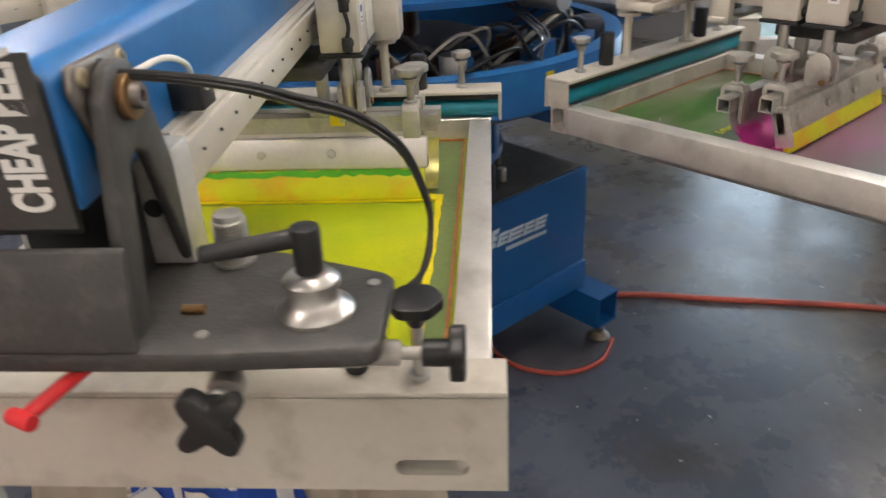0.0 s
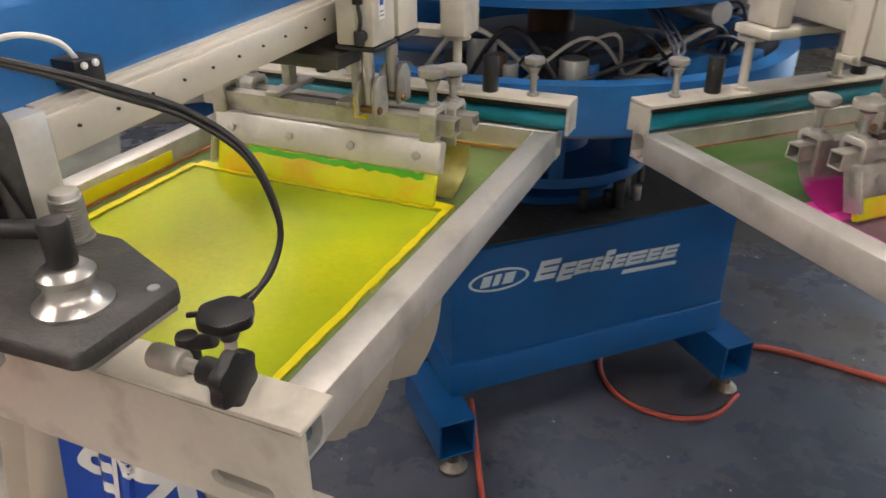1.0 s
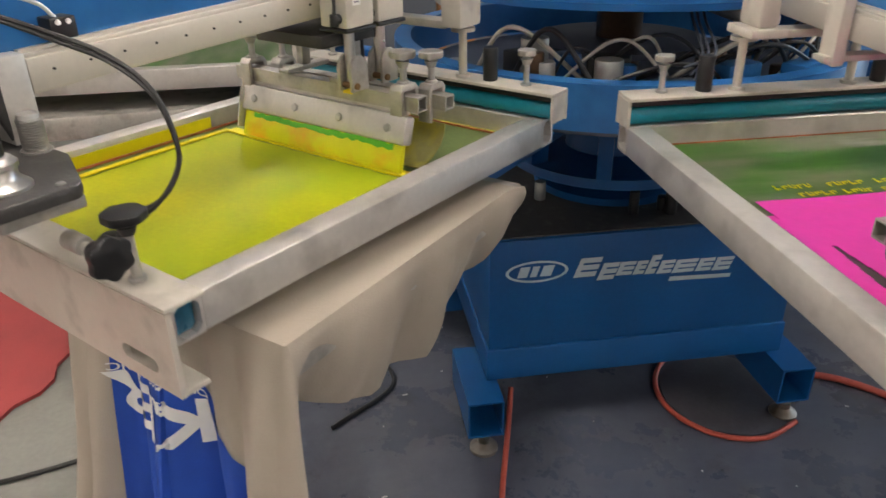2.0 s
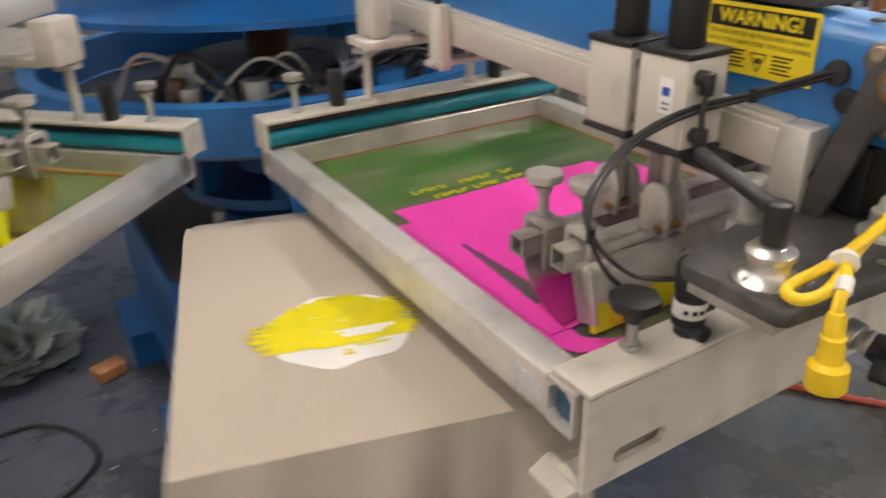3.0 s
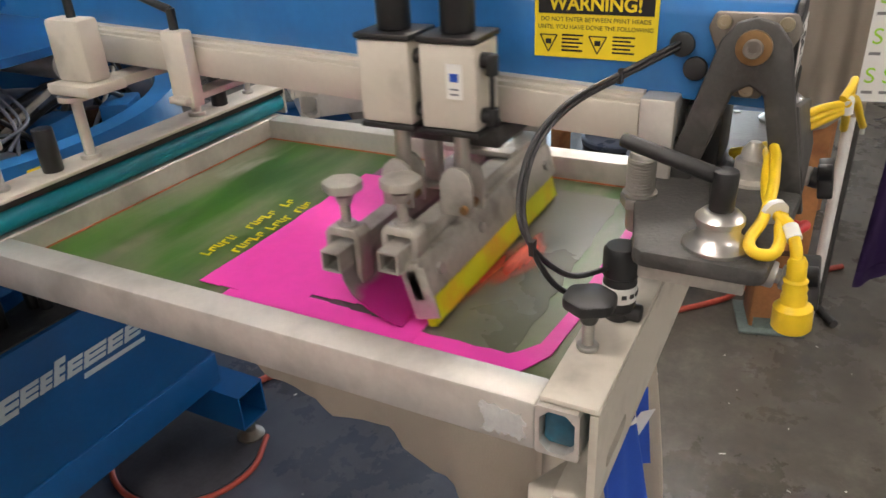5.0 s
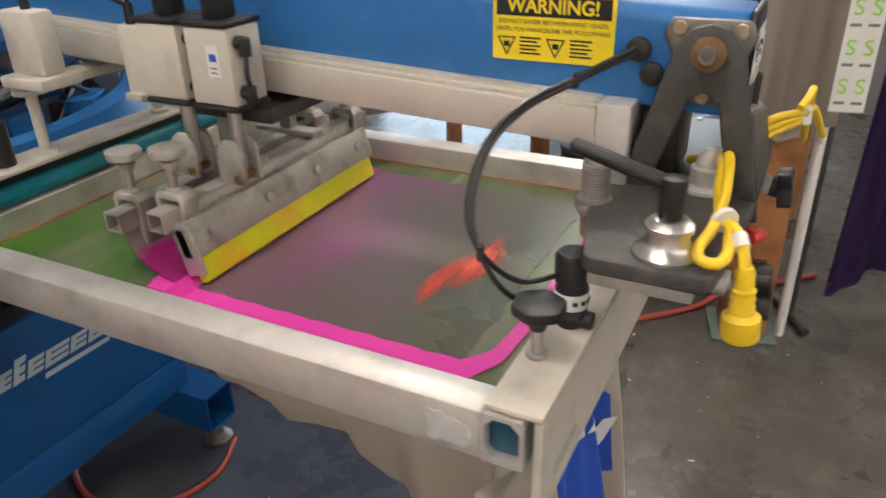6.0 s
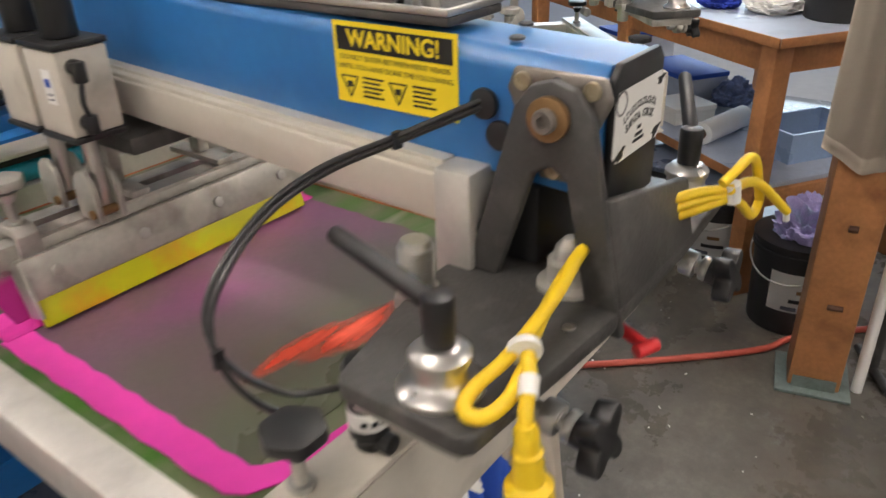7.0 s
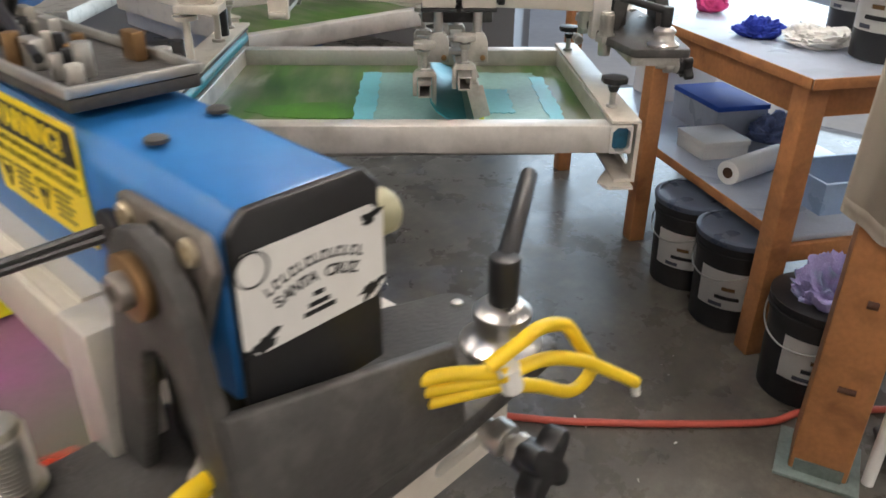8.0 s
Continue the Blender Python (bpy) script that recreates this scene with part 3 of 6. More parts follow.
    sweep(bm, [(ra + 0.006, -0.873, 1.0925), (0, -0.873, 1.0925), (rb - 0.006, -0.873, 1.0925)], 0.0172, 14, 2)
    part("rear_bladder", bm, TEAL, hd, "teal air bladder")
    for s in (-1, 1):
        tee_knob(hd, SC + s * 0.236, -0.866, 1.125, 0.050, 0.017, ALU_DULL)
        bm = BM()
        rod(bm, (SC + s * 0.162, -0.868, 1.125), (SC + s * 0.162, -0.868, 1.185), 0.0135, seg=20, bevel=0.002)
        part("rubber_stop", bm, BLACK, hd, "black rubber stop")
        bm = BM()
        rod(bm, (SC + s * 0.104, -0.872, 1.125), (SC + s * 0.104, -0.872, 1.250), 0.0075, seg=14)
        rod(bm, (SC + s * 0.104, -0.872, 1.125), (SC + s * 0.104, -0.872, 1.131), 0.014, seg=14)
        rod(bm, (SC + s * 0.104, -0.872, 1.208), (SC + s * 0.104, -0.872, 1.215), 0.022, seg=18)
        part("hanger_rod", bm, CREAM, hd, "cream hanger rod")
    bm = BM()
    box(bm, SC - 0.116, SC - 0.082, -0.930, -0.865, 1.2355, 1.316, 0.006)
    box(bm, SC - 0.132, SC - 0.070, -0.940, -0.860, 1.221, 1.2358, 0.003)
    part("hanger_block", bm, CREAM, hd, "cream hanger block")
    bm = BM()
    box(bm, SC - 0.075, SC + 0.095, -0.915, -0.875, 1.216, 1.230, 0.003)
    part("hanger_bar", bm, CREAM, hd, "cream hanger bar")
    bm = BM()
    box(bm, SC + 0.096, SC + 0.140, -0.930, -0.865, 1.222, 1.292, 0.006)
    part("hanger_block", bm, CREAM, hd, "cream hanger block")
    bm = BM()
    box(bm, -0.092, 0.084, -1.045, -1.015, 1.206 + dz, 1.215 + dz, 0.002)
    box(bm, -0.082, -0.0615, -1.050, -1.012, 1.200 + dz, 1.298 + dz, 0.004)
    box(bm, 0.0735, 0.088, -1.050, -1.012, 1.200 + dz, 1.298 + dz, 0.004)
    part("rail_clamp", bm, CREAM, hd, "cream rail clamp")
    for v, z in ((-1.03, 1.298 + dz), (-0.90, 1.316)):
        bm = BM()
        rod(bm, (-0.072 if v < -1 else -0.116, v, z), (-0.072 if v < -1 else -0.116, v, z + 0.026), 0.006, seg=12)
        rod(bm, (-0.072 if v < -1 else -0.116, v, z + 0.024), (-0.072 if v < -1 else -0.116, v + 0.055, z + 0.040), 0.0055, 0.0045, 12, 0.002)
        part("clamp_lever", bm, BLACK, hd, "black clamp lever")
    for ob in hd.children:
        if ob.name.split(".")[0] in ("arm", "end_cap", "rail", "rail_screws", "rail_end", "pivot_plate", "pivot_bolt", "plate_bolt", "plate_hole", "pivot_block", "rail_bolt", "bushing", "arched_bracket", "rail_clamp"):
            ob.location.x = du
    return hd


def seat(deg):
    """Where a copied head stands; the turquoise one sits a little askew."""
    return around(44) @ pose(0, -0.02, 0) if deg == 41 else around(deg)


HEAD_LABEL = "blue screen-printing head with black clamp plate and cream holders"
HEADS = {-45: print_head(-45, 0.038, "blue printing head with cream screen holders and a black sticker", (1,), -0.038, 0.038), 0: print_head(0, 0.0, "blue printing head with a yellow warning label and white card", (-1,), 0.0, 0.018)}
for deg in (41, 86, -90):
    HEADS[deg] = copy_thing(HEADS[0], seat(deg))
    tagged(HEADS[deg], HEAD_LABEL)
bm = BM()
lathe(bm, [(0.005, -0.012), (0.005, 0.004), (0.0115, 0.006), (0.0125, 0.010), (0.0125, 0.018), (0.010, 0.021), (0.003, 0.0215)], 24, Matrix(((0, 0, 1, 0.053), (1, 0, 0, -1.727), (0, 1, 0, 1.307), (0, 0, 0, 1))))
part("side_knob", bm, mat("yellowed_plastic", (0.36, 0.34, 0.22), 0.45, 0, 0.15, 30, 120, 0.1), HEADS[0], "yellowed plastic knob")


# ---- screens ----
DARK_PLUG = mat("inky_blue_plug", (0.008, 0.075, 0.13), 0.3, 0, 0.4, 30, 120, 0.2)


def open_bar(bm, x0, x1, y0, y1, z0, z1, w=0.0038, c=0.008):
    """A square tube along x with cut inner corners, open at both ends."""
    def ring(x, o, cc):
        a0, a1, b0, b1 = y0 + o, y1 - o, z0 + o, z1 - o
        return [bm.verts.new((x, y, z)) for y, z in ((a0 + cc, b0), (a1 - cc, b0), (a1, b0 + cc), (a1, b1 - cc), (a1 - cc, b1), (a0 + cc, b1), (a0, b1 - cc), (a0, b0 + cc))]
    loops = [ring(x0 + 0.03, w, c), ring(x0, w, c), ring(x0, 0, 0.002), ring(x1, 0, 0.002), ring(x1, w, c), ring(x1 - 0.03, w, c)]
    for a, b in zip(loops, loops[1:]):
        for i in range(8):
            bm.faces.new((a[i], a[(i + 1) % 8], b[(i + 1) % 8], b[i]))
    for l in (loops[0], loops[-1]):
        bm.faces.new(l)


def screen(degrees, label, mesh_material):
    sc = thing("printing_screen", label, "printing screen", around(degrees) @ pose(0, -0.010 if degrees < 0 else 0, 0), "screens of the press")
    x0, x1, y0, y1, z0, z1, w = -0.317, 0.268, -1.648, -0.852, 1.026, 1.075, 0.038
    for nm in ((x0, x0 + w), (x1 - w, x1)):
        bm = BM()
        box(bm, *nm, y0 + w, y1 - w, z0, z1, 0.003)
        part("frame_bar", bm, ALU, sc, "brushed aluminium frame bar")
    for ya, yb in ((y0, y0 + w), (y1 - w, y1)):
        bm = BM()
        open_bar(bm, x0, x1, ya, yb, z0, z1)
        part("frame_bar", bm, ALU, sc, "brushed aluminium tube bar, open at its ends")
    for e in (x0 + 0.014, x1 - 0.014):
        bm = BM()
        box(bm, e - 0.004, e + 0.004, y0 + 0.0052, y0 + w - 0.0052, z0 + 0.0052, z1 - 0.0052, 0.001)
        part("bar_plug", bm, DARK_PLUG, sc, "inky blue plug inside the bar")
    bm = BM()
    box(bm, x0 + w, x1 - w, y0 + w, y1 - w, z0 + 0.012, z0 + 0.014)
    part("mesh", bm, mesh_material, sc, "ink-stained emulsion-coated mesh", 0)
    return sc




def emulsion_material():
    """Green stencil film, rubbed thin and pale towards the frame and in long wiping streaks."""
    m = mat("green_emulsion", (0.150, 0.165, 0.095), 0.33, 0, 0.2, 6, 90, 0.05)
    nt = m.node_tree
    nodes, link = nt.nodes, nt.links.new
    bsdf = nodes["Principled BSDF"]
    under = bsdf.inputs["Base Color"].links[0].from_socket
    co, mp = nodes.new("ShaderNodeTexCoord"), nodes.new("ShaderNodeMapping")
    mp.inputs["Scale"].default_value, mp.inputs["Rotation"].default_value = (3.2, 13, 1), (0, 0, radians(6))
    link(co.outputs["Object"], mp.inputs["Vector"])
    for seed, color, lo, hi in ((0.0, (0.040, 0.135, 0.008, 1), 0.40, 0.58), (3.7, (0.018, 0.085, 0.003, 1), 0.50, 0.66), (8.1, (0.30, 0.31, 0.24, 1), 0.63, 0.72)):
        n, r, x = nodes.new("ShaderNodeTexNoise"), nodes.new("ShaderNodeMapRange"), nodes.new("ShaderNodeMix")
        n.noise_dimensions = "4D"
        n.inputs["W"].default_value, n.inputs["Scale"].default_value, n.inputs["Detail"].default_value = seed, 1.0, 7
        r.inputs["From Min"].default_value, r.inputs["From Max"].default_value = lo, hi
        x.data_type = "RGBA"
        link(mp.outputs["Vector"], n.inputs["Vector"])
        link(n.outputs["Fac"], r.inputs["Value"])
        link(r.outputs["Result"], x.inputs["Factor"])
        link(under, x.inputs["A"])
        x.inputs["B"].default_value = color
        under = x.outputs["Result"]
    link(under, bsdf.inputs["Base Color"])
    return m


EMULSION = emulsion_material()
YELLOW_MESH = mat("yellow_stained_mesh", (0.36, 0.36, 0.01), 0.35, 0, 0.3, 5, 90, 0.05, ((0.26, 0.36, 0.04), 0.3, 6))
SCREENS = {-45: screen(-45, "aluminium printing screen flooded with yellow ink", YELLOW_MESH), 0: screen(0, "aluminium printing screen with pink ink on green emulsion", EMULSION)}
for deg, lab in ((41, "aluminium printing screen with turquoise ink"), (86, "aluminium printing screen on a far head"), (-90, "aluminium printing screen on a far head")):
    SCREENS[deg] = tagged(copy_thing(SCREENS[0], seat(deg)), lab)


# ---- squeegee carriages ----
def hollow(bm, x0, x1, y, z, h=0.0115, w=0.0022):
    """A square tube along x, open at both ends."""
    loops = []
    for x, hh in ((x0, h - w), (x0, h), (x1, h), (x1, h - w)):
        loops.append([bm.verts.new((x, y + sy * hh, z + sz * hh)) for sy, sz in ((-1, -1), (1, -1), (1, 1), (-1, 1))])
    for a, b in zip(loops, loops[1:] + loops[:1]):
        for i in range(4):
            bm.faces.new((a[i], a[(i + 1) % 4], b[(i + 1) % 4], b[i]))


def carriage(degrees, shift, label, ink, side=1, dz=0.0, tall=0.031):
    """side: -1 puts the air cylinders on the other side of the rail."""
    cg = thing("squeegee_carriage", label, "squeegee carriage", around(degrees) @ pose(0, shift, 0), "squeegee carriages")

    def U(u):
        return SC + (u - SC) * side

    def bar(bm, u0, u1, *rest):
        box(bm, min(U(u0), U(u1)), max(U(u0), U(u1)), *rest)

    for y0, y1 in ((-1.500, -1.440), (-1.572, -1.511)):
        bm = BM()
        bar(bm, -0.137, -0.083, y0, y1, 1.232 + dz, 1.316 + dz, 0.003)
        part("cylinder_block", bm, CREAM, cg, "pale grey air-cylinder block")
        for z in (1.3165, 1.2255):
            bm = BM()
            bar(bm, -0.139, -0.081, y0 - 0.002, y1 + 0.002, z + dz, z + 0.0062 + dz, 0.002)
            part("block_cap", bm, BLACK, cg, "black block cap")
        ym = (y0 + y1) / 2
        bm = BM()
        rod(bm, (U(-0.110), ym, 1.323 + dz), (U(-0.110), ym, 1.44 + dz), 0.0175, seg=20, bevel=0.002)
        part("cylinder", bm, BLACK, cg, "black cylinder sleeve")
        bm = BM()
        rod(bm, (U(-0.110), ym, 1.14 + dz), (U(-0.110), ym, 1.2252 + dz), 0.0085, seg=14)
        part("shaft", bm, CHROME, cg, "steel shaft")
        lug = [(-0.019, 0.0), (0.019, 0.0), (0.019, 0.036), (0.015, 0.047), (0.006, 0.054), (-0.006, 0.054), (-0.015, 0.047), (-0.019, 0.036)]
        for u in (-0.126, -0.100):
            bm = BM()
            plate(bm, [(ym + y, 1.134 + dz + z) for y, z in lug], U(u) - 0.003, U(u) + 0.003, 0.0012, Matrix(((0, 0, 1, 0), (1, 0, 0, 0), (0, 1, 0, 0), (0, 0, 0, 1))))
            part("shaft_lug", bm, ALU_DULL, cg, "cast rounded shaft lug")
        bm = BM()
        for y, z in ((-0.010, 0.009),):
            rod(bm, (U(-0.133), ym + y, 1.134 + dz + z), (U(-0.095), ym + y, 1.134 + dz + z), 0.0052, seg=12, bevel=0.001)
        part("lug_bolt", bm, BRASS, cg, "brass lug bolt")
        for za, zb, zc in ((1.300, 1.306, 1.286), (1.246, 1.254, 1.236)):
            bm = BM()
            rod(bm, (U(-0.122), y0 - 0.010, za + dz), (U(-0.122), y0, za + dz), 0.0078, seg=12, bevel=0.001)
            rod(bm, (U(-0.122), y0 - 0.010, zb + dz), (U(-0.122), y0 - 0.010, zc + dz), 0.0068, seg=12, bevel=0.001)
            part("air_elbow", bm, BLACK, cg, "black air elbow")
        bm = BM()
        sweep(bm, [(U(-0.122), y0 - 0.010, 1.288 + dz), (U(-0.126), y0 - 0.012, 1.268 + dz), (U(-0.122), y0 - 0.010, 1.252 + dz)], 0.0028, 8, 6)
        part("air_line", bm, RUBBER, cg, "short black air line")
    bm = BM()
    box(bm, min(U(-0.082), U(0.07)), max(U(-0.082), U(0.07)), -1.572, -1.440, 1.196 + dz, 1.216 + dz, 0.004)
    part("slide", bm, BLACK_PAINT, cg, "dark carriage slide under the rail")
    bm = BM()
    box(bm, U(-0.1378) - 0.0004, U(-0.1378) + 0.0004, -1.558, -1.541, 1.264 + dz, 1.298 + dz)
    tag = part("paper_tag", bm, WHITE, cg, "small white tag", 0)
    for zz, hh, m in ((1.268, 0.0015, GREY), (1.273, 0.0015, GREY), (1.281, 0.008, SHIRT_BLUE)):
        bm = BM()
        box(bm, U(-0.1385) - 0.0003, U(-0.1385) + 0.0003, -1.554, -1.545, zz + dz, zz + hh + dz)
        part("tag_mark", bm, m, tag, "illegible mark", 0)
    for ym, zc in ((-1.444, 1.108 + dz), (-1.514, 1.121 + dz)):
        bm = BM()
        hollow(bm, min(U(-0.228), U(0.190)), max(U(-0.228), U(0.190)), ym, zc)
        part("square_tube", bm, ALU_DULL, cg, "square steel tube")
        for u in (-0.192, 0.155):
            tee_knob(cg, U(u), ym, zc + 0.026, 0.038, 0.021, ALU_DULL)
            bm = BM()
            arch = [(-0.021, -0.034), (-0.0135, -0.034), (-0.0135, 0.018), (0.0135, 0.018), (0.0135, -0.016), (0.021, -0.016), (0.021, 0.020), (0.015, 0.028), (-0.015, 0.028), (-0.021, 0.020)]
            plate(bm, [(ym + y, zc + z) for y, z in arch], U(u) - 0.012, U(u) + 0.012, 0.0015, Matrix(((0, 0, 1, 0), (1, 0, 0, 0), (0, 1, 0, 0), (0, 0, 0, 1))))
            part("clamp", bm, ALU_DULL, cg, "cast clamp")
    # cross brackets between the tubes
    for u in (-0.06, 0.06):
        bm = BM()
        box(bm, U(u) - 0.012, U(u) + 0.012, -1.530, -1.430, 1.134 + dz, 1.142 + dz, 0.002)
        box(bm, U(u) - 0.008, U(u) + 0.008, -1.49, -1.47, 1.142 + dz, 1.197 + dz, 0.003)
        part("cross_bracket", bm, ALU_DULL, cg, "worn steel bracket")
    # squeegee: aluminium holder and blade, leaning
    t = pose(0, -1.550, 1.044) @ pose(0, 0, 0, -16)
    top = tall + 0.045
    u0, u1 = min(U(-0.214), U(0.165)), max(U(-0.214), U(0.165))
    bm = BM()
    box(bm, u0, u1, -0.010, 0.012, tall - 0.001, top, 0.005, t)
    box(bm, u0 + 0.01, u1 - 0.01, 0.000, 0.012, top, top + 0.014, 0.003, t)
    part("squeegee_holder", bm, ALU if side < 0 else ALU_DULL, cg, "aluminium squeegee holder")
    for k in range(4):
        u = u0 + 0.035 + k * (u1 - u0 - 0.07) / 3
        bm = BM()
        rod(bm, t @ Vector((u, -0.010, tall + 0.022)), t @ Vector((u, -0.014, tall + 0.022)), 0.007, seg=6, bevel=0.001)
        part("bolt", bm, STEEL, cg, "steel bolt")
    bm = BM()
    box(bm, u0 + 0.006, u1 - 0.006, -0.004, 0.005, 0.0, tall, 0.001, t)
    part("blade", bm, YELLOW_BLADE, cg, "yellow squeegee blade")
    bm = BM()
    box(bm, u0, u0 + 0.004, -0.016, 0.014, 0.012, top - 0.006, 0.002, t)
    part("end_plate", bm, ALU_DULL, cg, "cast end plate")
    # flood bar: a curved sheet
    bm = BM()
    prof = [(0.026, 0.075), (0.024, 0.055), (0.014, 0.034), (-0.004, 0.017), (-0.026, 0.006), (-0.042, 0.0015), (-0.0425, 0.0035), (-0.027, 0.0080), (-0.0055, 0.0190), (0.0120, 0.0355), (0.0220, 0.0555), (0.0240, 0.075)]
    plate(bm, [(-1.478 + y, 1.044 + 0.78 * z) for y, z in prof], min(U(-0.224), U(0.176)), max(U(-0.224), U(0.176)), 0, Matrix(((0, 0, 1, 0), (1, 0, 0, 0), (0, 1, 0, 0), (0, 0, 0, 1))))
    part("flood_bar", bm, ink, cg, "curved flood bar coated with ink")
    return cg


def dipped(m, ink, level, spread):
    """Ink left on the lower edge of a sheet, with an uneven upper rim."""
    nt = m.node_tree
    bsdf = nt.nodes["Principled BSDF"]
    under = bsdf.inputs["Base Color"].links[0].from_socket
    co, sep, nz = nt.nodes.new("ShaderNodeTexCoord"), nt.nodes.new("ShaderNodeSeparateXYZ"), nt.nodes.new("ShaderNodeTexNoise")
    ad, rg, mx = nt.nodes.new("ShaderNodeMath"), nt.nodes.new("ShaderNodeMapRange"), nt.nodes.new("ShaderNodeMix")
    nz.inputs["Scale"].default_value, nz.inputs["Detail"].default_value = 22, 5
    ad.operation, ad.inputs[1].default_value = "MULTIPLY_ADD", spread
    rg.inputs["From Min"].default_value, rg.inputs["From Max"].default_value = level + 0.007, level - 0.004
    mx.data_type = "RGBA"
    mx.inputs["B"].default_value = (*ink, 1)
    nt.links.new(co.outputs["Object"], sep.inputs[0])
    nt.links.new(co.outputs["Object"], nz.inputs["Vector"])
    nt.links.new(nz.outputs["Fac"], ad.inputs[0])
    nt.links.new(sep.outputs["Z"], ad.inputs[2])
    nt.links.new(ad.outputs[0], rg.inputs["Value"])
    nt.links.new(rg.outputs["Result"], mx.inputs["Factor"])
    nt.links.new(under, mx.inputs["A"])
    nt.links.new(mx.outputs["Result"], bsdf.inputs["Base Color"])
    return m


FLOOD_PINK = dipped(mat("inky_flood_bar", (0.30, 0.27, 0.26), 0.35, 0.5, 0.2, 20, 90, 0.1), (0.45, 0.02, 0.22), 1.085, 0.030)
FLOOD_TEAL = dipped(mat("teal_flood_bar", (0.30, 0.29, 0.28), 0.35, 0.5, 0.2, 20, 90, 0.1), (0.03, 0.25, 0.30), 1.110, 0.030)
FLOOD_YELLOW = mat("yellow_flood_bar", (0.35, 0.33, 0.12), 0.35, 0.6, 0.2, 20, 90, 0.1, ((0.6, 0.5, 0.01), 0.3, 18))
CAR_B = carriage(0, 0.0, "squeegee and flood bar with pink ink under two air cylinders", FLOOD_PINK)
CAR_A = carriage(-45, 0.375, "squeegee with a yellow blade under two air cylinders", FLOOD_YELLOW, -1, 0.028, 0.045)
bm = BM()
plate(bm, ragged(-0.17, 0.155, 0.034, 0.0435, 0.006, 61, 30), 0.0042, 0.0047, 0, pose(0, -1.550, 1.044) @ pose(0, 0, 0, -16) @ Matrix(((1, 0, 0, 0), (0, 0, -1, 0), (0, 1, 0, 0), (0, 0, 0, 1))))
part("green_smear", bm, GREEN_INK, CAR_A, "green ink smear")
bm = BM()
box(bm, 0.040, 0.060, -1.528, -1.5265, 1.148, 1.178, 0.0005)
part("yellow_clip", bm, YELLOW, CAR_A, "yellow clip")
CAR_C = tagged(copy_thing(CAR_B, seat(41) @ pose(0, 0.145, 0)), "squeegee carriage over the turquoise screen")
for ob in CAR_C.children:
    if ob.name.startswith("flood_bar"):
        ob.data = ob.data.copy()
        ob.data.materials[0] = FLOOD_TEAL


# ---- centre of the press ----
base = thing("press_base", "blue steel press base with pale lettering on its front", "press base", pose(CX, CY, 0))
bm = BM()
box(bm, -0.44, 0.435, -0.37, 0.40, 0.285, 0.615, 0.004)
part("cabinet", bm, BLUE_DARK, base, "blue cabinet")
# black sheet that puts the shade under the carousel on the cabinet's top
bm = BM()
box(bm, -0.428, 0.423, -0.358, 0.388, 0.6152, 0.6192)
part("cabinet_top", bm, BLACK_PAINT, base, "black cabinet top, shade put into its colour", 0)
rnd = random.Random(5)
for k in range(7):
    a, r = radians(205 + 130 * rnd.random()), 0.26 + 0.05 * rnd.random()
    bm = BM()
    rod(bm, (r * math.cos(a), r * math.sin(a), 0.6195), (r * math.cos(a), r * math.sin(a), 0.66 + 0.05 * rnd.random()), 0.009 + 0.008 * rnd.random(), seg=10, bevel=0.002)
    part("grease_fitting", bm, (BLACK, STEEL, PLATE_STEEL)[k % 3], base, "oily fitting on the cabinet top")
bm = BM()
box(bm, -0.445, 0.44, -0.376, 0.406, 0.185, 0.284, 0.004)
part("plinth", bm, BLUE_DARK, base, "blue plinth channel")
def channel(bm, x0, x1, y0, y1, z0, z1, w=0.005):
    """A square tube along y, open at y0."""
    loops = [[bm.verts.new((x, y, z)) for x, z in ((x0 + o, z0 + o), (x1 - o, z0 + o), (x1 - o, z1 - o), (x0 + o, z1 - o))] for y, o in ((y1 - w * (1 if y1 > y0 else -1), w), (y0, w), (y0, 0), (y1, 0))]
    for a, b in zip(loops, loops[1:]):
        for k in range(4):
            bm.faces.new((a[k], a[(k + 1) % 4], b[(k + 1) % 4], b[k]))
    bm.faces.new(loops[0])
    bm.faces.new(loops[-1])


for cx, sy in ((-0.465, -1), (0.447, -1), (-0.465, 1), (0.447, 1)):
    bm = BM()
    channel(bm, cx - 0.050, cx + 0.050, sy * 0.472, sy * 0.20, 0.068, 0.1835)
    part("outrigger", bm, BLUE_DARK, base, "blue tube outrigger, open at its end")
    bm = BM()
    lathe(bm, [(0.040, 0), (0.040, 0.010), (0.024, 0.022), (0.018, 0.028), (0.018, 0.045), (0.010, 0.046), (0.010, 0.067)], 20, pose(cx, sy * 0.440, 0))
    part("levelling_foot", bm, PLATE_STEEL, base, "dull steel levelling foot")
bm = BM()
lathe(bm, [(0.22, 0.6195), (0.22, 0.64), (0.15, 0.66), (0.13, 0.699), (0.30, 0.70), (0.30, 0.728), (0.13, 0.735), (0.11, 0.855), (0.07, 0.858)], 48)
part("pedestal", bm, BLUE_DARK, base, "dark blue pedestal")
bm = BM()
lathe(bm, [(0.066, 0.8585), (0.062, 1.199)], 40)
part("column", bm, COPPER, base, "oily bronze column")
bm = BM()
lathe(bm, [(0.12, 1.20), (0.55, 1.20), (0.55, 1.215), (0.12, 1.24)], 48)
# the darker blue stands for the shade that the heads throw on the plate
part("head_plate", bm, BLUE_DARK, base, "round blue head plate")
bm = BM()
lathe(bm, [(0.09, 1.23), (0.30, 1.23), (0.30, 1.36), (0.09, 1.36)], 48)
part("head_hub", bm, BLUE_DARK, base, "blue hub")

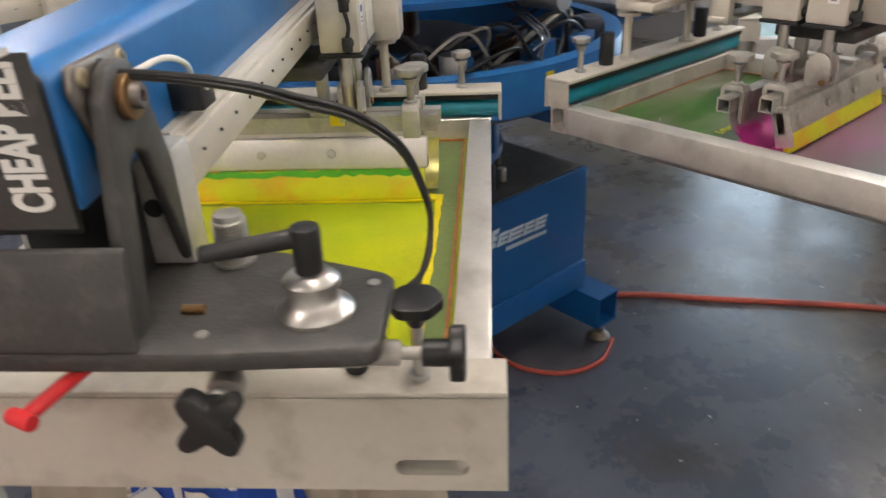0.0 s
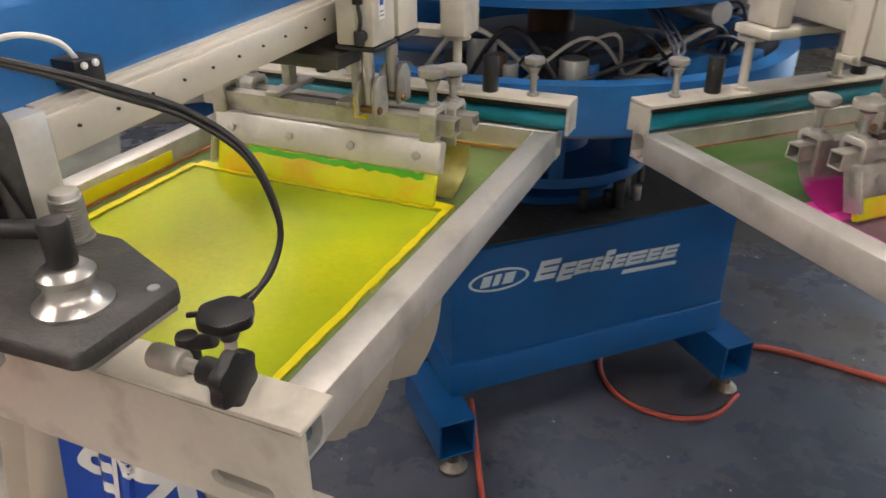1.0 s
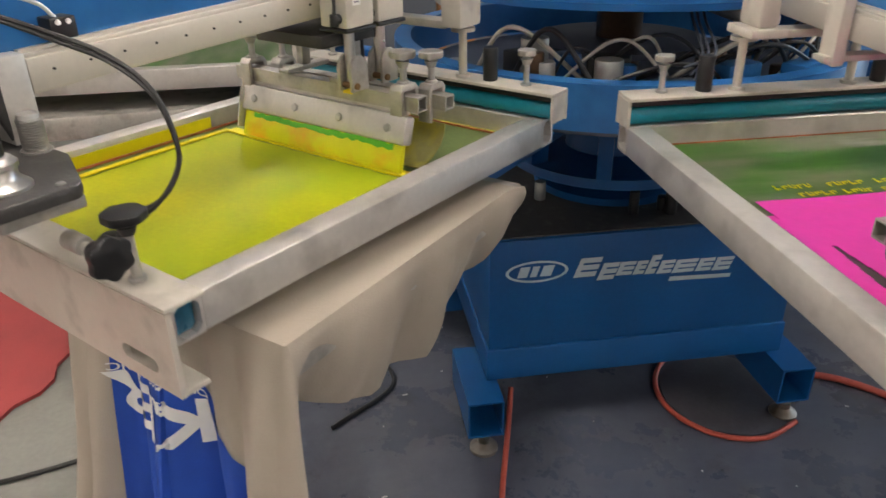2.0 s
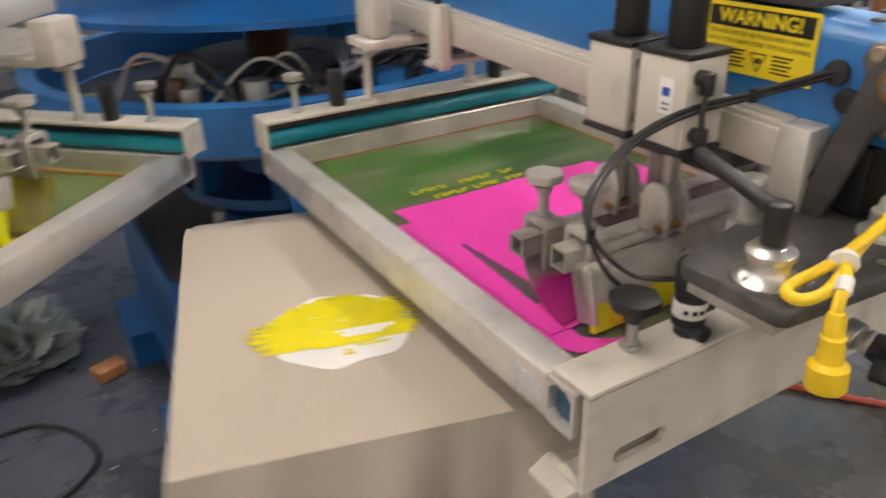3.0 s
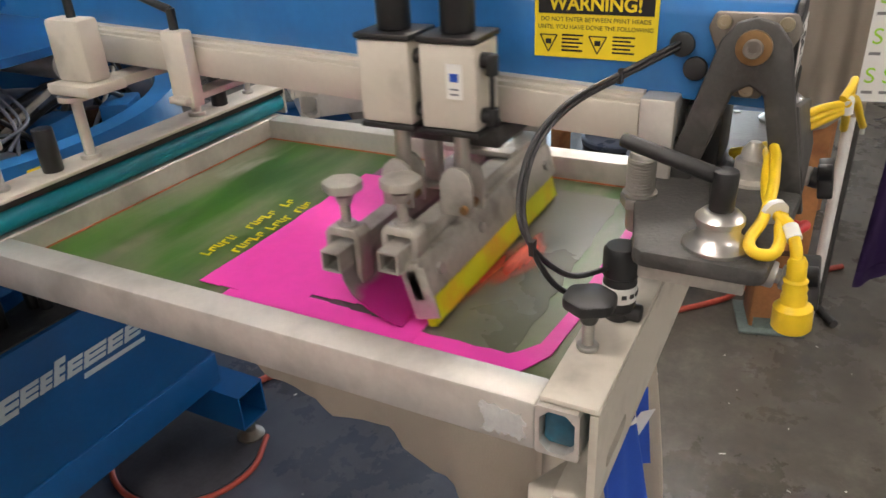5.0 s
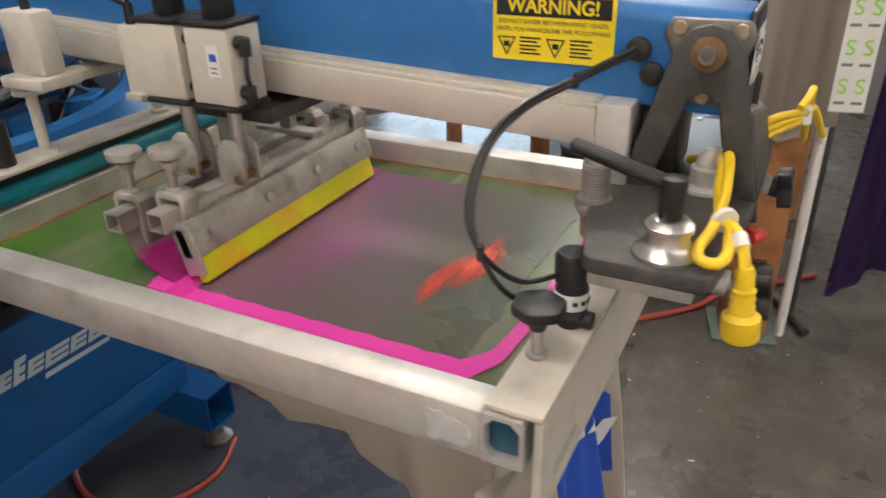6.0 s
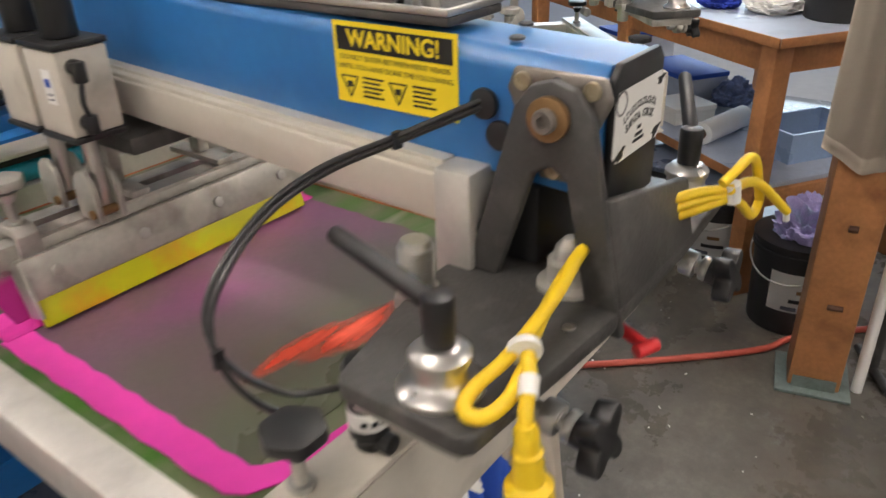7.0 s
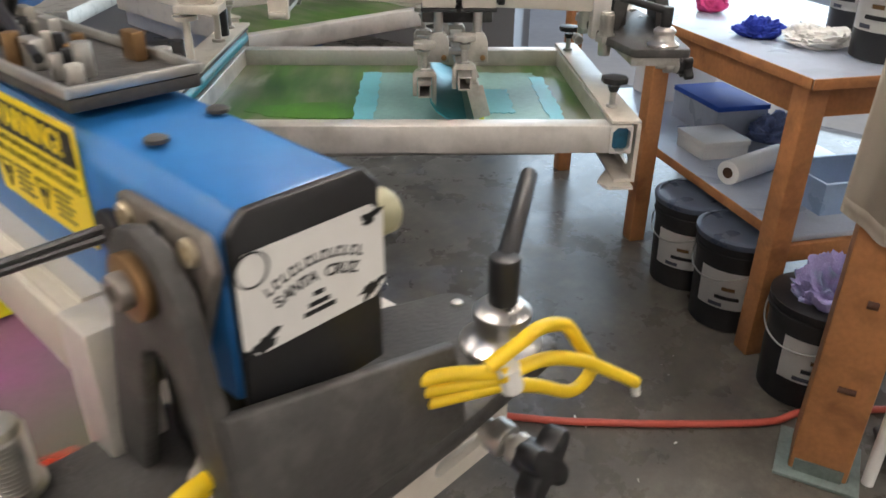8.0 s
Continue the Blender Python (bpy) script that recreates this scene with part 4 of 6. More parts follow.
# the carousel, which turns
carousel = thing("carousel", "blue turning carousel with eight arms and bare pallets", "carousel", pose(CX, CY, 0))
ring = BM()
for k in range(64):
    a0, a1 = 2 * math.pi * k / 64, 2 * math.pi * (k + 1) / 64
    c0, s0, c1, s1 = math.cos(a0), math.sin(a0), math.cos(a1), math.sin(a1)
    quad = [(0.63 * c0, 0.63 * s0), (0.63 * c1, 0.63 * s1), (0.585 * c1, 0.585 * s1), (0.585 * c0, 0.585 * s0)]
    lo, hi = [ring.verts.new((x, y, 0.962)) for x, y in quad], [ring.verts.new((x, y, 1.066)) for x, y in quad]
    for f in ((lo[3], lo[2], lo[1], lo[0]), hi, (lo[0], lo[1], hi[1], hi[0]), (lo[2], lo[3], hi[3], hi[2])):
        ring.faces.new(f)
bmesh.ops.remove_doubles(ring, verts=ring.verts, dist=0.0001)
part("ring", ring, BLUE, base, "round blue ring", 30)
for k in range(8):
    a = radians(-90 + 22.5 + 45 * k)
    bm = BM()
    box(bm, -0.03, 0.03, -0.02, 0.02, 0.7285, 0.961, 0.003, pose(0.275 * math.cos(a), 0.275 * math.sin(a), 0, 0, 0, math.degrees(a)))
    part("upright", bm, BLUE_DARK, base, "blue upright")
bm = BM()
lathe(bm, [(0.075, 0.86), (0.30, 0.86), (0.30, 0.90), (0.075, 0.905)], 48)
part("hub", bm, GREY, carousel, "grey hub disc")
for k in range(8):
    t = pose(0, 0, 0, 0, 0, 45 * k)
    bm = BM()
    box(bm, -0.03, 0.03, -1.40, -0.26, 0.862, 0.912, 0.004, t)
    part("arm", bm, BLUE_DARK, carousel, "blue pallet arm")
    bm = BM()
    box(bm, -0.20, 0.20, -1.57, -0.99, 0.913, 0.968, 0.006, t)
    part("pallet", bm, ALU_DULL, carousel, "bare aluminium pallet")


# ---- the T-shirt on its pallet ----
ZT, HX, SY0, SY1 = 0.975, 0.208, -1.578, -0.985


def dip(y):
    """The pallet's rounded inner end."""
    return 0.014 * max(0.0, (y - SY1 + 0.065) / 0.065) ** 1.3


def drape(w, g):
    """A point of the hanging cloth: w runs from the inner left corner (0) round the front to the inner right (3), g down to the hem."""
    rc = 0.006
    if w < 0.98:
        x, y, nx, ny, run = -HX, SY1 + (SY0 + rc - SY1) * w / 0.98, -1.0, 0.0, w / 0.98
    elif w < 1.02:
        a = radians(180 + 90 * (w - 0.98) / 0.04)
        x, y, nx, ny, run = -HX + rc + rc * math.cos(a), SY0 + rc + rc * math.sin(a), math.cos(a), math.sin(a), 1.0
    elif w < 1.98:
        x, y, nx, ny, run = -HX + rc + (2 * HX - 2 * rc) * (w - 1.02) / 0.96, SY0, 0.0, -1.0, 1.0
    elif w < 2.02:
        a = radians(270 + 90 * (w - 1.98) / 0.04)
        x, y, nx, ny, run = HX - rc + rc * math.cos(a), SY0 + rc + rc * math.sin(a), math.cos(a), math.sin(a), 1.0
    else:
        x, y, nx, ny, run = HX, SY0 + rc + (SY1 - SY0 - rc) * (w - 2.02) / 0.98, 1.0, 0.0, 1 - (w - 2.02) / 0.98
    left, right = 0.05 + 0.27 * run, 0.06 + 0.15 * math.sin(math.pi * min(1, run * 0.9))
    front = 0.52
    k = min(1.0, max(0.0, -ny) * 1.15)
    drop = (left if w < 1.5 else right) * (1 - k) + front * k
    fold = 0.045 * math.sin(w * 17.5 + 1.1 * math.sin(w * 5.1)) + 0.022 * math.sin(w * 37 + 2) + 0.007 * math.sin(w * 83 + 5 * g)
    flare = 0.06 * k if w < 1.5 else 0.03 * k
    out = 0.003 * min(1, g * 12) + fold * g * (1 - 0.35 * g) * (0.6 + 0.4 * k) + flare * g - 0.05 * (1 - k) * g * g
    out += k * min(1.0, g * 7) * 0.0040 * math.sin(w * 27 + 1.6 * math.sin(w * 7) + 1.5 * g)
    side = -0.10 * k * g * max(0.0, 1.25 - w) * 4
    return Vector((x + nx * out + side, y + ny * out, ZT - dip(y) - 0.004 * min(1, g * 14) - drop * g))


def outward(w, g):
    """The cloth's outer normal."""
    a, b = drape(w + 0.004, g) - drape(w - 0.004, g), drape(w, g + 0.006) - drape(w, g - 0.006)
    n = a.cross(b).normalized()
    return n if n.y < 0 else -n


def hung(bm, w0, w1, d0, d1, lift=0.0025, nw=10, ng=6, edge=None):
    """A patch on the front of the hanging cloth, from d0 to d1 metres below the edge."""
    rows = []
    for i in range(nw + 1):
        w = w0 + (w1 - w0) * i / nw
        top = d0 + (edge(i / nw) if edge else 0.0)
        rows.append([bm.verts.new(drape(w, (top + (d1 - top) * k / ng) / 0.52) + lift * outward(w, (top + (d1 - top) * k / ng) / 0.52)) for k in range(ng + 1)])
    for a, b in zip(rows, rows[1:]):
        for k in range(ng):
            bm.faces.new((a[k], b[k], b[k + 1], a[k + 1]))


def tee_shirt():
    sh = thing("t_shirt", "sand-coloured T-shirt on a pallet, yellow print and blue back patch", "T-shirt", around(-45))
    rnd = random.Random(4)
    bm = BM()
    rows = []
    for k in range(31):
        f = k / 30
        rows.append([bm.verts.new((-HX + 2 * HX * f, SY1 + (SY0 - SY1) * i / 40, ZT - dip(SY1 + (SY0 - SY1) * i / 40) + (0.0009 * rnd.random() if 0 < k < 30 and 0 < i < 40 else 0.0))) for i in range(41)])
    for a, b in zip(rows, rows[1:]):
        for i in range(40):
            bm.faces.new((a[i], a[i + 1], b[i + 1], b[i]))
    part("stretched_top", bm, CLOTH, sh, "", 80)
    for nm, w0, w1, n in (("left_side", 0.0, 0.985, 40), ("front_fall", 0.985, 2.015, 110), ("right_side", 2.015, 3.0, 40)):
        bm = BM()
        cols = [[bm.verts.new(drape(w0 + (w1 - w0) * i / n, k / 26)) for k in range(27)] for i in range(n + 1)]
        for a, b in zip(cols, cols[1:]):
            for k in range(26):
                bm.faces.new((a[k], b[k], b[k + 1], a[k + 1]))
        part(nm, bm, CLOTH, sh, "", 80)
    # rib collar at the inner end
    bm = BM()
    box(bm, -HX + 0.01, HX - 0.01, SY1 - 0.004, SY1 + 0.010, ZT - 0.06, ZT - 0.0125, 0.006)
    part("rib_collar", bm, CLOTH, sh, "ribbed neck edge")
    # the wet print: a white oval with yellow strokes over it
    bm = BM()
    pts = [(-0.02 + 0.088 * math.cos(a) * (1 + 0.05 * math.sin(5 * a)), -1.375 + 0.078 * math.sin(a) * (1 + 0.06 * math.cos(7 * a))) for a in [2 * math.pi * i / 48 for i in range(48)]]
    plate(bm, pts, ZT + 0.0010, ZT + 0.0018)
    part("white_print", bm, WHITE, sh, "white printed oval")
    bm = BM()
    for k in range(40):
        f = (k + 0.5) / 40
        v = -1.436 + 0.135 * f
        half = 0.100 * math.sqrt(max(0.04, 1 - (2 * f - 0.95) ** 2))
        l, r = -0.022 - half * (0.80 + 0.32 * rnd.random()), -0.012 + half * (0.62 + 0.42 * rnd.random())
        if 11 <= k <= 16:
            segs = [(l, -0.034 + 0.02 * rnd.random()), (0.024 + 0.02 * rnd.random(), r)]
        elif k < 8:
            segs = [(l + 0.05 + 0.03 * rnd.random(), r - 0.02 - 0.04 * rnd.random())] if k % 2 else []
        elif k % 5 == 2:
            c = l + (r - l) * (0.2 + 0.6 * rnd.random())
            segs = [(l, c), (c + 0.012, r)]
        else:
            segs = [(l, r)]
        for p, q in segs:
            n = 10
            th = 0.0016 + 0.0008 * rnd.random()
            up = [(p + (q - p) * i / n, v + th * math.sqrt(max(0.05, 1 - (2 * i / n - 1) ** 6)) + 0.0005 * rnd.random()) for i in range(n + 1)]
            dn = [(p + (q - p) * i / n, v - th * math.sqrt(max(0.05, 1 - (2 * i / n - 1) ** 6)) - 0.0005 * rnd.random()) for i in range(n, -1, -1)]
            plate(bm, up + dn, ZT + 0.0019 + 0.0001 * (k % 3), ZT + 0.0024 + 0.0001 * (k % 3))
    tagged(part("yellow_print", bm, YELLOW_INK, sh, "streaky yellow ink strokes"), kind="stuff")
    # blue transfer on the front fall, with pale block shapes
    def edge(f):
        return 0.010 * math.sin(9 * f + 1) + 0.006 * f + 0.40 * max(0.0, f - 0.62)

    def lettering(name, text, size, wc, dc, bold, follow=False):
        """Words printed upside down on the hanging cloth."""
        ob = words(name, text, size, Matrix.Identity(4), WHITE, sh, 0.0, bold)
        b = bmesh.new()
        b.from_mesh(ob.data)
        for _ in range(5):
            bmesh.ops.triangulate(b, faces=b.faces[:])
            long = [e for e in b.edges if e.calc_length() > 0.005]
            if long:
                bmesh.ops.subdivide_edges(b, edges=long, cuts=1)
        for v in b.verts:
            w, d = wc - v.co.x / 0.433, dc + v.co.y
            if follow:
                d += edge((w - 1.225) / 0.61)
            v.co = drape(w, d / 0.52) + 0.0044 * outward(w, d / 0.52)
        b.to_mesh(ob.data)
        b.free()
        return ob

    bm = BM()
    hung(bm, 1.225, 1.835, 0.106, 0.40, 0.0022, 120, 40, edge)
    part("blue_patch", bm, SHIRT_BLUE, sh, "blue printed patch")
    lettering("patch_word", "KER", 0.098, 1.420, 0.168, 0.0030)
    lettering("patch_word", "A", 0.098, 1.765, 0.330, 0.0030)
    lettering("patch_line", "ON & ASSOCIATES INC", 0.0165, 1.415, 0.119, 0.0002, True)
    return sh


SHIRT = tee_shirt()


# ---- ink and stencils on the screens ----
MZ = 1.0400          # top of the mesh


STAIN = mat("purple_stained_mesh", (0.155, 0.085, 0.125), 0.3, 0, 0.2, 3, 120, 0.05, ((0.26, 0.06, 0.20), 0.2, 3))
nt = STAIN.node_tree
co, sep = nt.nodes.new("ShaderNodeTexCoord"), nt.nodes.new("ShaderNodeSeparateXYZ")
nz, ad, rg, mx = nt.nodes.new("ShaderNodeTexNoise"), nt.nodes.new("ShaderNodeMath"), nt.nodes.new("ShaderNodeMapRange"), nt.nodes.new("ShaderNodeMix")
nz.inputs["Scale"].default_value, nz.inputs["Detail"].default_value = 6, 5
ad.operation, ad.inputs[1].default_value = "MULTIPLY_ADD", 0.30
rg.inputs["From Min"].default_value, rg.inputs["From Max"].default_value = -1.34, -1.12
mx.data_type = "RGBA"
mx.inputs["A"].default_value = (0.098, 0.104, 0.070, 1)
nt.links.new(co.outputs["Object"], sep.inputs[0])
nt.links.new(co.outputs["Object"], nz.inputs["Vector"])
nt.links.new(nz.outputs["Fac"], ad.inputs[0])
nt.links.new(sep.outputs["Y"], ad.inputs[2])
nt.links.new(ad.outputs[0], rg.inputs["Value"])
nt.links.new(rg.outputs["Result"], mx.inputs["Factor"])
under = nt.nodes["Principled BSDF"].inputs["Base Color"].links[0].from_socket
nt.links.new(under, mx.inputs["B"])
nt.links.new(mx.outputs["Result"], nt.nodes["Principled BSDF"].inputs["Base Color"])
GREEN_FILM = mat("bright_green_film", (0.05, 0.16, 0.012), 0.35, 0, 0.4, 9, 120, 0.05)
CYAN = mat("turquoise_ink", (0.16, 0.50, 0.58), 0.35, 0, 0.12, 8, 90, 0.08)

# pink screen
S = SCREENS[0]
bm = BM()
plate(bm, ragged(-0.222, 0.185, -1.548, -1.165, 0.006, 3), MZ + 0.0002, MZ + 0.0008)
part("stained_stencil", bm, STAIN, S, "purple-grey stained stencil area", 0)
for k, (u0, u1, v) in enumerate(((-0.172, -0.10, -1.108), (-0.088, -0.02, -1.108), (-0.01, 0.025, -1.108), (-0.15, -0.09, -1.138), (-0.08, -0.03, -1.138), (-0.02, 0.02, -1.138))):
    bm = BM()
    n = int((u1 - u0) / 0.012)
    for i in range(n):
        x = u0 + i * 0.012
        box(bm, x, x + 0.0032, v - 0.008 + 0.002 * (i % 3), v + 0.008 - 0.003 * ((i + k) % 2), MZ + 0.0009, MZ + 0.0014)
        box(bm, x + 0.0033, x + 0.0085, v - 0.006 + 0.009 * ((i + k) % 2), v - 0.003 + 0.009 * ((i + k) % 2), MZ + 0.0009, MZ + 0.0014)
        if i % 3:
            box(bm, x + 0.0062, x + 0.0088, v - 0.002, v + 0.006, MZ + 0.0015, MZ + 0.0018)
    tagged(part("yellow_mark", bm, YELLOW_INK, S, "yellow writing-like marks"), kind="stuff")
SMEAR = mat("wiped_orange_ink", (0.72, 0.10, 0.05), 0.4, 0, 0.2, 25, 90, 0.1)
nt = SMEAR.node_tree
co, mp, gr = nt.nodes.new("ShaderNodeTexCoord"), nt.nodes.new("ShaderNodeMapping"), nt.nodes.new("ShaderNodeTexGradient")
mp.vector_type, gr.gradient_type = "TEXTURE", "SPHERICAL"
mp.inputs["Location"].default_value, mp.inputs["Rotation"].default_value, mp.inputs["Scale"].default_value = (-0.040, -1.477, 1.041), (0, 0, radians(-15)), (0.105, 0.034, 1)
st, nz = nt.nodes.new("ShaderNodeMapping"), nt.nodes.new("ShaderNodeTexNoise")
st.inputs["Scale"].default_value, st.inputs["Rotation"].default_value = (9, 60, 1), (0, 0, radians(15))
nz.inputs["Scale"].default_value, nz.inputs["Detail"].default_value = 1.0, 6
ad, rg = nt.nodes.new("ShaderNodeMath"), nt.nodes.new("ShaderNodeMapRange")
ad.operation, ad.inputs[1].default_value = "MULTIPLY_ADD", 1.5
rg.inputs["From Min"].default_value, rg.inputs["From Max"].default_value = 0.90, 1.55
nt.links.new(co.outputs["Object"], mp.inputs["Vector"])
nt.links.new(mp.outputs["Vector"], gr.inputs["Vector"])
nt.links.new(co.outputs["Object"], st.inputs["Vector"])
nt.links.new(st.outputs["Vector"], nz.inputs["Vector"])
nt.links.new(nz.outputs["Fac"], ad.inputs[0])
nt.links.new(gr.outputs["Fac"], ad.inputs[2])
nt.links.new(ad.outputs[0], rg.inputs["Value"])
nt.links.new(rg.outputs["Result"], nt.nodes["Principled BSDF"].inputs["Alpha"])
bm = BM()
blob(bm, -0.045, -1.476, 0.108, 0.036, MZ + 0.0009, -15, 12, 0.02, 60, 0.0005)
part("orange_smear", bm, SMEAR, S, "orange ink smear")
bm = BM()
left = [(-0.250 + 0.0012 * math.sin(i * 1.7), -1.20 - 0.35 * i / 20) for i in range(21)]
front = [(-0.240, -1.566), (-0.205, -1.584), (-0.12, -1.590), (0.02, -1.590), (0.15, -1.588), (0.15, -1.578), (0.02, -1.577), (-0.12, -1.575), (-0.190, -1.568), (-0.212, -1.552)]
back = [(-0.218 + 0.0015 * math.sin(i * 2.3), -1.545 + 0.345 * i / 20) for i in range(21)]
plate(bm, left + front + back, MZ + 0.0009, MZ + 0.0022)
part("ink_margin", bm, PINK_INK, S, "pink ink margin")
bm = BM()
for p, q in (((-0.277, -0.892), (0.228, -0.892)), ((0.228, -1.59), (0.228, -0.897)), ((-0.277, -0.897), (-0.277, -1.59))):
    x0, x1, y0, y1 = min(p[0], q[0]), max(p[0], q[0]), min(p[1], q[1]), max(p[1], q[1])
    box(bm, x0 - 0.0008, x1 + 0.0008, y0 - 0.0008, y1 + 0.0008, MZ, MZ + 0.002)
part("red_tape", bm, RED_GLUE, S, "thin red tape line", 0)

bm = BM()
plate(bm, [(y, z) for y, z in ragged(-1.600, -1.562, 1.034, 1.062, 0.007, 52, 12)], -0.3178, -0.3173, 0, Matrix(((0, 0, 1, 0), (1, 0, 0, 0), (0, 1, 0, 0), (0, 0, 0, 1))))
TAPE = mat("scuffed_clear_tape", (0.80, 0.80, 0.80), 0.15, 0, 0.2, 30, 200, 0.8)
TAPE.node_tree.nodes["Principled BSDF"].inputs["Alpha"].default_value = 0.5
part("clear_tape", bm, TAPE, S, "scuffed clear tape", 0)

# pink ink film in strips, which the blade pushes before it
INK = thing("ink_film", "wet pink ink film spread on the screen", "ink", around(0))
STRIPS = []
rnd = random.Random(9)
for k in range(13):
    y0 = -1.527 + 0.0285 * k
    l = -0.246 + (0.018 if k > 10 else 0.0) + 0.004 * rnd.random()
    r = 0.185 - (0.05 if k > 11 else 0.0) + 0.004 * rnd.random()
    gap = 0.013 - 0.0019 * (k - 2)
    holes = [(l, -0.2045 - gap), (-0.2045 + gap, r)] if 2 <= k <= 7 else [(l, r)]
    bm = BM()
    for p, q in holes:
        n = 12
        up = [(p + (q - p) * i / n, y0 + 0.0286 + (0.004 * rnd.random() if k == 12 else 0)) for i in range(n + 1)]
        dn = [(p + (q - p) * i / n, y0) for i in range(n, -1, -1)]
        plate(bm, up + dn, MZ + 0.0024, MZ + 0.0032)
    STRIPS.append((part("ink_strip", bm, PINK_INK, INK, "", 0), y0))


def push_ink(stroke):
    """Each strip lies still until the blade reaches it, then is pushed on into the roll of ink."""
    for k, (ob, y0) in enumerate(STRIPS):
        rows, last = [], 0.0
        for t in [0.1 * i for i in range(64)] + [8.0]:
            for (ta, sa), (tb, sb) in zip(stroke, stroke[1:]):
                if ta <= t <= tb:
                    f = (t - ta) / (tb - ta)
                    s = sa + (sb - sa) * f
            push = max(0.0, (-1.540 + s + 0.0022 * k) - y0)
            rows.append((round(t, 3), pose(0, push, 0.0003 * k * min(1.0, push / 0.02))))
        walk(ob, rows)


# yellow screen
S = SCREENS[-45]
YELLOW_FILM = mat("yellow_flooded_mesh", (0.52, 0.50, 0.002), 0.4, 0, 0.22, 4, 120, 0.08, ((0.27, 0.36, 0.012), 0.95, 3.2))
YELLOW_FILM.node_tree.nodes["Principled BSDF"].inputs["Specular IOR Level"].default_value = 0.25
PALE_FILM = mat("pale_green_mesh", (0.16, 0.22, 0.07), 0.35, 0, 0.25, 6, 120, 0.05)
bm = BM()
box(bm, -0.272, 0.223, -1.60, -0.91, MZ + 0.0001, MZ + 0.0004)
part("pale_emulsion", bm, PALE_FILM, S, "pale green emulsion", 0)
bm = BM()
plate(bm, ragged(-0.235, 0.188, -1.60, -1.175, 0.004, 5), MZ + 0.0006, MZ + 0.0012)
part("yellow_ink_film", bm, YELLOW_FILM, S, "yellow ink film", 0)
for x0, x1, y0, y1 in ((0.188, 0.197, -1.60, -1.165), (-0.250, -0.238, -1.60, -1.165), (-0.238, 0.197, -1.172, -1.150)):
    bm = BM()
    plate(bm, ragged(x0, x1, y0, y1, 0.003, 8), MZ + 0.0014, MZ + 0.0040)
    part("ink_ridge", bm, YELLOW_INK, S, "ridge of yellow ink", 0)
bm = BM()
box(bm, -0.2725, -0.2712, -1.60, -1.18, 1.046, 1.066)
part("ink_splash", bm, YELLOW_INK, S, "yellow ink on the bar", 0)
for x0, x1, y0, y1 in ((-0.272, 0.222, -0.912, -0.909), (0.219, 0.2225, -1.59, -0.915), (-0.2725, -0.269, -1.59, -0.915)):
    bm = BM()
    box(bm, x0, x1, y0, y1, MZ + 0.002, MZ + 0.005)
    part("red_tape", bm, RED_GLUE, S, "thin red tape line", 0)

# turquoise screen
S = SCREENS[41]
for ob in [c for c in S.children if not c.name.startswith(("frame_bar", "mesh", "bar_plug"))]:
    bpy.data.objects.remove(ob)
bm = BM()
plate(bm, ragged(-0.23, 0.16, -1.545, -1.19, 0.008, 41), MZ + 0.0003, MZ + 0.0009)
part("pale_film", bm, mat("pale_turquoise_film", (0.24, 0.42, 0.40), 0.4, 0, 0.2, 6, 90, 0.05), S, "pale turquoise film", 0)
for x0, x1, y0, y1 in ((-0.235, 0.16, -1.205, -1.165), (-0.235, -0.21, -1.54, -1.20), (-0.235, 0.12, -1.56, -1.53), (-0.14, 0.02, -1.47, -1.40)):
    bm = BM()
    plate(bm, ragged(x0, x1, y0, y1, 0.007, 42), MZ + 0.0011, MZ + 0.0022)
    part("ink_patch", bm, CYAN, S, "turquoise ink", 0)
bm = BM()
blob(bm, -0.12, -1.08, 0.11, 0.05, MZ + 0.0003, 90, 45, 0.1, 50, 0.0005)
part("emulsion_film", bm, GREEN_FILM, S, "bright green emulsion", 0)


# ---- fittings of the head with the warning label ----
B = HEADS[0]
SIDE = Matrix(((0, 0, -1, -0.0345), (-1, 0, 0, -1.562), (0, 1, 0, 1.3195), (0, 0, 0, 1)))    # x along the label, y up, z out
bm = BM()
box(bm, -0.062, 0.062, -0.033, 0.033, 0.0002, 0.0010, 0, SIDE)
sign = part("warning_label", bm, YELLOW, B, "yellow and black warning label", 0)
bm = BM()
box(bm, -0.058, 0.058, 0.010, 0.029, 0.0011, 0.0014, 0, SIDE)
part("label_band", bm, BLACK, sign, "black band", 0)
words("warning_text", "WARNING!", 0.0185, SIDE @ pose(0, 0.0195, 0.0016) @ Matrix.Diagonal((0.98, 1, 1, 1)), YELLOW, sign, 0.0002, 0.00045)
words("label_line", "DO NOT ENTER BETWEEN PRINT HEADS", 0.0060, SIDE @ pose(0, 0.0045, 0.0012), BLACK, sign, 0.0001)
words("label_line", "UNTIL YOU HAVE DONE THE FOLLOWING", 0.0060, SIDE @ pose(0, -0.0030, 0.0012), BLACK, sign, 0.0001)
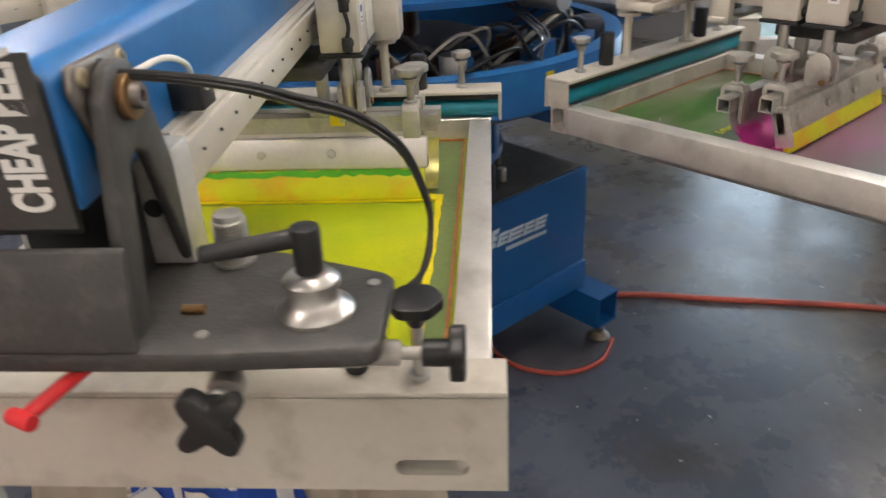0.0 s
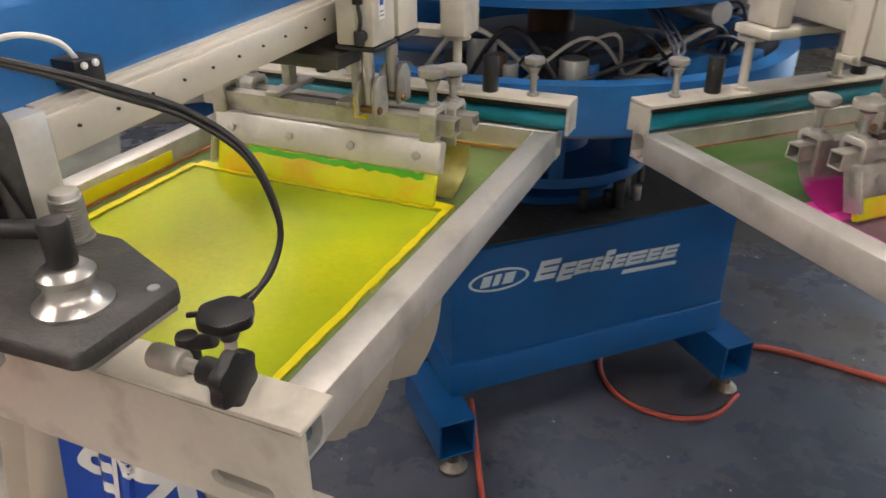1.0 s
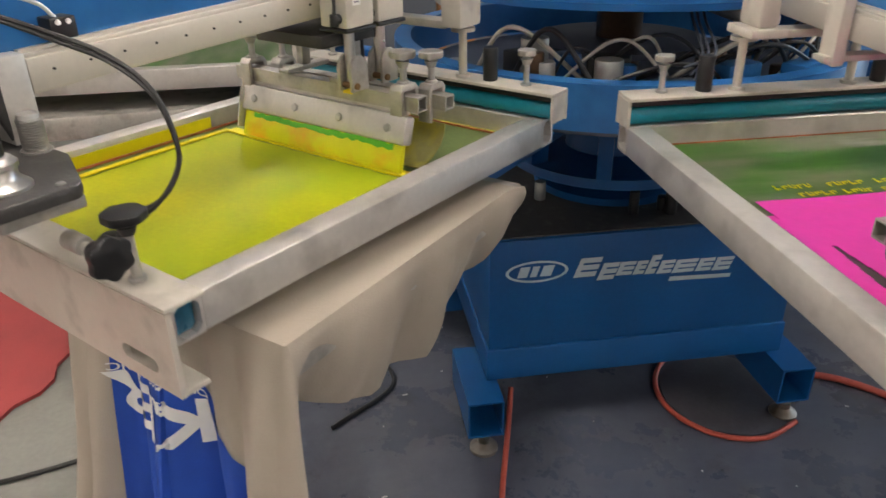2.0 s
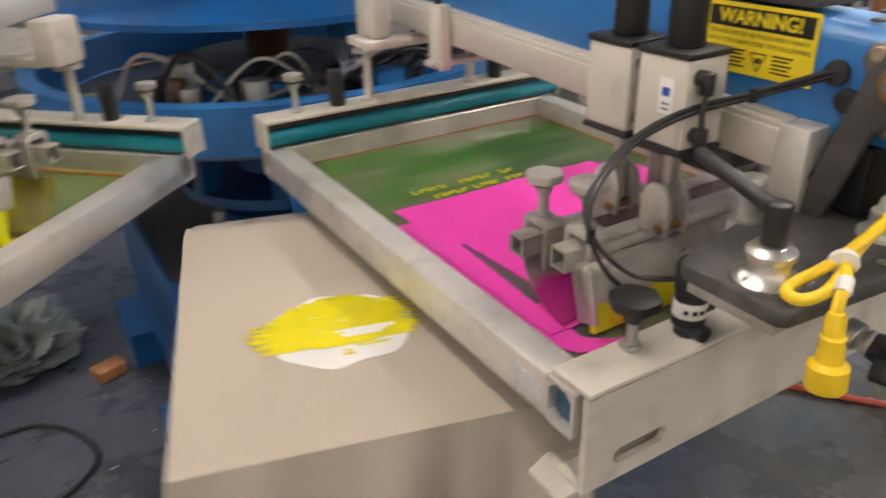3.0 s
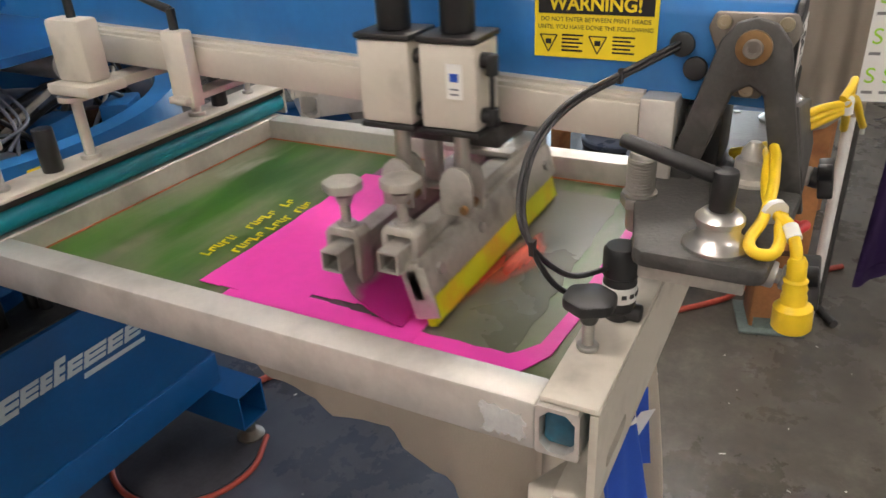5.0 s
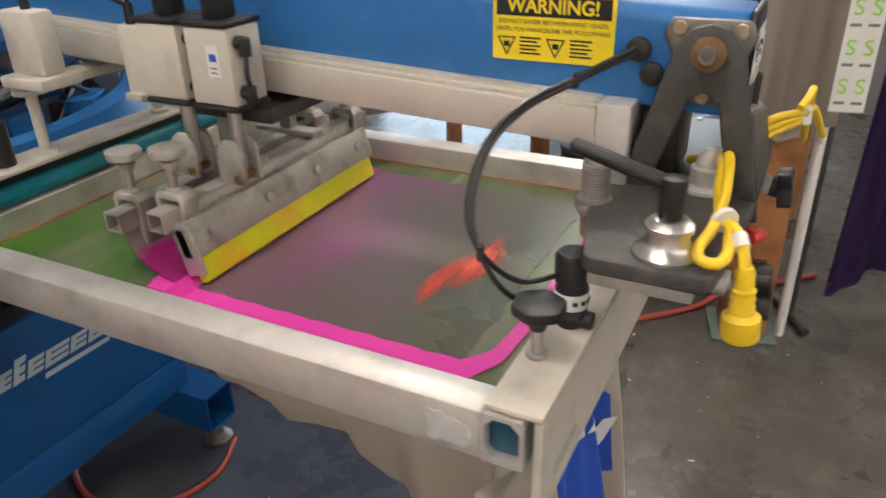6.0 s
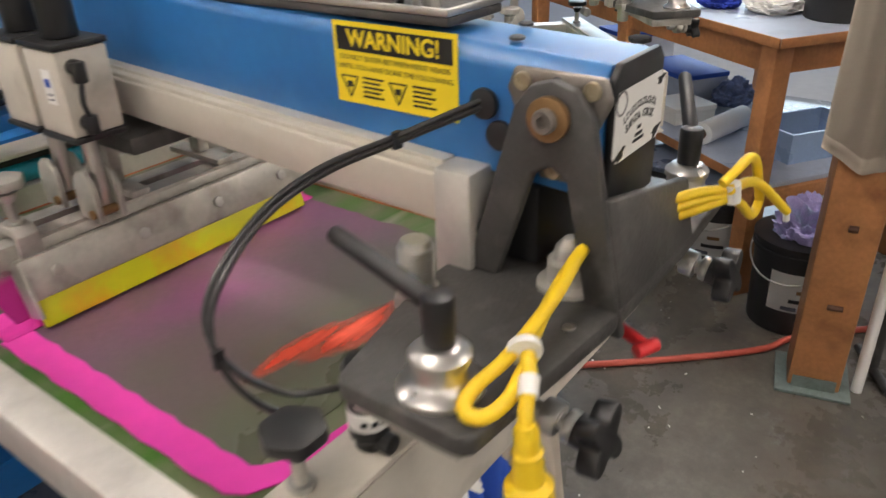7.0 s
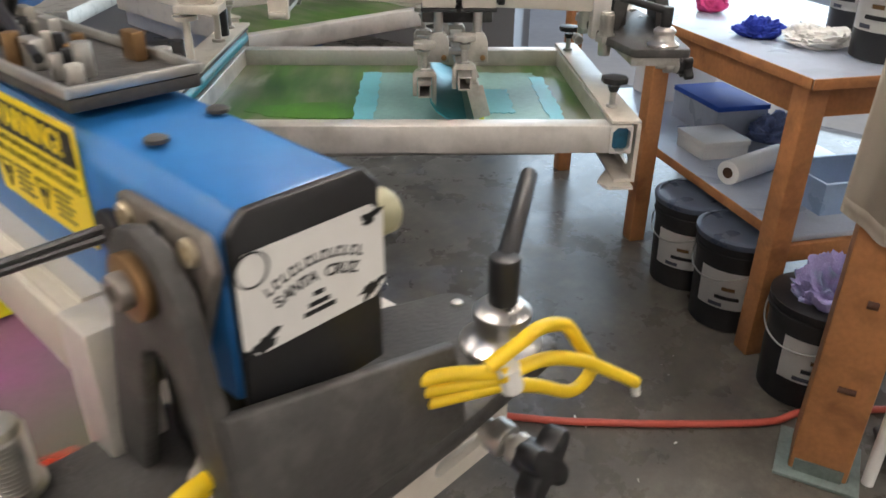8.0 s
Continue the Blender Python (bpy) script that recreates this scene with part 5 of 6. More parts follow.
for x in (-0.047, 0.004):
    bm = BM()
    t = SIDE @ pose(x, -0.019, 0.0011)
    for a, b in (((-0.009, 0.008), (0.009, 0.008)), ((0.009, 0.008), (0, -0.009)), ((0, -0.009), (-0.009, 0.008))):
        d = (Vector(b) - Vector(a)).normalized() * 0.0006
        nn = Vector((-d.y, d.x))
        p, q = Vector(a), Vector(b)
        plate(bm, [tuple(p - nn), tuple(q - nn), tuple(q + nn), tuple(p + nn)], 0, 0.0003, 0, t)
    box(bm, -0.003, 0.003, -0.001, 0.004, 0.0001, 0.0004, 0, t)
    part("warning_triangle", bm, BLACK, sign, "black warning triangle", 0)
for x in (-0.022, 0.030):
    for k in range(5):
        bm = BM()
        box(bm, x - 0.011, x + 0.011 - 0.004 * (k % 2), -0.0115 - 0.0038 * k, -0.0098 - 0.0038 * k, 0.0011, 0.0013, 0, SIDE)
        part("text_bar", bm, BLACK, sign, "illegible line of text", 0)


def grommet(parent, p, r, material, face=-1):
    bm = BM()
    rod(bm, p, (p[0] + face * 0.006, p[1], p[2]), r, seg=20, bevel=0.002)
    return part("grommet", bm, material, parent, "black grommet")


grommet(B, (-0.034, -1.648, 1.306), 0.0118, BLACK)
grommet(B, (-0.034, -1.662, 1.284), 0.0115, BLACK)
CABLES = (
    [(-0.036, -1.648, 1.304), (-0.085, -1.604, 1.283), (-0.135, -1.573, 1.267), (-0.185, -1.560, 1.245), (-0.235, -1.567, 1.212), (-0.249, -1.581, 1.178), (-0.235, -1.596, 1.140), (-0.205, -1.612, 1.112)],
    [(-0.036, -1.648, 1.309), (-0.085, -1.604, 1.287), (-0.135, -1.571, 1.271), (-0.186, -1.557, 1.248), (-0.238, -1.564, 1.213), (-0.246, -1.580, 1.178), (-0.218, -1.605, 1.142), (-0.180, -1.634, 1.138)],
)
for line in CABLES:
    bm = BM()
    sweep(bm, line, 0.0026, 8, 8)
    part("air_line", bm, RUBBER, B, "black air line")
bm = BM()
for p in (CABLES[0][1], CABLES[0][5]):
    box(bm, p[0] - 0.004, p[0] + 0.004, p[1] - 0.002, p[1] + 0.002, p[2] - 0.005, p[2] + 0.008)
tagged(part("cable_tie", bm, BLACK, B, "cable ties"), kind="stuff")
# black regulator on the front holder
bm = BM()
lathe(bm, [(0.012, 1.0825), (0.012, 1.090), (0.0155, 1.094), (0.0155, 1.122), (0.0140, 1.124), (0.0140, 1.127), (0.0165, 1.129), (0.0165, 1.153), (0.014, 1.157)], 24, pose(-0.174, -1.638, 0))
reg = part("regulator", bm, BLACK, B, "black air regulator")
bm = BM()
lathe(bm, [(0.0157, 1.1035), (0.0159, 1.104), (0.0159, 1.119), (0.0157, 1.1195)], 24, pose(-0.174, -1.638, 0))
band = part("regulator_label", bm, WHITE, reg, "white label band")
for a0 in (-150, -122, -98, -70):
    bm = BM()
    box(bm, -0.0022, 0.0022, -0.0006, 0.0006, 1.1095, 1.1135, 0, pose(-0.174 + 0.0160 * math.cos(radians(a0)), -1.638 + 0.0160 * math.sin(radians(a0)), 0, 0, 0, a0 + 90))
    part("label_mark", bm, BLACK, B, "illegible black mark", 0)
for p, q, r in (((-0.174, -1.660, 1.090), (-0.174, -1.638, 1.090), 0.0085), ((-0.160, -1.634, 1.100), (-0.138, -1.634, 1.100), 0.007)):
    bm = BM()
    rod(bm, p, q, r, seg=12, bevel=0.002)
    part("fitting", bm, BLACK, reg, "black air fitting")
# business-card-sized card on the end cap
CAP = Matrix(((1, 0, 0, 0.0085), (0, 0, -1, -1.7472), (0, 1, 0, 1.3010), (0, 0, 0, 1)))
bm = BM()
pts = [(-0.041, 0.018), (-0.036, 0.025), (0.033, 0.025), (0.041, 0.019), (0.041, -0.019), (0.034, -0.025), (-0.034, -0.025), (-0.041, -0.019)]
plate(bm, pts, 0.0004, 0.0012, 0, CAP)
card = part("white_card", bm, WHITE, B, "worn white card with black print", 0)
for k in range(13):
    f = (k - 6) / 6
    bm = BM()
    t = CAP @ pose(0.026 * f, 0.010 - 0.006 * f * f, 0.0012, 0, 0, -22 * f)
    box(bm, -0.0015, 0.0015 - 0.0008 * (k % 3 == 1), -0.0026, -0.0014, 0, 0.0003, 0, t)
    box(bm, -0.0015, -0.0006, -0.0014, 0.0026, 0, 0.0003, 0, t)
    if k % 2:
        box(bm, -0.0006, 0.0014, 0.0012, 0.0026, 0, 0.0003, 0, t)
    part("print_bar", bm, BLACK, card, "illegible black print", 0)
for k, ch in enumerate("SANTA CRUZ"):
    f = (k - 4.5) / 4.5
    if ch != " ":
        words("print_letter", ch, 0.0080, CAP @ pose(0.0215 * f, 0.0010 - 0.0045 * f * f, 0.0013, 0, 0, -18 * f), BLACK, card, 0.0001, 0.0002)
for x, y, r, sd in ((-0.031, -0.020, 0.008, 2), (0.033, 0.019, 0.006, 3), (0.032, -0.019, 0.007, 4)):
    bm = BM()
    blob(bm, x, y, r, r * 0.45, 0.0013, 20, sd, 0.3, 30, 0.0003)
    bmesh.ops.transform(bm, matrix=CAP, verts=bm.verts)
    part("black_ornament", bm, BLACK, card, "black ornament", 0)
bm = BM()
for i in range(24):
    a, b = 2 * math.pi * i / 24, 2 * math.pi * (i + 1) / 24
    plate(bm, [(0.0085 * math.cos(a), 0.0085 * math.sin(a)), (0.0085 * math.cos(b), 0.0085 * math.sin(b)), (0.0075 * math.cos(b), 0.0075 * math.sin(b)), (0.0075 * math.cos(a), 0.0075 * math.sin(a))], 0.0012, 0.0015, 0, CAP @ pose(-0.033, 0.017, 0))
bmesh.ops.remove_doubles(bm, verts=bm.verts, dist=0.0001)
part("black_ring", bm, BLACK, card, "black ring mark", 0)
for k, (w, y) in enumerate(((0.006, -0.0075), (0.012, -0.0125), (0.018, -0.0165))):
    bm = BM()
    box(bm, -w / 2, w / 2, y - 0.0012, y + 0.0012, 0.0012, 0.0015, 0, CAP)
    part("print_line", bm, BLACK, card, "illegible small print", 0)
# pale knob on the far side
bm = BM()
lathe(bm, [(0.006, 0), (0.006, 0.010), (0.015, 0.012), (0.016, 0.022), (0.012, 0.028)], 20, pose(0.051, -1.716, 1.302, 0, 90, 0) @ Matrix.Scale(0.72, 4))
part("pale_knob", bm, CREAM, B, "pale plastic knob")
bm = BM()
lathe(bm, [(0.024, 1.1625), (0.024, 1.166), (0.0165, 1.168), (0.0165, 1.184), (0.0125, 1.186), (0.0110, 1.195), (0.005, 1.202)], 20, pose(-0.040, -1.725, 0.018))
part("centre_bolt", bm, ALU_DULL, B, "steel centre bolt")
# valve tray on the arm
bm = BM()
box(bm, -0.030, 0.044, -1.612, -1.28, 1.3545, 1.362, 0.002)
tray = part("valve_tray", bm, BLACK_PAINT, B, "dark tray with air valves")
bm = BM()
for x0, x1, y0, y1 in ((-0.031, -0.027, -1.613, -1.28), (0.041, 0.045, -1.613, -1.28), (-0.027, 0.041, -1.613, -1.609)):
    box(bm, x0, x1, y0, y1, 1.3622, 1.368, 0.001)
part("tray_rim", bm, STEEL, tray, "bright tray rim")
rnd = random.Random(17)
for k in range(46):
    u, v = -0.02 + 0.055 * rnd.random(), -1.595 + 0.27 * rnd.random()
    bm = BM()
    h = 0.006 + 0.013 * rnd.random()
    if k % 3 == 0:
        box(bm, u - 0.004, u + 0.004, v - 0.008, v + 0.008, 1.362, 1.362 + h, 0.001)
    else:
        rod(bm, (u, v, 1.362), (u, v, 1.362 + h), 0.0028 + 0.0025 * rnd.random(), seg=10, bevel=0.001)
    part("valve", bm, (STEEL, BRASS, ALU_DULL, BLACK)[k % 4], tray, "small air valve")
for a, b in ((0, 0.5), (0.3, 0.9), (0.6, 0.2)):
    bm = BM()
    sweep(bm, [(-0.02 + 0.05 * a, -1.56 + 0.2 * a, 1.372), (0.01, -1.50 + 0.2 * b, 1.392), (0.03 - 0.04 * b, -1.42 + 0.1 * b, 1.374)], 0.003, 8, 8)
    part("air_line", bm, RUBBER, tray, "black air line")
for u, v in ((0.034, -1.640), (-0.012, -1.660)):
    bm = BM()
    lathe(bm, [(0.006, 1.3485), (0.006, 1.3505), (0.004, 1.3515)], 12, pose(u, v, 0))
    part("plug", bm, BLACK_PAINT, B, "dark plug in the arm")

# yellow extension cord hung over the clamp plate
cord = thing("extension_cord", "yellow extension cord bundled over the black clamp plate", "extension cord", around(0))
bm = BM()
sweep(bm, [(0.010, -1.705, 1.186), (-0.030, -1.735, 1.214), (-0.066, -1.744, 1.222), (-0.098, -1.748, 1.214), (-0.130, -1.750, 1.207), (-0.165, -1.748, 1.197), (-0.190, -1.742, 1.189), (-0.208, -1.748, 1.188), (-0.207, -1.760, 1.188), (-0.188, -1.764, 1.189), (-0.168, -1.762, 1.195), (-0.158, -1.762, 1.201)], 0.0048, 10, 8)
part("cord", bm, CORD, cord, "yellow cord loop")
bm = BM()
sweep(bm, [(0.016, -1.700, 1.187), (-0.026, -1.730, 1.208), (-0.062, -1.739, 1.214), (-0.095, -1.742, 1.206), (-0.128, -1.748, 1.198), (-0.155, -1.758, 1.199), (-0.172, -1.769, 1.198), (-0.187, -1.776, 1.188), (-0.192, -1.779, 1.176)], 0.0048, 10, 8)
part("cord", bm, CORD, cord, "yellow cord")
bm = BM()
lathe(bm, [(0.0055, 0.0), (0.0075, 0.004), (0.0075, 0.018), (0.0095, 0.020), (0.0085, 0.024), (0.0098, 0.027), (0.0088, 0.031), (0.0100, 0.034), (0.0100, 0.040), (0.0150, 0.044), (0.0155, 0.062), (0.0140, 0.064)], 20, pose(-0.192, -1.779, 1.182, 180 - 4, 0, 0))
part("socket", bm, CORD, cord, "yellow cord socket")
bm = BM()
rod(bm, (-0.172, -1.769, 1.198), (-0.182, -1.774, 1.192), 0.0062, seg=12)
rod(bm, (-0.153, -1.754, 1.202), (-0.157, -1.757, 1.201), 0.0110, seg=12)
part("tape_band", bm, WHITE, cord, "white tape band")
for d in (0.0, 0.008, -0.008):
    bm = BM()
    sweep(bm, [(0.045, -1.745, 1.205 + d), (0.068, -1.770, 1.216 + d), (0.085, -1.790, 1.222 + d * 0.6), (0.100, -1.797, 1.220 + 0.3 * d)], 0.0042, 10, 8)
    part("cord", bm, CORD, cord, "yellow cord strand")
bm = BM()
sweep(bm, [(0.080, -1.792, 1.234), (0.097, -1.798, 1.243), (0.114, -1.800, 1.246), (0.138, -1.800, 1.236), (0.155, -1.800, 1.216), (0.172, -1.800, 1.194), (0.176, -1.800, 1.186), (0.168, -1.800, 1.179), (0.150, -1.800, 1.182), (0.118, -1.799, 1.204), (0.090, -1.797, 1.220)], 0.0042, 10, 8)
part("cord", bm, CORD, cord, "yellow cord eye")
bm = BM()
sweep(bm, [(0.085, -1.797, 1.228), (0.115, -1.803, 1.226), (0.145, -1.808, 1.212), (0.175, -1.814, 1.190), (0.198, -1.820, 1.172)], 0.0042, 10, 8)
part("cord", bm, CORD, cord, "yellow cord end")
bm = BM()
rod(bm, (0.090, -1.797, 1.232), (0.094, -1.798, 1.216), 0.0065, seg=12)
part("zip_tie", bm, WHITE, cord, "white zip tie")
bm = BM()
rod(bm, (0.198, -1.820, 1.172), (0.200, -1.821, 1.162), 0.003, seg=8)
part("cord_tip", bm, WHITE, cord, "white cord tip")

# ---- fittings of the head with the black sticker ----
A = HEADS[-45]
ACAP = Matrix(((1, 0, 0, -0.0475), (0, 0, -1, -1.7472), (0, 1, 0, 1.337), (0, 0, 0, 1)))
bm = BM()
box(bm, -0.022, 0.058, -0.058, 0.052, 0.0004, 0.0012, 0, ACAP)
stick = part("black_sticker", bm, BLACK_PAINT, A, "black sticker with bold white words", 0)
words("sticker_text", "CHEAP BEER", 0.0250, ACAP @ pose(0.036, 0.004, 0.0014, 0, 0, 90) @ Matrix.Diagonal((0.72, 1.35, 1, 1)), WHITE, stick, 0.0002, 0.0011)
bm = BM()
rod(bm, (0.013, -1.648, 1.352), (0.018, -1.648, 1.352), 0.0065, seg=16, bevel=0.002)
part("grommet", bm, BLACK, A, "black grommet")
grommet(A, (0.012, -1.700, 1.362), 0.008, STEEL, 1)
bm = BM()
sweep(bm, [(0.018, -1.648, 1.352), (0.032, -1.622, 1.356), (0.034, -1.590, 1.344), (0.030, -1.572, 1.325)], 0.0025, 8, 8)
part("pale_wire", bm, WHITE, A, "pale wire")
bm = BM()
box(bm, 0.012, 0.040, -1.585, -1.555, 1.3045, 1.328, 0.002)
part("sensor", bm, BLACK, A, "black sensor block")
for v in (-1.577, -1.565):
    bm = BM()
    rod(bm, (0.0405, v, 1.323), (0.0435, v, 1.323), 0.0032, seg=12, bevel=0.001)
    part("white_plug", bm, WHITE, A, "white plug")
for d in (0.0, 0.006):
    bm = BM()
    sweep(bm, [(0.018, -1.700, 1.364 + d * 0.3), (0.058, -1.690, 1.358 + d * 0.4), (0.098, -1.660, 1.342 + d * 0.6), (0.127, -1.625, 1.320 + d), (0.162, -1.595, 1.298 + d), (0.194, -1.575, 1.265 + d), (0.212, -1.570, 1.221 + d), (0.216, -1.575, 1.191), (0.208, -1.597, 1.160), (0.190 - 3 * d, -1.618, 1.140), (0.160 - 2 * d, -1.622, 1.132)], 0.0027, 8, 8)
    part("air_line", bm, RUBBER, A, "black air line")
bm = BM()
rod(bm, (0.150, -1.630, 1.0825), (0.150, -1.630, 1.118), 0.010, seg=16, bevel=0.002)
rod(bm, (0.150, -1.630, 1.108), (0.176, -1.624, 1.116), 0.007, seg=12, bevel=0.002)
part("air_fitting", bm, BLACK, A, "black air fitting")
bm = BM()
knob_lobes(bm, pose(0.236, -1.682, 1.137, 0, 90, 0), 0.024, 0.012, 6, 0.08)
rod(bm, (0.215, -1.682, 1.137), (0.240, -1.682, 1.137), 0.011, seg=14)
part("side_knob", bm, BLACK, A, "black side knob")
bm = BM()
rod(bm, (0.052, -1.722, 1.203), (0.068, -1.722, 1.203), 0.0035, seg=10)
part("loose_fitting", bm, BRASS, A, "small brass fitting")

# ---- pale marks on the press base ----
FACE = Matrix(((1, 0, 0, 0), (0, 0, -1, -0.3705), (0, 1, 0, 0), (0, 0, 0, 1)))
LOGO = mat("pale_vinyl", (0.55, 0.62, 0.66), 0.5, 0, 0.08, 20, 90, 0.02)
bm = BM()
for i in range(36):
    a, b = 2 * math.pi * i / 36, 2 * math.pi * (i + 1) / 36
    plate(bm, [(-0.312 + 0.085 * math.cos(a), 0.520 + 0.032 * math.sin(a)), (-0.312 + 0.085 * math.cos(b), 0.520 + 0.032 * math.sin(b)), (-0.312 + 0.077 * math.cos(b), 0.520 + 0.026 * math.sin(b)), (-0.312 + 0.077 * math.cos(a), 0.520 + 0.026 * math.sin(a))], 0.0003, 0.0012, 0, FACE)
bmesh.ops.remove_doubles(bm, verts=bm.verts, dist=0.0002)
part("oval_mark", bm, LOGO, base, "pale oval mark", 0)
SLANT = 0.35
for x, w in ((-0.360, 0.026), (-0.326, 0.018), (-0.298, 0.030)):
    bm = BM()
    plate(bm, [(x - 0.006, 0.505), (x + w - 0.006, 0.505), (x + w + 0.004, 0.536), (x + 0.004, 0.536)], 0.0003, 0.0012, 0, FACE)
    part("mark_block", bm, LOGO, base, "pale mark block", 0)
for k, (x, w, z0, z1) in enumerate(((-0.212, 0.060, 0.492, 0.548), (-0.146, 0.046, 0.478, 0.528), (-0.094, 0.044, 0.487, 0.527), (-0.046, 0.030, 0.486, 0.526), (-0.012, 0.028, 0.484, 0.540), (0.022, 0.040, 0.482, 0.521), (0.066, 0.062, 0.480, 0.519), (0.133, 0.044, 0.479, 0.517), (0.182, 0.050, 0.477, 0.516))):
    h = z1 - z0
    for lo, hi in ((0.0, 0.26), (0.37, 0.63), (0.74, 1.0)):
        bm = BM()
        s0, s1 = SLANT * h * lo, SLANT * h * hi
        plate(bm, [(x + s0, z0 + h * lo), (x + w + s0, z0 + h * lo), (x + w + s1, z0 + h * hi), (x + s1, z0 + h * hi)], 0.0003, 0.0012, 0, FACE)
        part("mark_bar", bm, LOGO, base, "pale slanted bar", 0)
    bm = BM()
    plate(bm, [(x, z0), (x + 0.013, z0), (x + 0.013 + SLANT * h, z1), (x + SLANT * h, z1)], 0.0014, 0.0018, 0, FACE)
    part("mark_bar", bm, LOGO, base, "pale slanted bar", 0)
bm = BM()
plate(bm, [(0.060, 0.456), (0.238, 0.452), (0.242, 0.463), (0.064, 0.469)], 0.0003, 0.0012, 0, FACE)
part("mark_line", bm, LOGO, base, "thin pale line of illegible text", 0)
# yellow tag, hoses, valves and cables round the column
bm = BM()
box(bm, -0.072, -0.048, -0.6295, -0.6275, 1.018, 1.052)
tag = part("yellow_tag", bm, YELLOW, base, "yellow tag", 0)
rnd = random.Random(31)
for k in range(26):
    a = radians(200 + 140 * rnd.random())
    r = 0.30 + 0.26 * rnd.random()
    bm = BM()
    if k % 2:
        rod(bm, (r * math.cos(a), r * math.sin(a), 0.96), (r * math.cos(a), r * math.sin(a), 1.02 + 0.08 * rnd.random()), 0.018 + 0.03 * rnd.random(), seg=16, bevel=0.004)
    else:
        box(bm, -0.03, 0.03, -0.05, 0.05, 0.95, 1.02 + 0.06 * rnd.random(), 0.005, pose(r * math.cos(a), r * math.sin(a), 0, 0, 0, math.degrees(a)))
    part("valve_block", bm, (BLACK, BLUE_DARK, GREY, COPPER, BLUE, STEEL)[k % 6], base, "oily valve block")
for k in range(16):
    a = 200 + 140 * rnd.random()
    b = a + 25 + 40 * rnd.random()
    r1, r2 = 0.25 + 0.3 * rnd.random(), 0.3 + 0.3 * rnd.random()
    p = [(r1 * math.cos(radians(a)), r1 * math.sin(radians(a)), 1.0), (0.5 * math.cos(radians((a + b) / 2)), 0.5 * math.sin(radians((a + b) / 2)), 1.08 + 0.07 * rnd.random()), (r2 * math.cos(radians(b)), r2 * math.sin(radians(b)), 1.0)]
    bm = BM()
    sweep(bm, p, 0.004 + 0.003 * rnd.random(), 8, 10)
    part("air_line", bm, (RUBBER, RUBBER, CREAM)[k % 3], base, "air line")
bm = BM()
lathe(bm, [(0.07, 0.94), (0.585, 0.94), (0.585, 0.955), (0.07, 0.96)], 48)
part("disc", bm, GREY, base, "grey steel disc under the hoses")
bm = BM()
lathe(bm, [(0.064, 1.03), (0.24, 1.03), (0.24, 1.045), (0.064, 1.05)], 40)
part("collar_disc", bm, GREY, base, "grey collar disc")

bm = BM()
rod(bm, (0.17, -0.10, 1.165), (0.15, -0.49, 1.165), 0.028, seg=24, bevel=0.004)
part("air_cylinder", bm, ALU, base, "pale air cylinder under the head plate")
for d in (0.0, 0.012, 0.028):
    bm = BM()
    sweep(bm, [(0.05 + d, -0.30, 1.196), (-0.01 + d, -0.46, 1.165), (-0.04 + d, -0.58, 1.12), (-0.06 - d, -0.60, 1.07 + d)], 0.0032, 8, 8)
    part("thin_line", bm, GREY, base, "thin grey line")

# ---- hoses on the floor ----
def floor_hose(label, pts, r, material):
    h = thing("air_hose", label, "hose", pose(0, 0, 0))
    bm = BM()
    sweep(bm, [(x, y, z + r) for x, y, z in pts], r, 10, 10)
    part("hose", bm, material, h)
    return h


floor_hose("red rubber air hose lying on the floor", [(2.16, 1.78, 0.0), (2.36, 1.70, 0), (2.60, 1.40, 0), (2.84, 1.10, 0), (2.96, 0.93, 0), (3.17, 0.685, 0), (3.37, 0.482, 0), (3.52, 0.395, 0), (3.80, 0.10, 0)], 0.011, RED_HOSE)
floor_hose("red air hose looped under the press base", [(1.28, 1.72, 0.10), (1.25, 1.62, 0.05), (1.20, 1.46, 0.0), (1.15, 1.30, 0.0), (1.00, 1.00, 0.0), (0.6, 0.9, 0.0)], 0.008, RED_HOSE)
floor_hose("coil of red hose on the floor by the press foot", [(2.10, 1.55, 0), (1.97, 1.50, 0), (1.84, 1.54, 0), (1.76, 1.66, 0), (1.77, 1.80, 0), (1.86, 1.92, 0), (2.0, 1.98, 0)], 0.008, RED_HOSE)
floor_hose("black cable lying on the floor", [(0.75, 1.75, 0), (0.95, 1.95, 0), (0.8, 2.2, 0), (0.5, 2.1, 0.005), (0.1, 1.75, 0.005), (-0.5, 1.6, 0.005)], 0.007, RUBBER)
bm = BM()
lathe(bm, [(0.20, 0.0005), (0.20, 0.004), (0.19, 0.005)], 40, pose(1.97, 1.72, 0))
tagged(part("drip_mat", bm, mat("worn_rubber_mat", (0.06, 0.06, 0.072), 0.35, 0, 0.3, 8, 90, 0.1), None), "round dark drip mat on the floor", "mat")

bm = BM()
pts = [(-2.3, 0.9), (-0.75, 0.35)]
for i in range(34):
    f = i / 34
    x, y = -0.75 + 0.75 * f, 0.35 + 2.35 * f
    k = 0.035 if i % 4 in (1, 2) else -0.005
    pts.append((x + 0.95 * k, y - 0.3 * k))
pts += [(0.0, 2.7), (-1.55, 3.2)]
plate(bm, pts, 0.0045, 0.016, 0)
tagged(part("foam_mat", bm, mat("red_foam", (0.42, 0.07, 0.07), 0.85, 0, 0.12, 6, 200, 0.4), None, "", 0), "red interlocking foam floor mat", "mat")

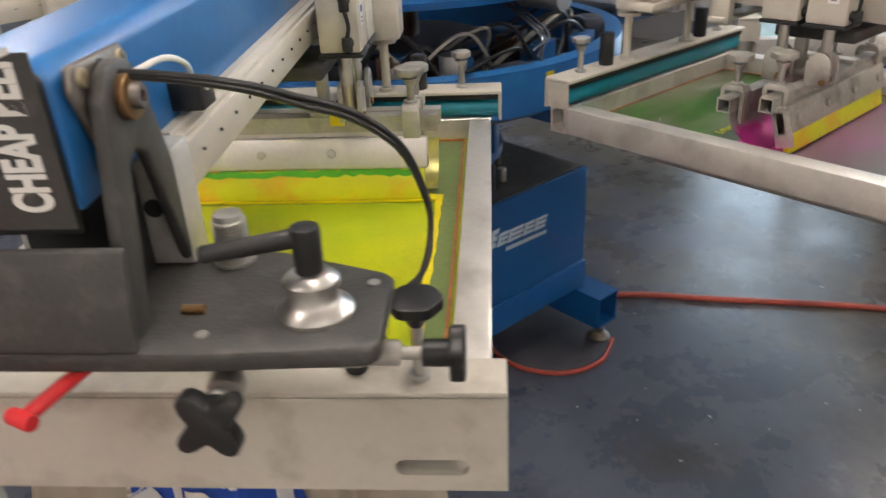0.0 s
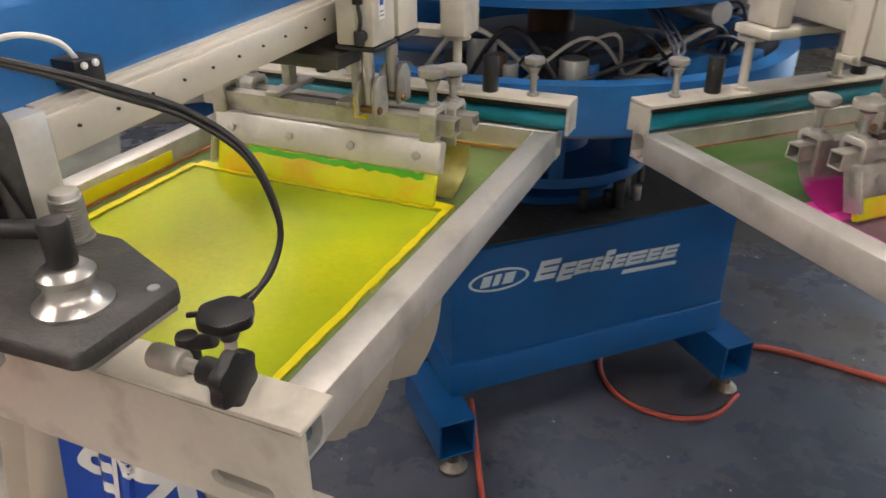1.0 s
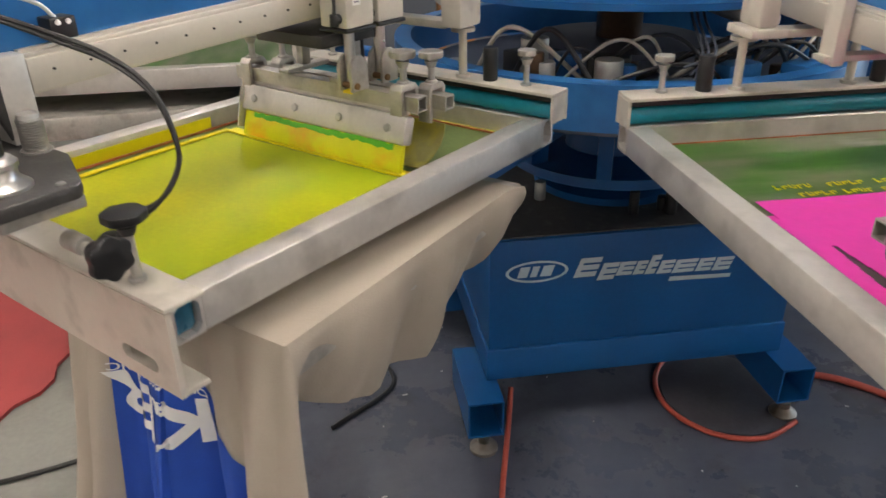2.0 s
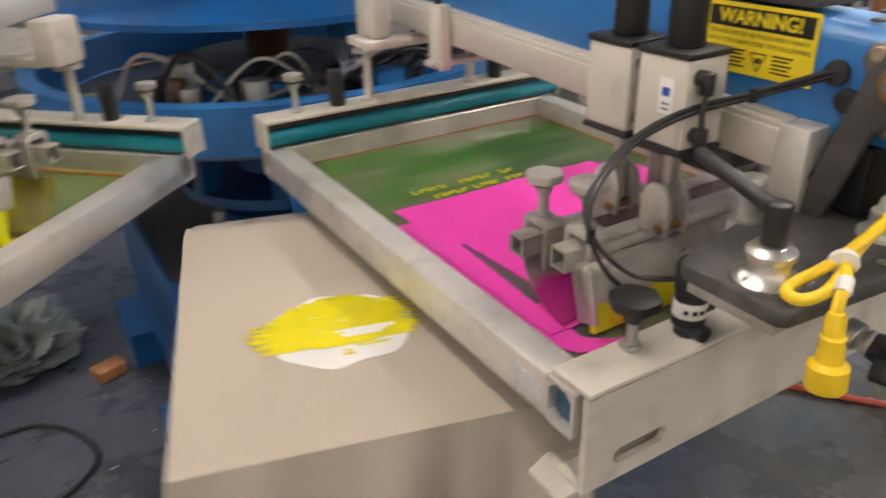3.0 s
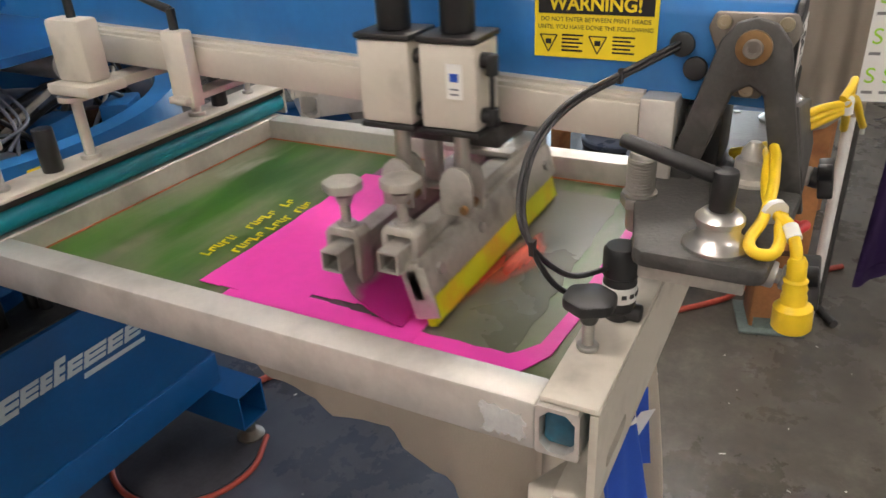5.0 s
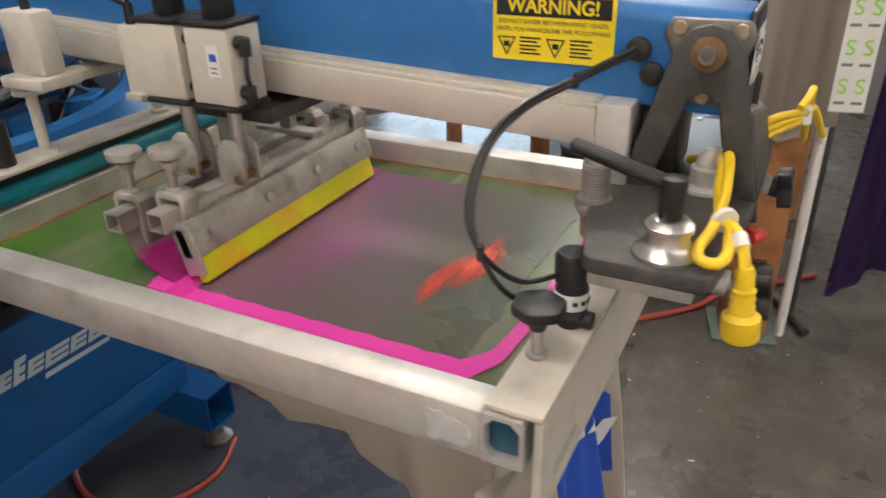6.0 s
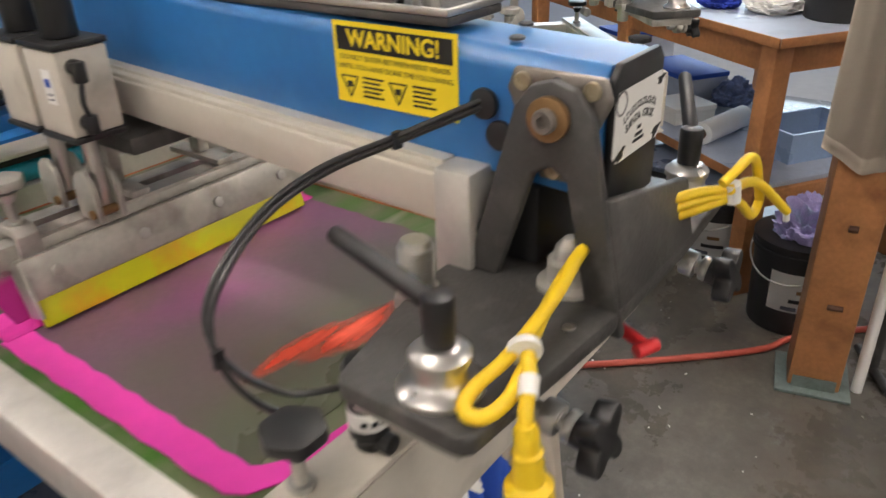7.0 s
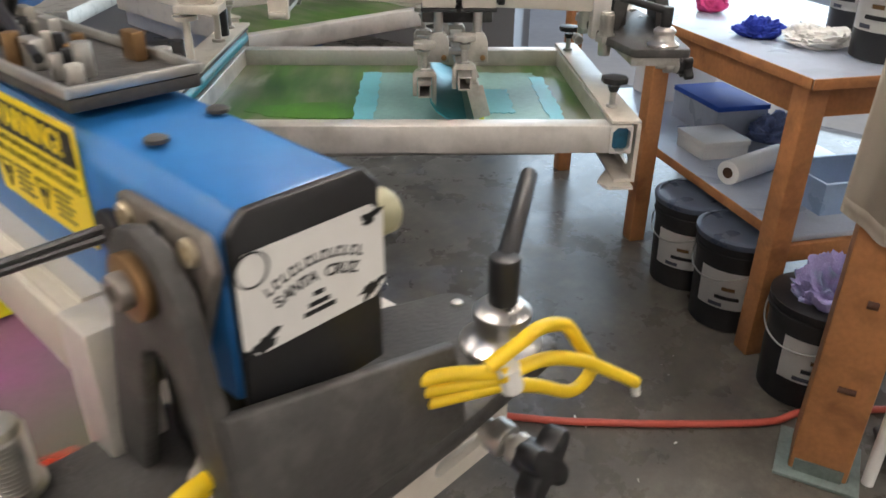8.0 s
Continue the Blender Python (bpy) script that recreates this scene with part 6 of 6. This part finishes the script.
# ---- small paint chips and lint on the floor ----
bm = BM()
rnd = random.Random(77)
for k in range(110):
    x, y = 0.2 + 3.4 * rnd.random(), -0.2 + 2.6 * rnd.random()
    a, l, w = rnd.random() * 180, 0.002 + 0.007 * rnd.random() ** 3, 0.001 + 0.002 * rnd.random()
    box(bm, -l, l, -w, w, 0.0002, 0.0016, 0, pose(x, y, 0, 0, 0, a))
tagged(part("floor_lint", bm, WHITE, None, "", 0), "pale lint and paint chips on the floor", "lint", kind="stuff")


# ---- timber post with a hanging shirt ----
post = thing("timber_post", "square brown timber post in a galvanised foot", "post", pose(3.315, 0.318, 0, 0, 0, 14))
bm = BM()
box(bm, -0.072, 0.072, -0.072, 0.072, 0.012, H, 0.006)
part("shaft", bm, WOOD, post, "knotty brown timber")
bm = BM()
box(bm, -0.105, 0.105, -0.105, 0.105, 0.0, 0.011, 0.003)
box(bm, -0.076, -0.0725, -0.06, 0.06, 0.011, 0.05)
box(bm, -0.06, 0.06, -0.076, -0.0725, 0.011, 0.05)
part("foot_plate", bm, mat("verdigris_steel", (0.16, 0.20, 0.19), 0.5, 0.3, 0.3, 20, 90, 0.1), post, "greenish metal foot")
bm = BM()
for k in range(5):
    rod(bm, (-0.0725, -0.03 + 0.05 * rnd.random(), 0.3 + 0.25 * k), (-0.0735, -0.03 + 0.05 * rnd.random(), 0.3 + 0.25 * k), 0.008 + 0.006 * rnd.random(), seg=12)
tagged(part("knots", bm, mat("dark_knot", (0.07, 0.025, 0.01), 0.6), post, "dark knots"), kind="stuff")
pipe = thing("conduit", "white conduit pipe beside the timber post", "pipe", pose(3.325, 0.192, 0))
bm = BM()
rod(bm, (0, 0, 0), (0, 0, H), 0.016, seg=16)
part("tube", bm, WHITE, pipe)


def hanging(name, label, category, p, w, z0, z1, turn, material, seed, depth=0.03, taper=0.7):
    """Cloth hung from above, in soft upright folds."""
    ob = thing(name, label, category, pose(p[0], p[1], 0, 0, 0, turn))
    r = random.Random(seed)
    ph = [r.random() * 6 for _ in range(4)]
    bm = BM()
    n, m = 40, 24
    rows = []
    for i in range(n + 1):
        f = i / n
        col = []
        for k in range(m + 1):
            g = k / m
            ww = w * (taper + (1 - taper) * g)
            fold = depth * (0.3 + 0.7 * g) * (math.sin(f * 9 + ph[0]) + 0.5 * math.sin(f * 21 + ph[1]))
            hem = 0.03 * math.sin(f * 5 + ph[2]) * g
            col.append(bm.verts.new(((f - 0.5) * ww, fold, z1 + (z0 + hem - z1) * g)))
        rows.append(col)
    for a, b in zip(rows, rows[1:]):
        for k in range(m):
            bm.faces.new((a[k], b[k], b[k + 1], a[k + 1]))
    bmesh.ops.solidify(bm, geom=bm.faces[:], thickness=0.003)
    part("cloth", bm, material, ob, "", 80)
    bm = BM()
    rows = []
    for i in range(n + 1):
        f = i / n
        col = []
        for g in (0.965, 0.985, 1.004):
            ww = w * (taper + (1 - taper) * g)
            fold = depth * (0.3 + 0.7 * g) * (math.sin(f * 9 + ph[0]) + 0.5 * math.sin(f * 21 + ph[1]))
            col.append(bm.verts.new(((f - 0.5) * ww, fold - 0.002, z1 + (z0 + 0.03 * math.sin(f * 5 + ph[2]) * g - z1) * g)))
        rows.append(col)
    for a, b in zip(rows, rows[1:]):
        for k in range(2):
            bm.faces.new((a[k], b[k], b[k + 1], a[k + 1]))
    bmesh.ops.solidify(bm, geom=bm.faces[:], thickness=0.006)
    part("hem", bm, material, ob, "stitched hem", 80)
    return ob


hanging("hanging_shirt", "sand-coloured shirt hanging on the timber post", "shirt", (3.220, 0.288), 0.25, 0.755, 1.75, -72, CLOTH, 3, 0.018, 0.9)
hanging("purple_garment", "dark purple garment hanging behind the post", "garment", (3.60, -0.09), 0.42, 0.14, 1.6, -60, mat("purple_cloth", (0.035, 0.012, 0.085), 0.8, 0, 0.3, 6, 200, 0.2), 5, 0.03)
rack = thing("garment_rack", "dark metal garment rack behind the post", "garment rack", pose(3.60, -0.09, 0, 0, 0, -60))
bm = BM()
for x in (-0.3, 0.3):
    rod(bm, (x, 0, 0.02), (x, 0, 1.62), 0.014, seg=14)
    rod(bm, (x, -0.12, 0.014), (x, 0.12, 0.014), 0.014, seg=14)
rod(bm, (-0.3, 0, 1.61), (0.3, 0, 1.61), 0.014, seg=14)
part("tube_frame", bm, BLACK_PAINT, rack)
strip = thing("price_strip", "white strip of green printed size stickers on the post", "sticker strip", pose(3.195, 0.150, 0, 0, 0, -80))
bm = BM()
box(bm, -0.045, 0.045, -0.004, -0.002, 0.83, 1.45)
part("backing", bm, WHITE, strip, "white backing strip", 0)
LIME = mat("lime_print", (0.35, 0.68, 0.03), 0.5)
for k in range(4):
    for u in (-0.022, 0.022):
        words("sticker_sign", "S", 0.060, pose(u, -0.0048, 0.90 + 0.105 * k, 90, 0, 0), LIME, strip, 0.0004)
        bm = BM()
        box(bm, u - 0.014, u + 0.014, -0.0050, -0.0042, 0.852 + 0.105 * k, 0.860 + 0.105 * k)
        part("text_bar", bm, mat("grey_print", (0.2, 0.2, 0.2), 0.6) if (k, u) == (0, -0.022) else bpy.data.materials["grey_print"], strip, "illegible small print", 0)


# ---- work table, buckets and clutter ----
TAB = pose(3.712, 0.675, 0, 0, 0, -34)      # x into the room, y along the near edge
table = thing("work_table", "brown timber work table with a pale worn top", "table", TAB)
bm = BM()
box(bm, -0.04, 0.80, -0.05, 1.75, 0.912, 0.940, 0.003)
part("tabletop", bm, TABLE_TOP, table, "pale laminate top")
for x0, x1, y0, y1 in ((-0.046, -0.0405, -0.05, 1.75), (-0.04, 0.80, -0.056, -0.0505)):
    bm = BM()
    box(bm, x0, x1, y0, y1, 0.910, 0.941, 0.001)
    part("edge_strip", bm, WOOD, table, "timber edge strip")
for x0, x1, y0, y1 in ((-0.012, 0.010, 0.038, 1.66), (0.038, 0.72, -0.012, 0.010), (0.750, 0.772, 0.038, 1.66)):
    bm = BM()
    box(bm, x0, x1, y0, y1, 0.815, 0.9115, 0.002)
    part("apron", bm, WOOD, table, "timber apron")
for x in (0.002, 0.758):
    for y in (0.002, 0.86, 1.698):
        bm = BM()
        box(bm, x - 0.035, x + 0.035, y - 0.035, y + 0.035, 0.0, 0.9115, 0.004)
        part("leg", bm, WOOD, table, "square timber leg")
bm = BM()
box(bm, 0.040, 0.72, 0.0, 1.70, 0.40, 0.42, 0.003)
part("shelf", bm, TABLE_TOP, table, "pale lower shelf")
bm = BM()
box(bm, 0.036, 0.0396, 0.040, 1.66, 0.385, 0.421, 0.001)
part("shelf_edge", bm, WOOD, table, "timber shelf edge")
for y in (0.002, 1.698):
    bm = BM()
    box(bm, 0.040, 0.722, y - 0.02, y + 0.02, 0.34, 0.3995, 0.002)
    part("shelf_rail", bm, WOOD, table, "timber shelf rail")


def bucket(p, lid, label, z=0.0, k=1.0, turn=0.0):
    b = thing("ink_bucket", label, "bucket", p @ pose(0, 0, z, 0, 0, turn) @ Matrix.Scale(1, 4), "ink buckets")
    bm = BM()
    lathe(bm, [(0.125 * k, 0.0), (0.130 * k, 0.004), (0.142 * k, 0.285 * k), (0.150 * k, 0.287 * k), (0.150 * k, 0.300 * k), (0.144 * k, 0.302 * k), (0.144 * k, 0.318 * k), (0.151 * k, 0.320 * k), (0.151 * k, 0.330 * k), (0.145 * k, 0.332 * k)], 40)
    part("pail", bm, BLACK, b, "black plastic pail")
    bm = BM()
    if lid:
        lathe(bm, [(0.154 * k, 0.3325 * k), (0.156 * k, 0.338 * k), (0.156 * k, 0.352 * k), (0.148 * k, 0.356 * k), (0.138 * k, 0.356 * k), (0.136 * k, 0.350 * k)], 40)
        # the blue-grey base colour carries the sky's sheen on the lid
        part("lid", bm, mat("sky_sheen_lid", (0.085, 0.105, 0.15), 0.30, 0, 0.2, 8, 90, 0.05) if "sky_sheen_lid" not in bpy.data.materials else bpy.data.materials["sky_sheen_lid"], b, "dark lid coloured with the sky's sheen")
    bm = BM()
    n = 14
    lo, hi = [], []
    for i in range(n + 1):
        a = radians(150 + 95 * i / n)
        for lst, zz in ((lo, 0.095 * k), (hi, 0.240 * k)):
            rr = (0.130 + 0.012 * zz / (0.285 * k)) * k + 0.0012
            lst.append(bm.verts.new((rr * math.cos(a), rr * math.sin(a), zz)))
    for i in range(n):
        bm.faces.new((lo[i], lo[i + 1], hi[i + 1], hi[i]))
    bmesh.ops.solidify(bm, geom=bm.faces[:], thickness=-0.0006)
    lab = part("paper_label", bm, WHITE, b, "white paper label")
    for zz, a0, a1, m in ((0.175, 186, 204, BRASS), (0.14, 178, 212, BLACK), (0.11, 170, 190, GREY)):
        bm = BM()
        vs = []
        for i in range(7):
            a = radians(a0 + (a1 - a0) * i / 6)
            rr = (0.130 + 0.012 * zz / 0.285) * k + 0.0030
            vs.append((bm.verts.new((rr * math.cos(a), rr * math.sin(a), (zz - 0.007) * k)), bm.verts.new((rr * math.cos(a), rr * math.sin(a), (zz + 0.007) * k))))
        for (p0, p1), (q0, q1) in zip(vs, vs[1:]):
            bm.faces.new((p0, q0, q1, p1))
        part("print_bar", bm, m, lab, "illegible label print", 0)
    bm = BM()
    sweep(bm, [(0.151 * k * math.cos(radians(a)), 0.151 * k * math.sin(radians(a)), (0.31 - 0.11 * math.sin(radians((a - 60) * 180 / 200))) * k) for a in range(60, 261, 20)], 0.003, 8, 4)
    part("bail_handle", bm, STEEL, b, "wire bail handle")
    return b


bucket(pose(4.03, 1.07, 0), True, "black ink bucket with a dark lid under the table")
bucket(pose(3.87, 0.825, 0), True, "black ink bucket with a dark lid under the table")
bucket(pose(3.63, 0.475, 0), False, "open black ink bucket with a purple rag in it", turn=10)
bucket(TAB @ pose(0.360, 0.125, 0.9405), True, "black ink bucket standing on the work table", k=0.9)
bucket(TAB @ pose(0.560, 0.500, 0.9405), True, "black ink bucket standing on the work table", k=0.8)


def rag(p, r, h, material, label, seed, name="rag"):
    ob = thing(name, label, "rag", p)
    bm = BM()
    bmesh.ops.create_icosphere(bm, subdivisions=5, radius=1)
    noise.seed_set(seed)
    for v in bm.verts:
        d = v.co.normalized()
        w = d + 0.15 * noise.noise_vector(d * 2.5 + Vector((seed, 0, 0)))
        k = 0.86 + 0.30 * noise.noise(w * 1.5 + Vector((seed, 0, 0))) + 0.55 * (0.28 - abs(noise.noise(w * 2.1 + Vector((0, seed, 0))))) + 0.25 * (0.25 - abs(noise.noise(w * 4.6))) + 0.02 * noise.noise(w * 15)
        v.co = Vector((d.x * r * k, d.y * r * k, max(0.0, (d.z * 0.75 + 0.55)) * h * k))
    part("cloth", bm, material, ob, "", 60)
    return ob


PURPLE_RAG = mat("stained_purple_rag", (0.25, 0.22, 0.42), 0.85, 0, 0.35, 14, 200, 0.4, ((0.12, 0.34, 0.32), 0.4, 10))
rag(pose(3.63, 0.475, 0.30), 0.105, 0.115, PURPLE_RAG, "crumpled purple rag stained with ink in a bucket", 5)
rag(TAB @ pose(0.139, 0.476, 0.9405), 0.075, 0.05, mat("royal_blue_rag", (0.015, 0.04, 0.35), 0.85, 0, 0.3, 10, 200, 0.3), "crumpled royal blue rag on the table", 8)
rag(TAB @ pose(0.250, 0.324, 0.9405), 0.11, 0.05, WHITE, "crumpled white rag on the table", 9)
rag(TAB @ pose(0.24, 0.93, 0.9405), 0.06, 0.05, mat("pink_rag", (0.55, 0.05, 0.2), 0.85, 0, 0.3, 10, 200, 0.3), "crumpled pink rag on the table", 10)
rag(TAB @ pose(0.55, 0.82, 0.4205), 0.10, 0.09, mat("blue_print_rag", (0.14, 0.19, 0.34), 0.85, 0, 0.5, 16, 200, 0.3, ((0.02, 0.02, 0.04), 0.3, 12)), "folded blue patterned cloth on the shelf", 11)
roll = thing("paper_roll", "roll of white paper on the table shelf", "paper roll", TAB @ pose(0.095, 0.425, 0.4665, 0, 0, 22))
bm = BM()
rod(bm, (0, 0, 0), (0.32, 0, 0), 0.045, seg=28, bevel=0.003)
part("paper", bm, WHITE, roll)
bm = BM()
rod(bm, (-0.002, 0, 0), (0.0005, 0, 0), 0.020, seg=20)
part("core", bm, COPPER, roll, "brown cardboard core")
for x, y, w, d, h, mm, lab in ((0.44, 1.05, 0.24, 0.36, 0.12, TABLE_TOP, "pale blue carton on the table shelf"), (0.24, 0.76, 0.20, 0.20, 0.05, WHITE, "flat stack of white paper on the shelf"), (0.50, 1.55, 0.3, 0.26, 0.2, WHITE, "white carton on the table shelf")):
    c = thing("carton", lab, "carton", TAB @ pose(x, y, 0.4205))
    bm = BM()
    box(bm, -w / 2, w / 2, -d / 2, d / 2, 0, h, 0.003)
    part("box_body", bm, mm, c)
    bm = BM()
    box(bm, -w / 2 - 0.003, w / 2 + 0.003, -d / 2 - 0.003, d / 2 + 0.003, h + 0.0005, h + 0.022, 0.002)
    part("box_lid", bm, SHIRT_BLUE if h > 0.1 else WHITE, c, "blue lid" if h > 0.1 else "top sheet")

tub = thing("plastic_bin", "pale blue plastic bin on the table shelf", "bin", TAB @ pose(0.400, 0.205, 0.4205))
BIN_BLUE = mat("pale_blue_plastic", (0.30, 0.42, 0.62), 0.3, 0, 0.1, 8, 90, 0.03)
bm = BM()
lo, li, hi, ho = [[bm.verts.new((sx * (a), sy * (b), z)) for sx, sy in ((-1, -1), (1, -1), (1, 1), (-1, 1))] for a, b, z in ((0.150, 0.090, 0.0), (0.147, 0.087, 0.005), (0.166, 0.106, 0.125), (0.169, 0.109, 0.125))]
for a, b in ((lo, ho), (ho, hi), (hi, li)):
    for k in range(4):
        bm.faces.new((a[k], a[(k + 1) % 4], b[(k + 1) % 4], b[k]))
bm.faces.new(lo)
bm.faces.new(li)
part("tub", bm, BIN_BLUE, tub)
bm = BM()
for x0, x1, y0, y1 in ((-0.178, -0.1695, -0.118, 0.118), (0.1695, 0.178, -0.118, 0.118), (-0.1695, 0.1695, -0.118, -0.1095), (-0.1695, 0.1695, 0.1095, 0.118)):
    box(bm, x0, x1, y0, y1, 0.116, 0.126)
bmesh.ops.remove_doubles(bm, verts=bm.verts, dist=0.0001)
part("rim", bm, BIN_BLUE, tub, "folded rim")
rag(pose(0.78, 2.62, 0), 0.22, 0.16, mat("grey_sack", (0.22, 0.24, 0.23), 0.8, 0, 0.25, 5, 150, 0.3), "slumped grey sack on the floor behind the press", 21, "sack")
block = thing("wood_block", "small offcut of orange timber on the floor", "wood block", pose(1.05, 2.36, 0, 0, 0, 20))
bm = BM()
box(bm, -0.05, 0.05, -0.035, 0.035, 0.0005, 0.04, 0.003)
part("offcut", bm, WOOD, block)

# ---- far table and stock behind the press ----
far = thing("stock_table", "long table with stacks of folded shirts behind the press", "table", pose(0.2, 5.0, 0, 0, 0, 8))
bm = BM()
box(bm, -1.6, 1.6, -0.4, 0.4, 0.86, 0.90, 0.004)
part("tabletop", bm, TABLE_TOP, far)
for x in (-1.5, 1.5):
    for y in (-0.33, 0.33):
        bm = BM()
        box(bm, x - 0.03, x + 0.03, y - 0.03, y + 0.03, 0, 0.859, 0.003)
        part("leg", bm, WOOD, far)
rnd = random.Random(12)
SHADES = [mat("stock_cloth_%s" % n, c, 0.9, 0, 0.15, 9, 200, 0.2) for n, c in (("pink", (0.55, 0.16, 0.14)), ("orange", (0.62, 0.26, 0.06)), ("white", (0.7, 0.7, 0.7)), ("navy", (0.03, 0.06, 0.22)), ("grey", (0.3, 0.32, 0.36)))]
for k in range(9):
    st = thing("shirt_stack", "stack of folded coloured shirts on a table", "shirts", pose(0.2, 5.0, 0.9005, 0, 0, 8) @ pose(-1.35 + 0.34 * k, -0.05 + 0.1 * rnd.random(), 0), "stacks of shirts")
    for i in range(3 + int(4 * rnd.random())):
        bm = BM()
        box(bm, -0.14, 0.14, -0.17, 0.17, 0.03 * i, 0.03 * i + 0.029, 0.010, pose(0.01 * rnd.random(), 0.01 * rnd.random(), 0, 0, 0, 4 * rnd.random()))
        part("folded_shirt", bm, SHADES[(k + i // 3) % 5], st, "folded shirt")


# ---- what moves ----
def motions():
    turn = [(0.0, 0, 0.055), (1.3, 0, 0.055), (1.7, 0.5, 0.016), (2.0, 4, 0.016), (2.3, 9.2, 0.016), (2.5, 13.8, 0.016), (3.0, 29.3, 0.016), (3.2, 38, 0.016), (3.35, 43, 0.020), (3.5, 45, 0.03), (3.7, 45, 0.055), (4.0, 45, 0.055), (8.0, 45, 0.055)]
    walk(carousel, [(t, pose(CX, CY, z, 0, 0, a)) for t, a, z in turn])
    walk(SHIRT, [(t, pose(CX, CY, z, 0, 0, a - 45)) for t, a, z in turn])
    stroke = [(0.0, 0.305), (0.2, 0.330), (0.4, 0.343), (1.25, 0.343), (1.45, 0.315), (1.8, 0.15), (2.1, 0.02), (2.25, 0.0), (4.55, 0.0), (4.7, 0.018), (4.9, 0.065), (5.3, 0.170), (5.8, 0.282), (5.95, 0.322), (6.1, 0.335), (8.0, 0.335)]
    push_ink(stroke)
    walk(CAR_B, [(t, around(0) @ pose(0, s, 0)) for t, s in stroke])


motions()
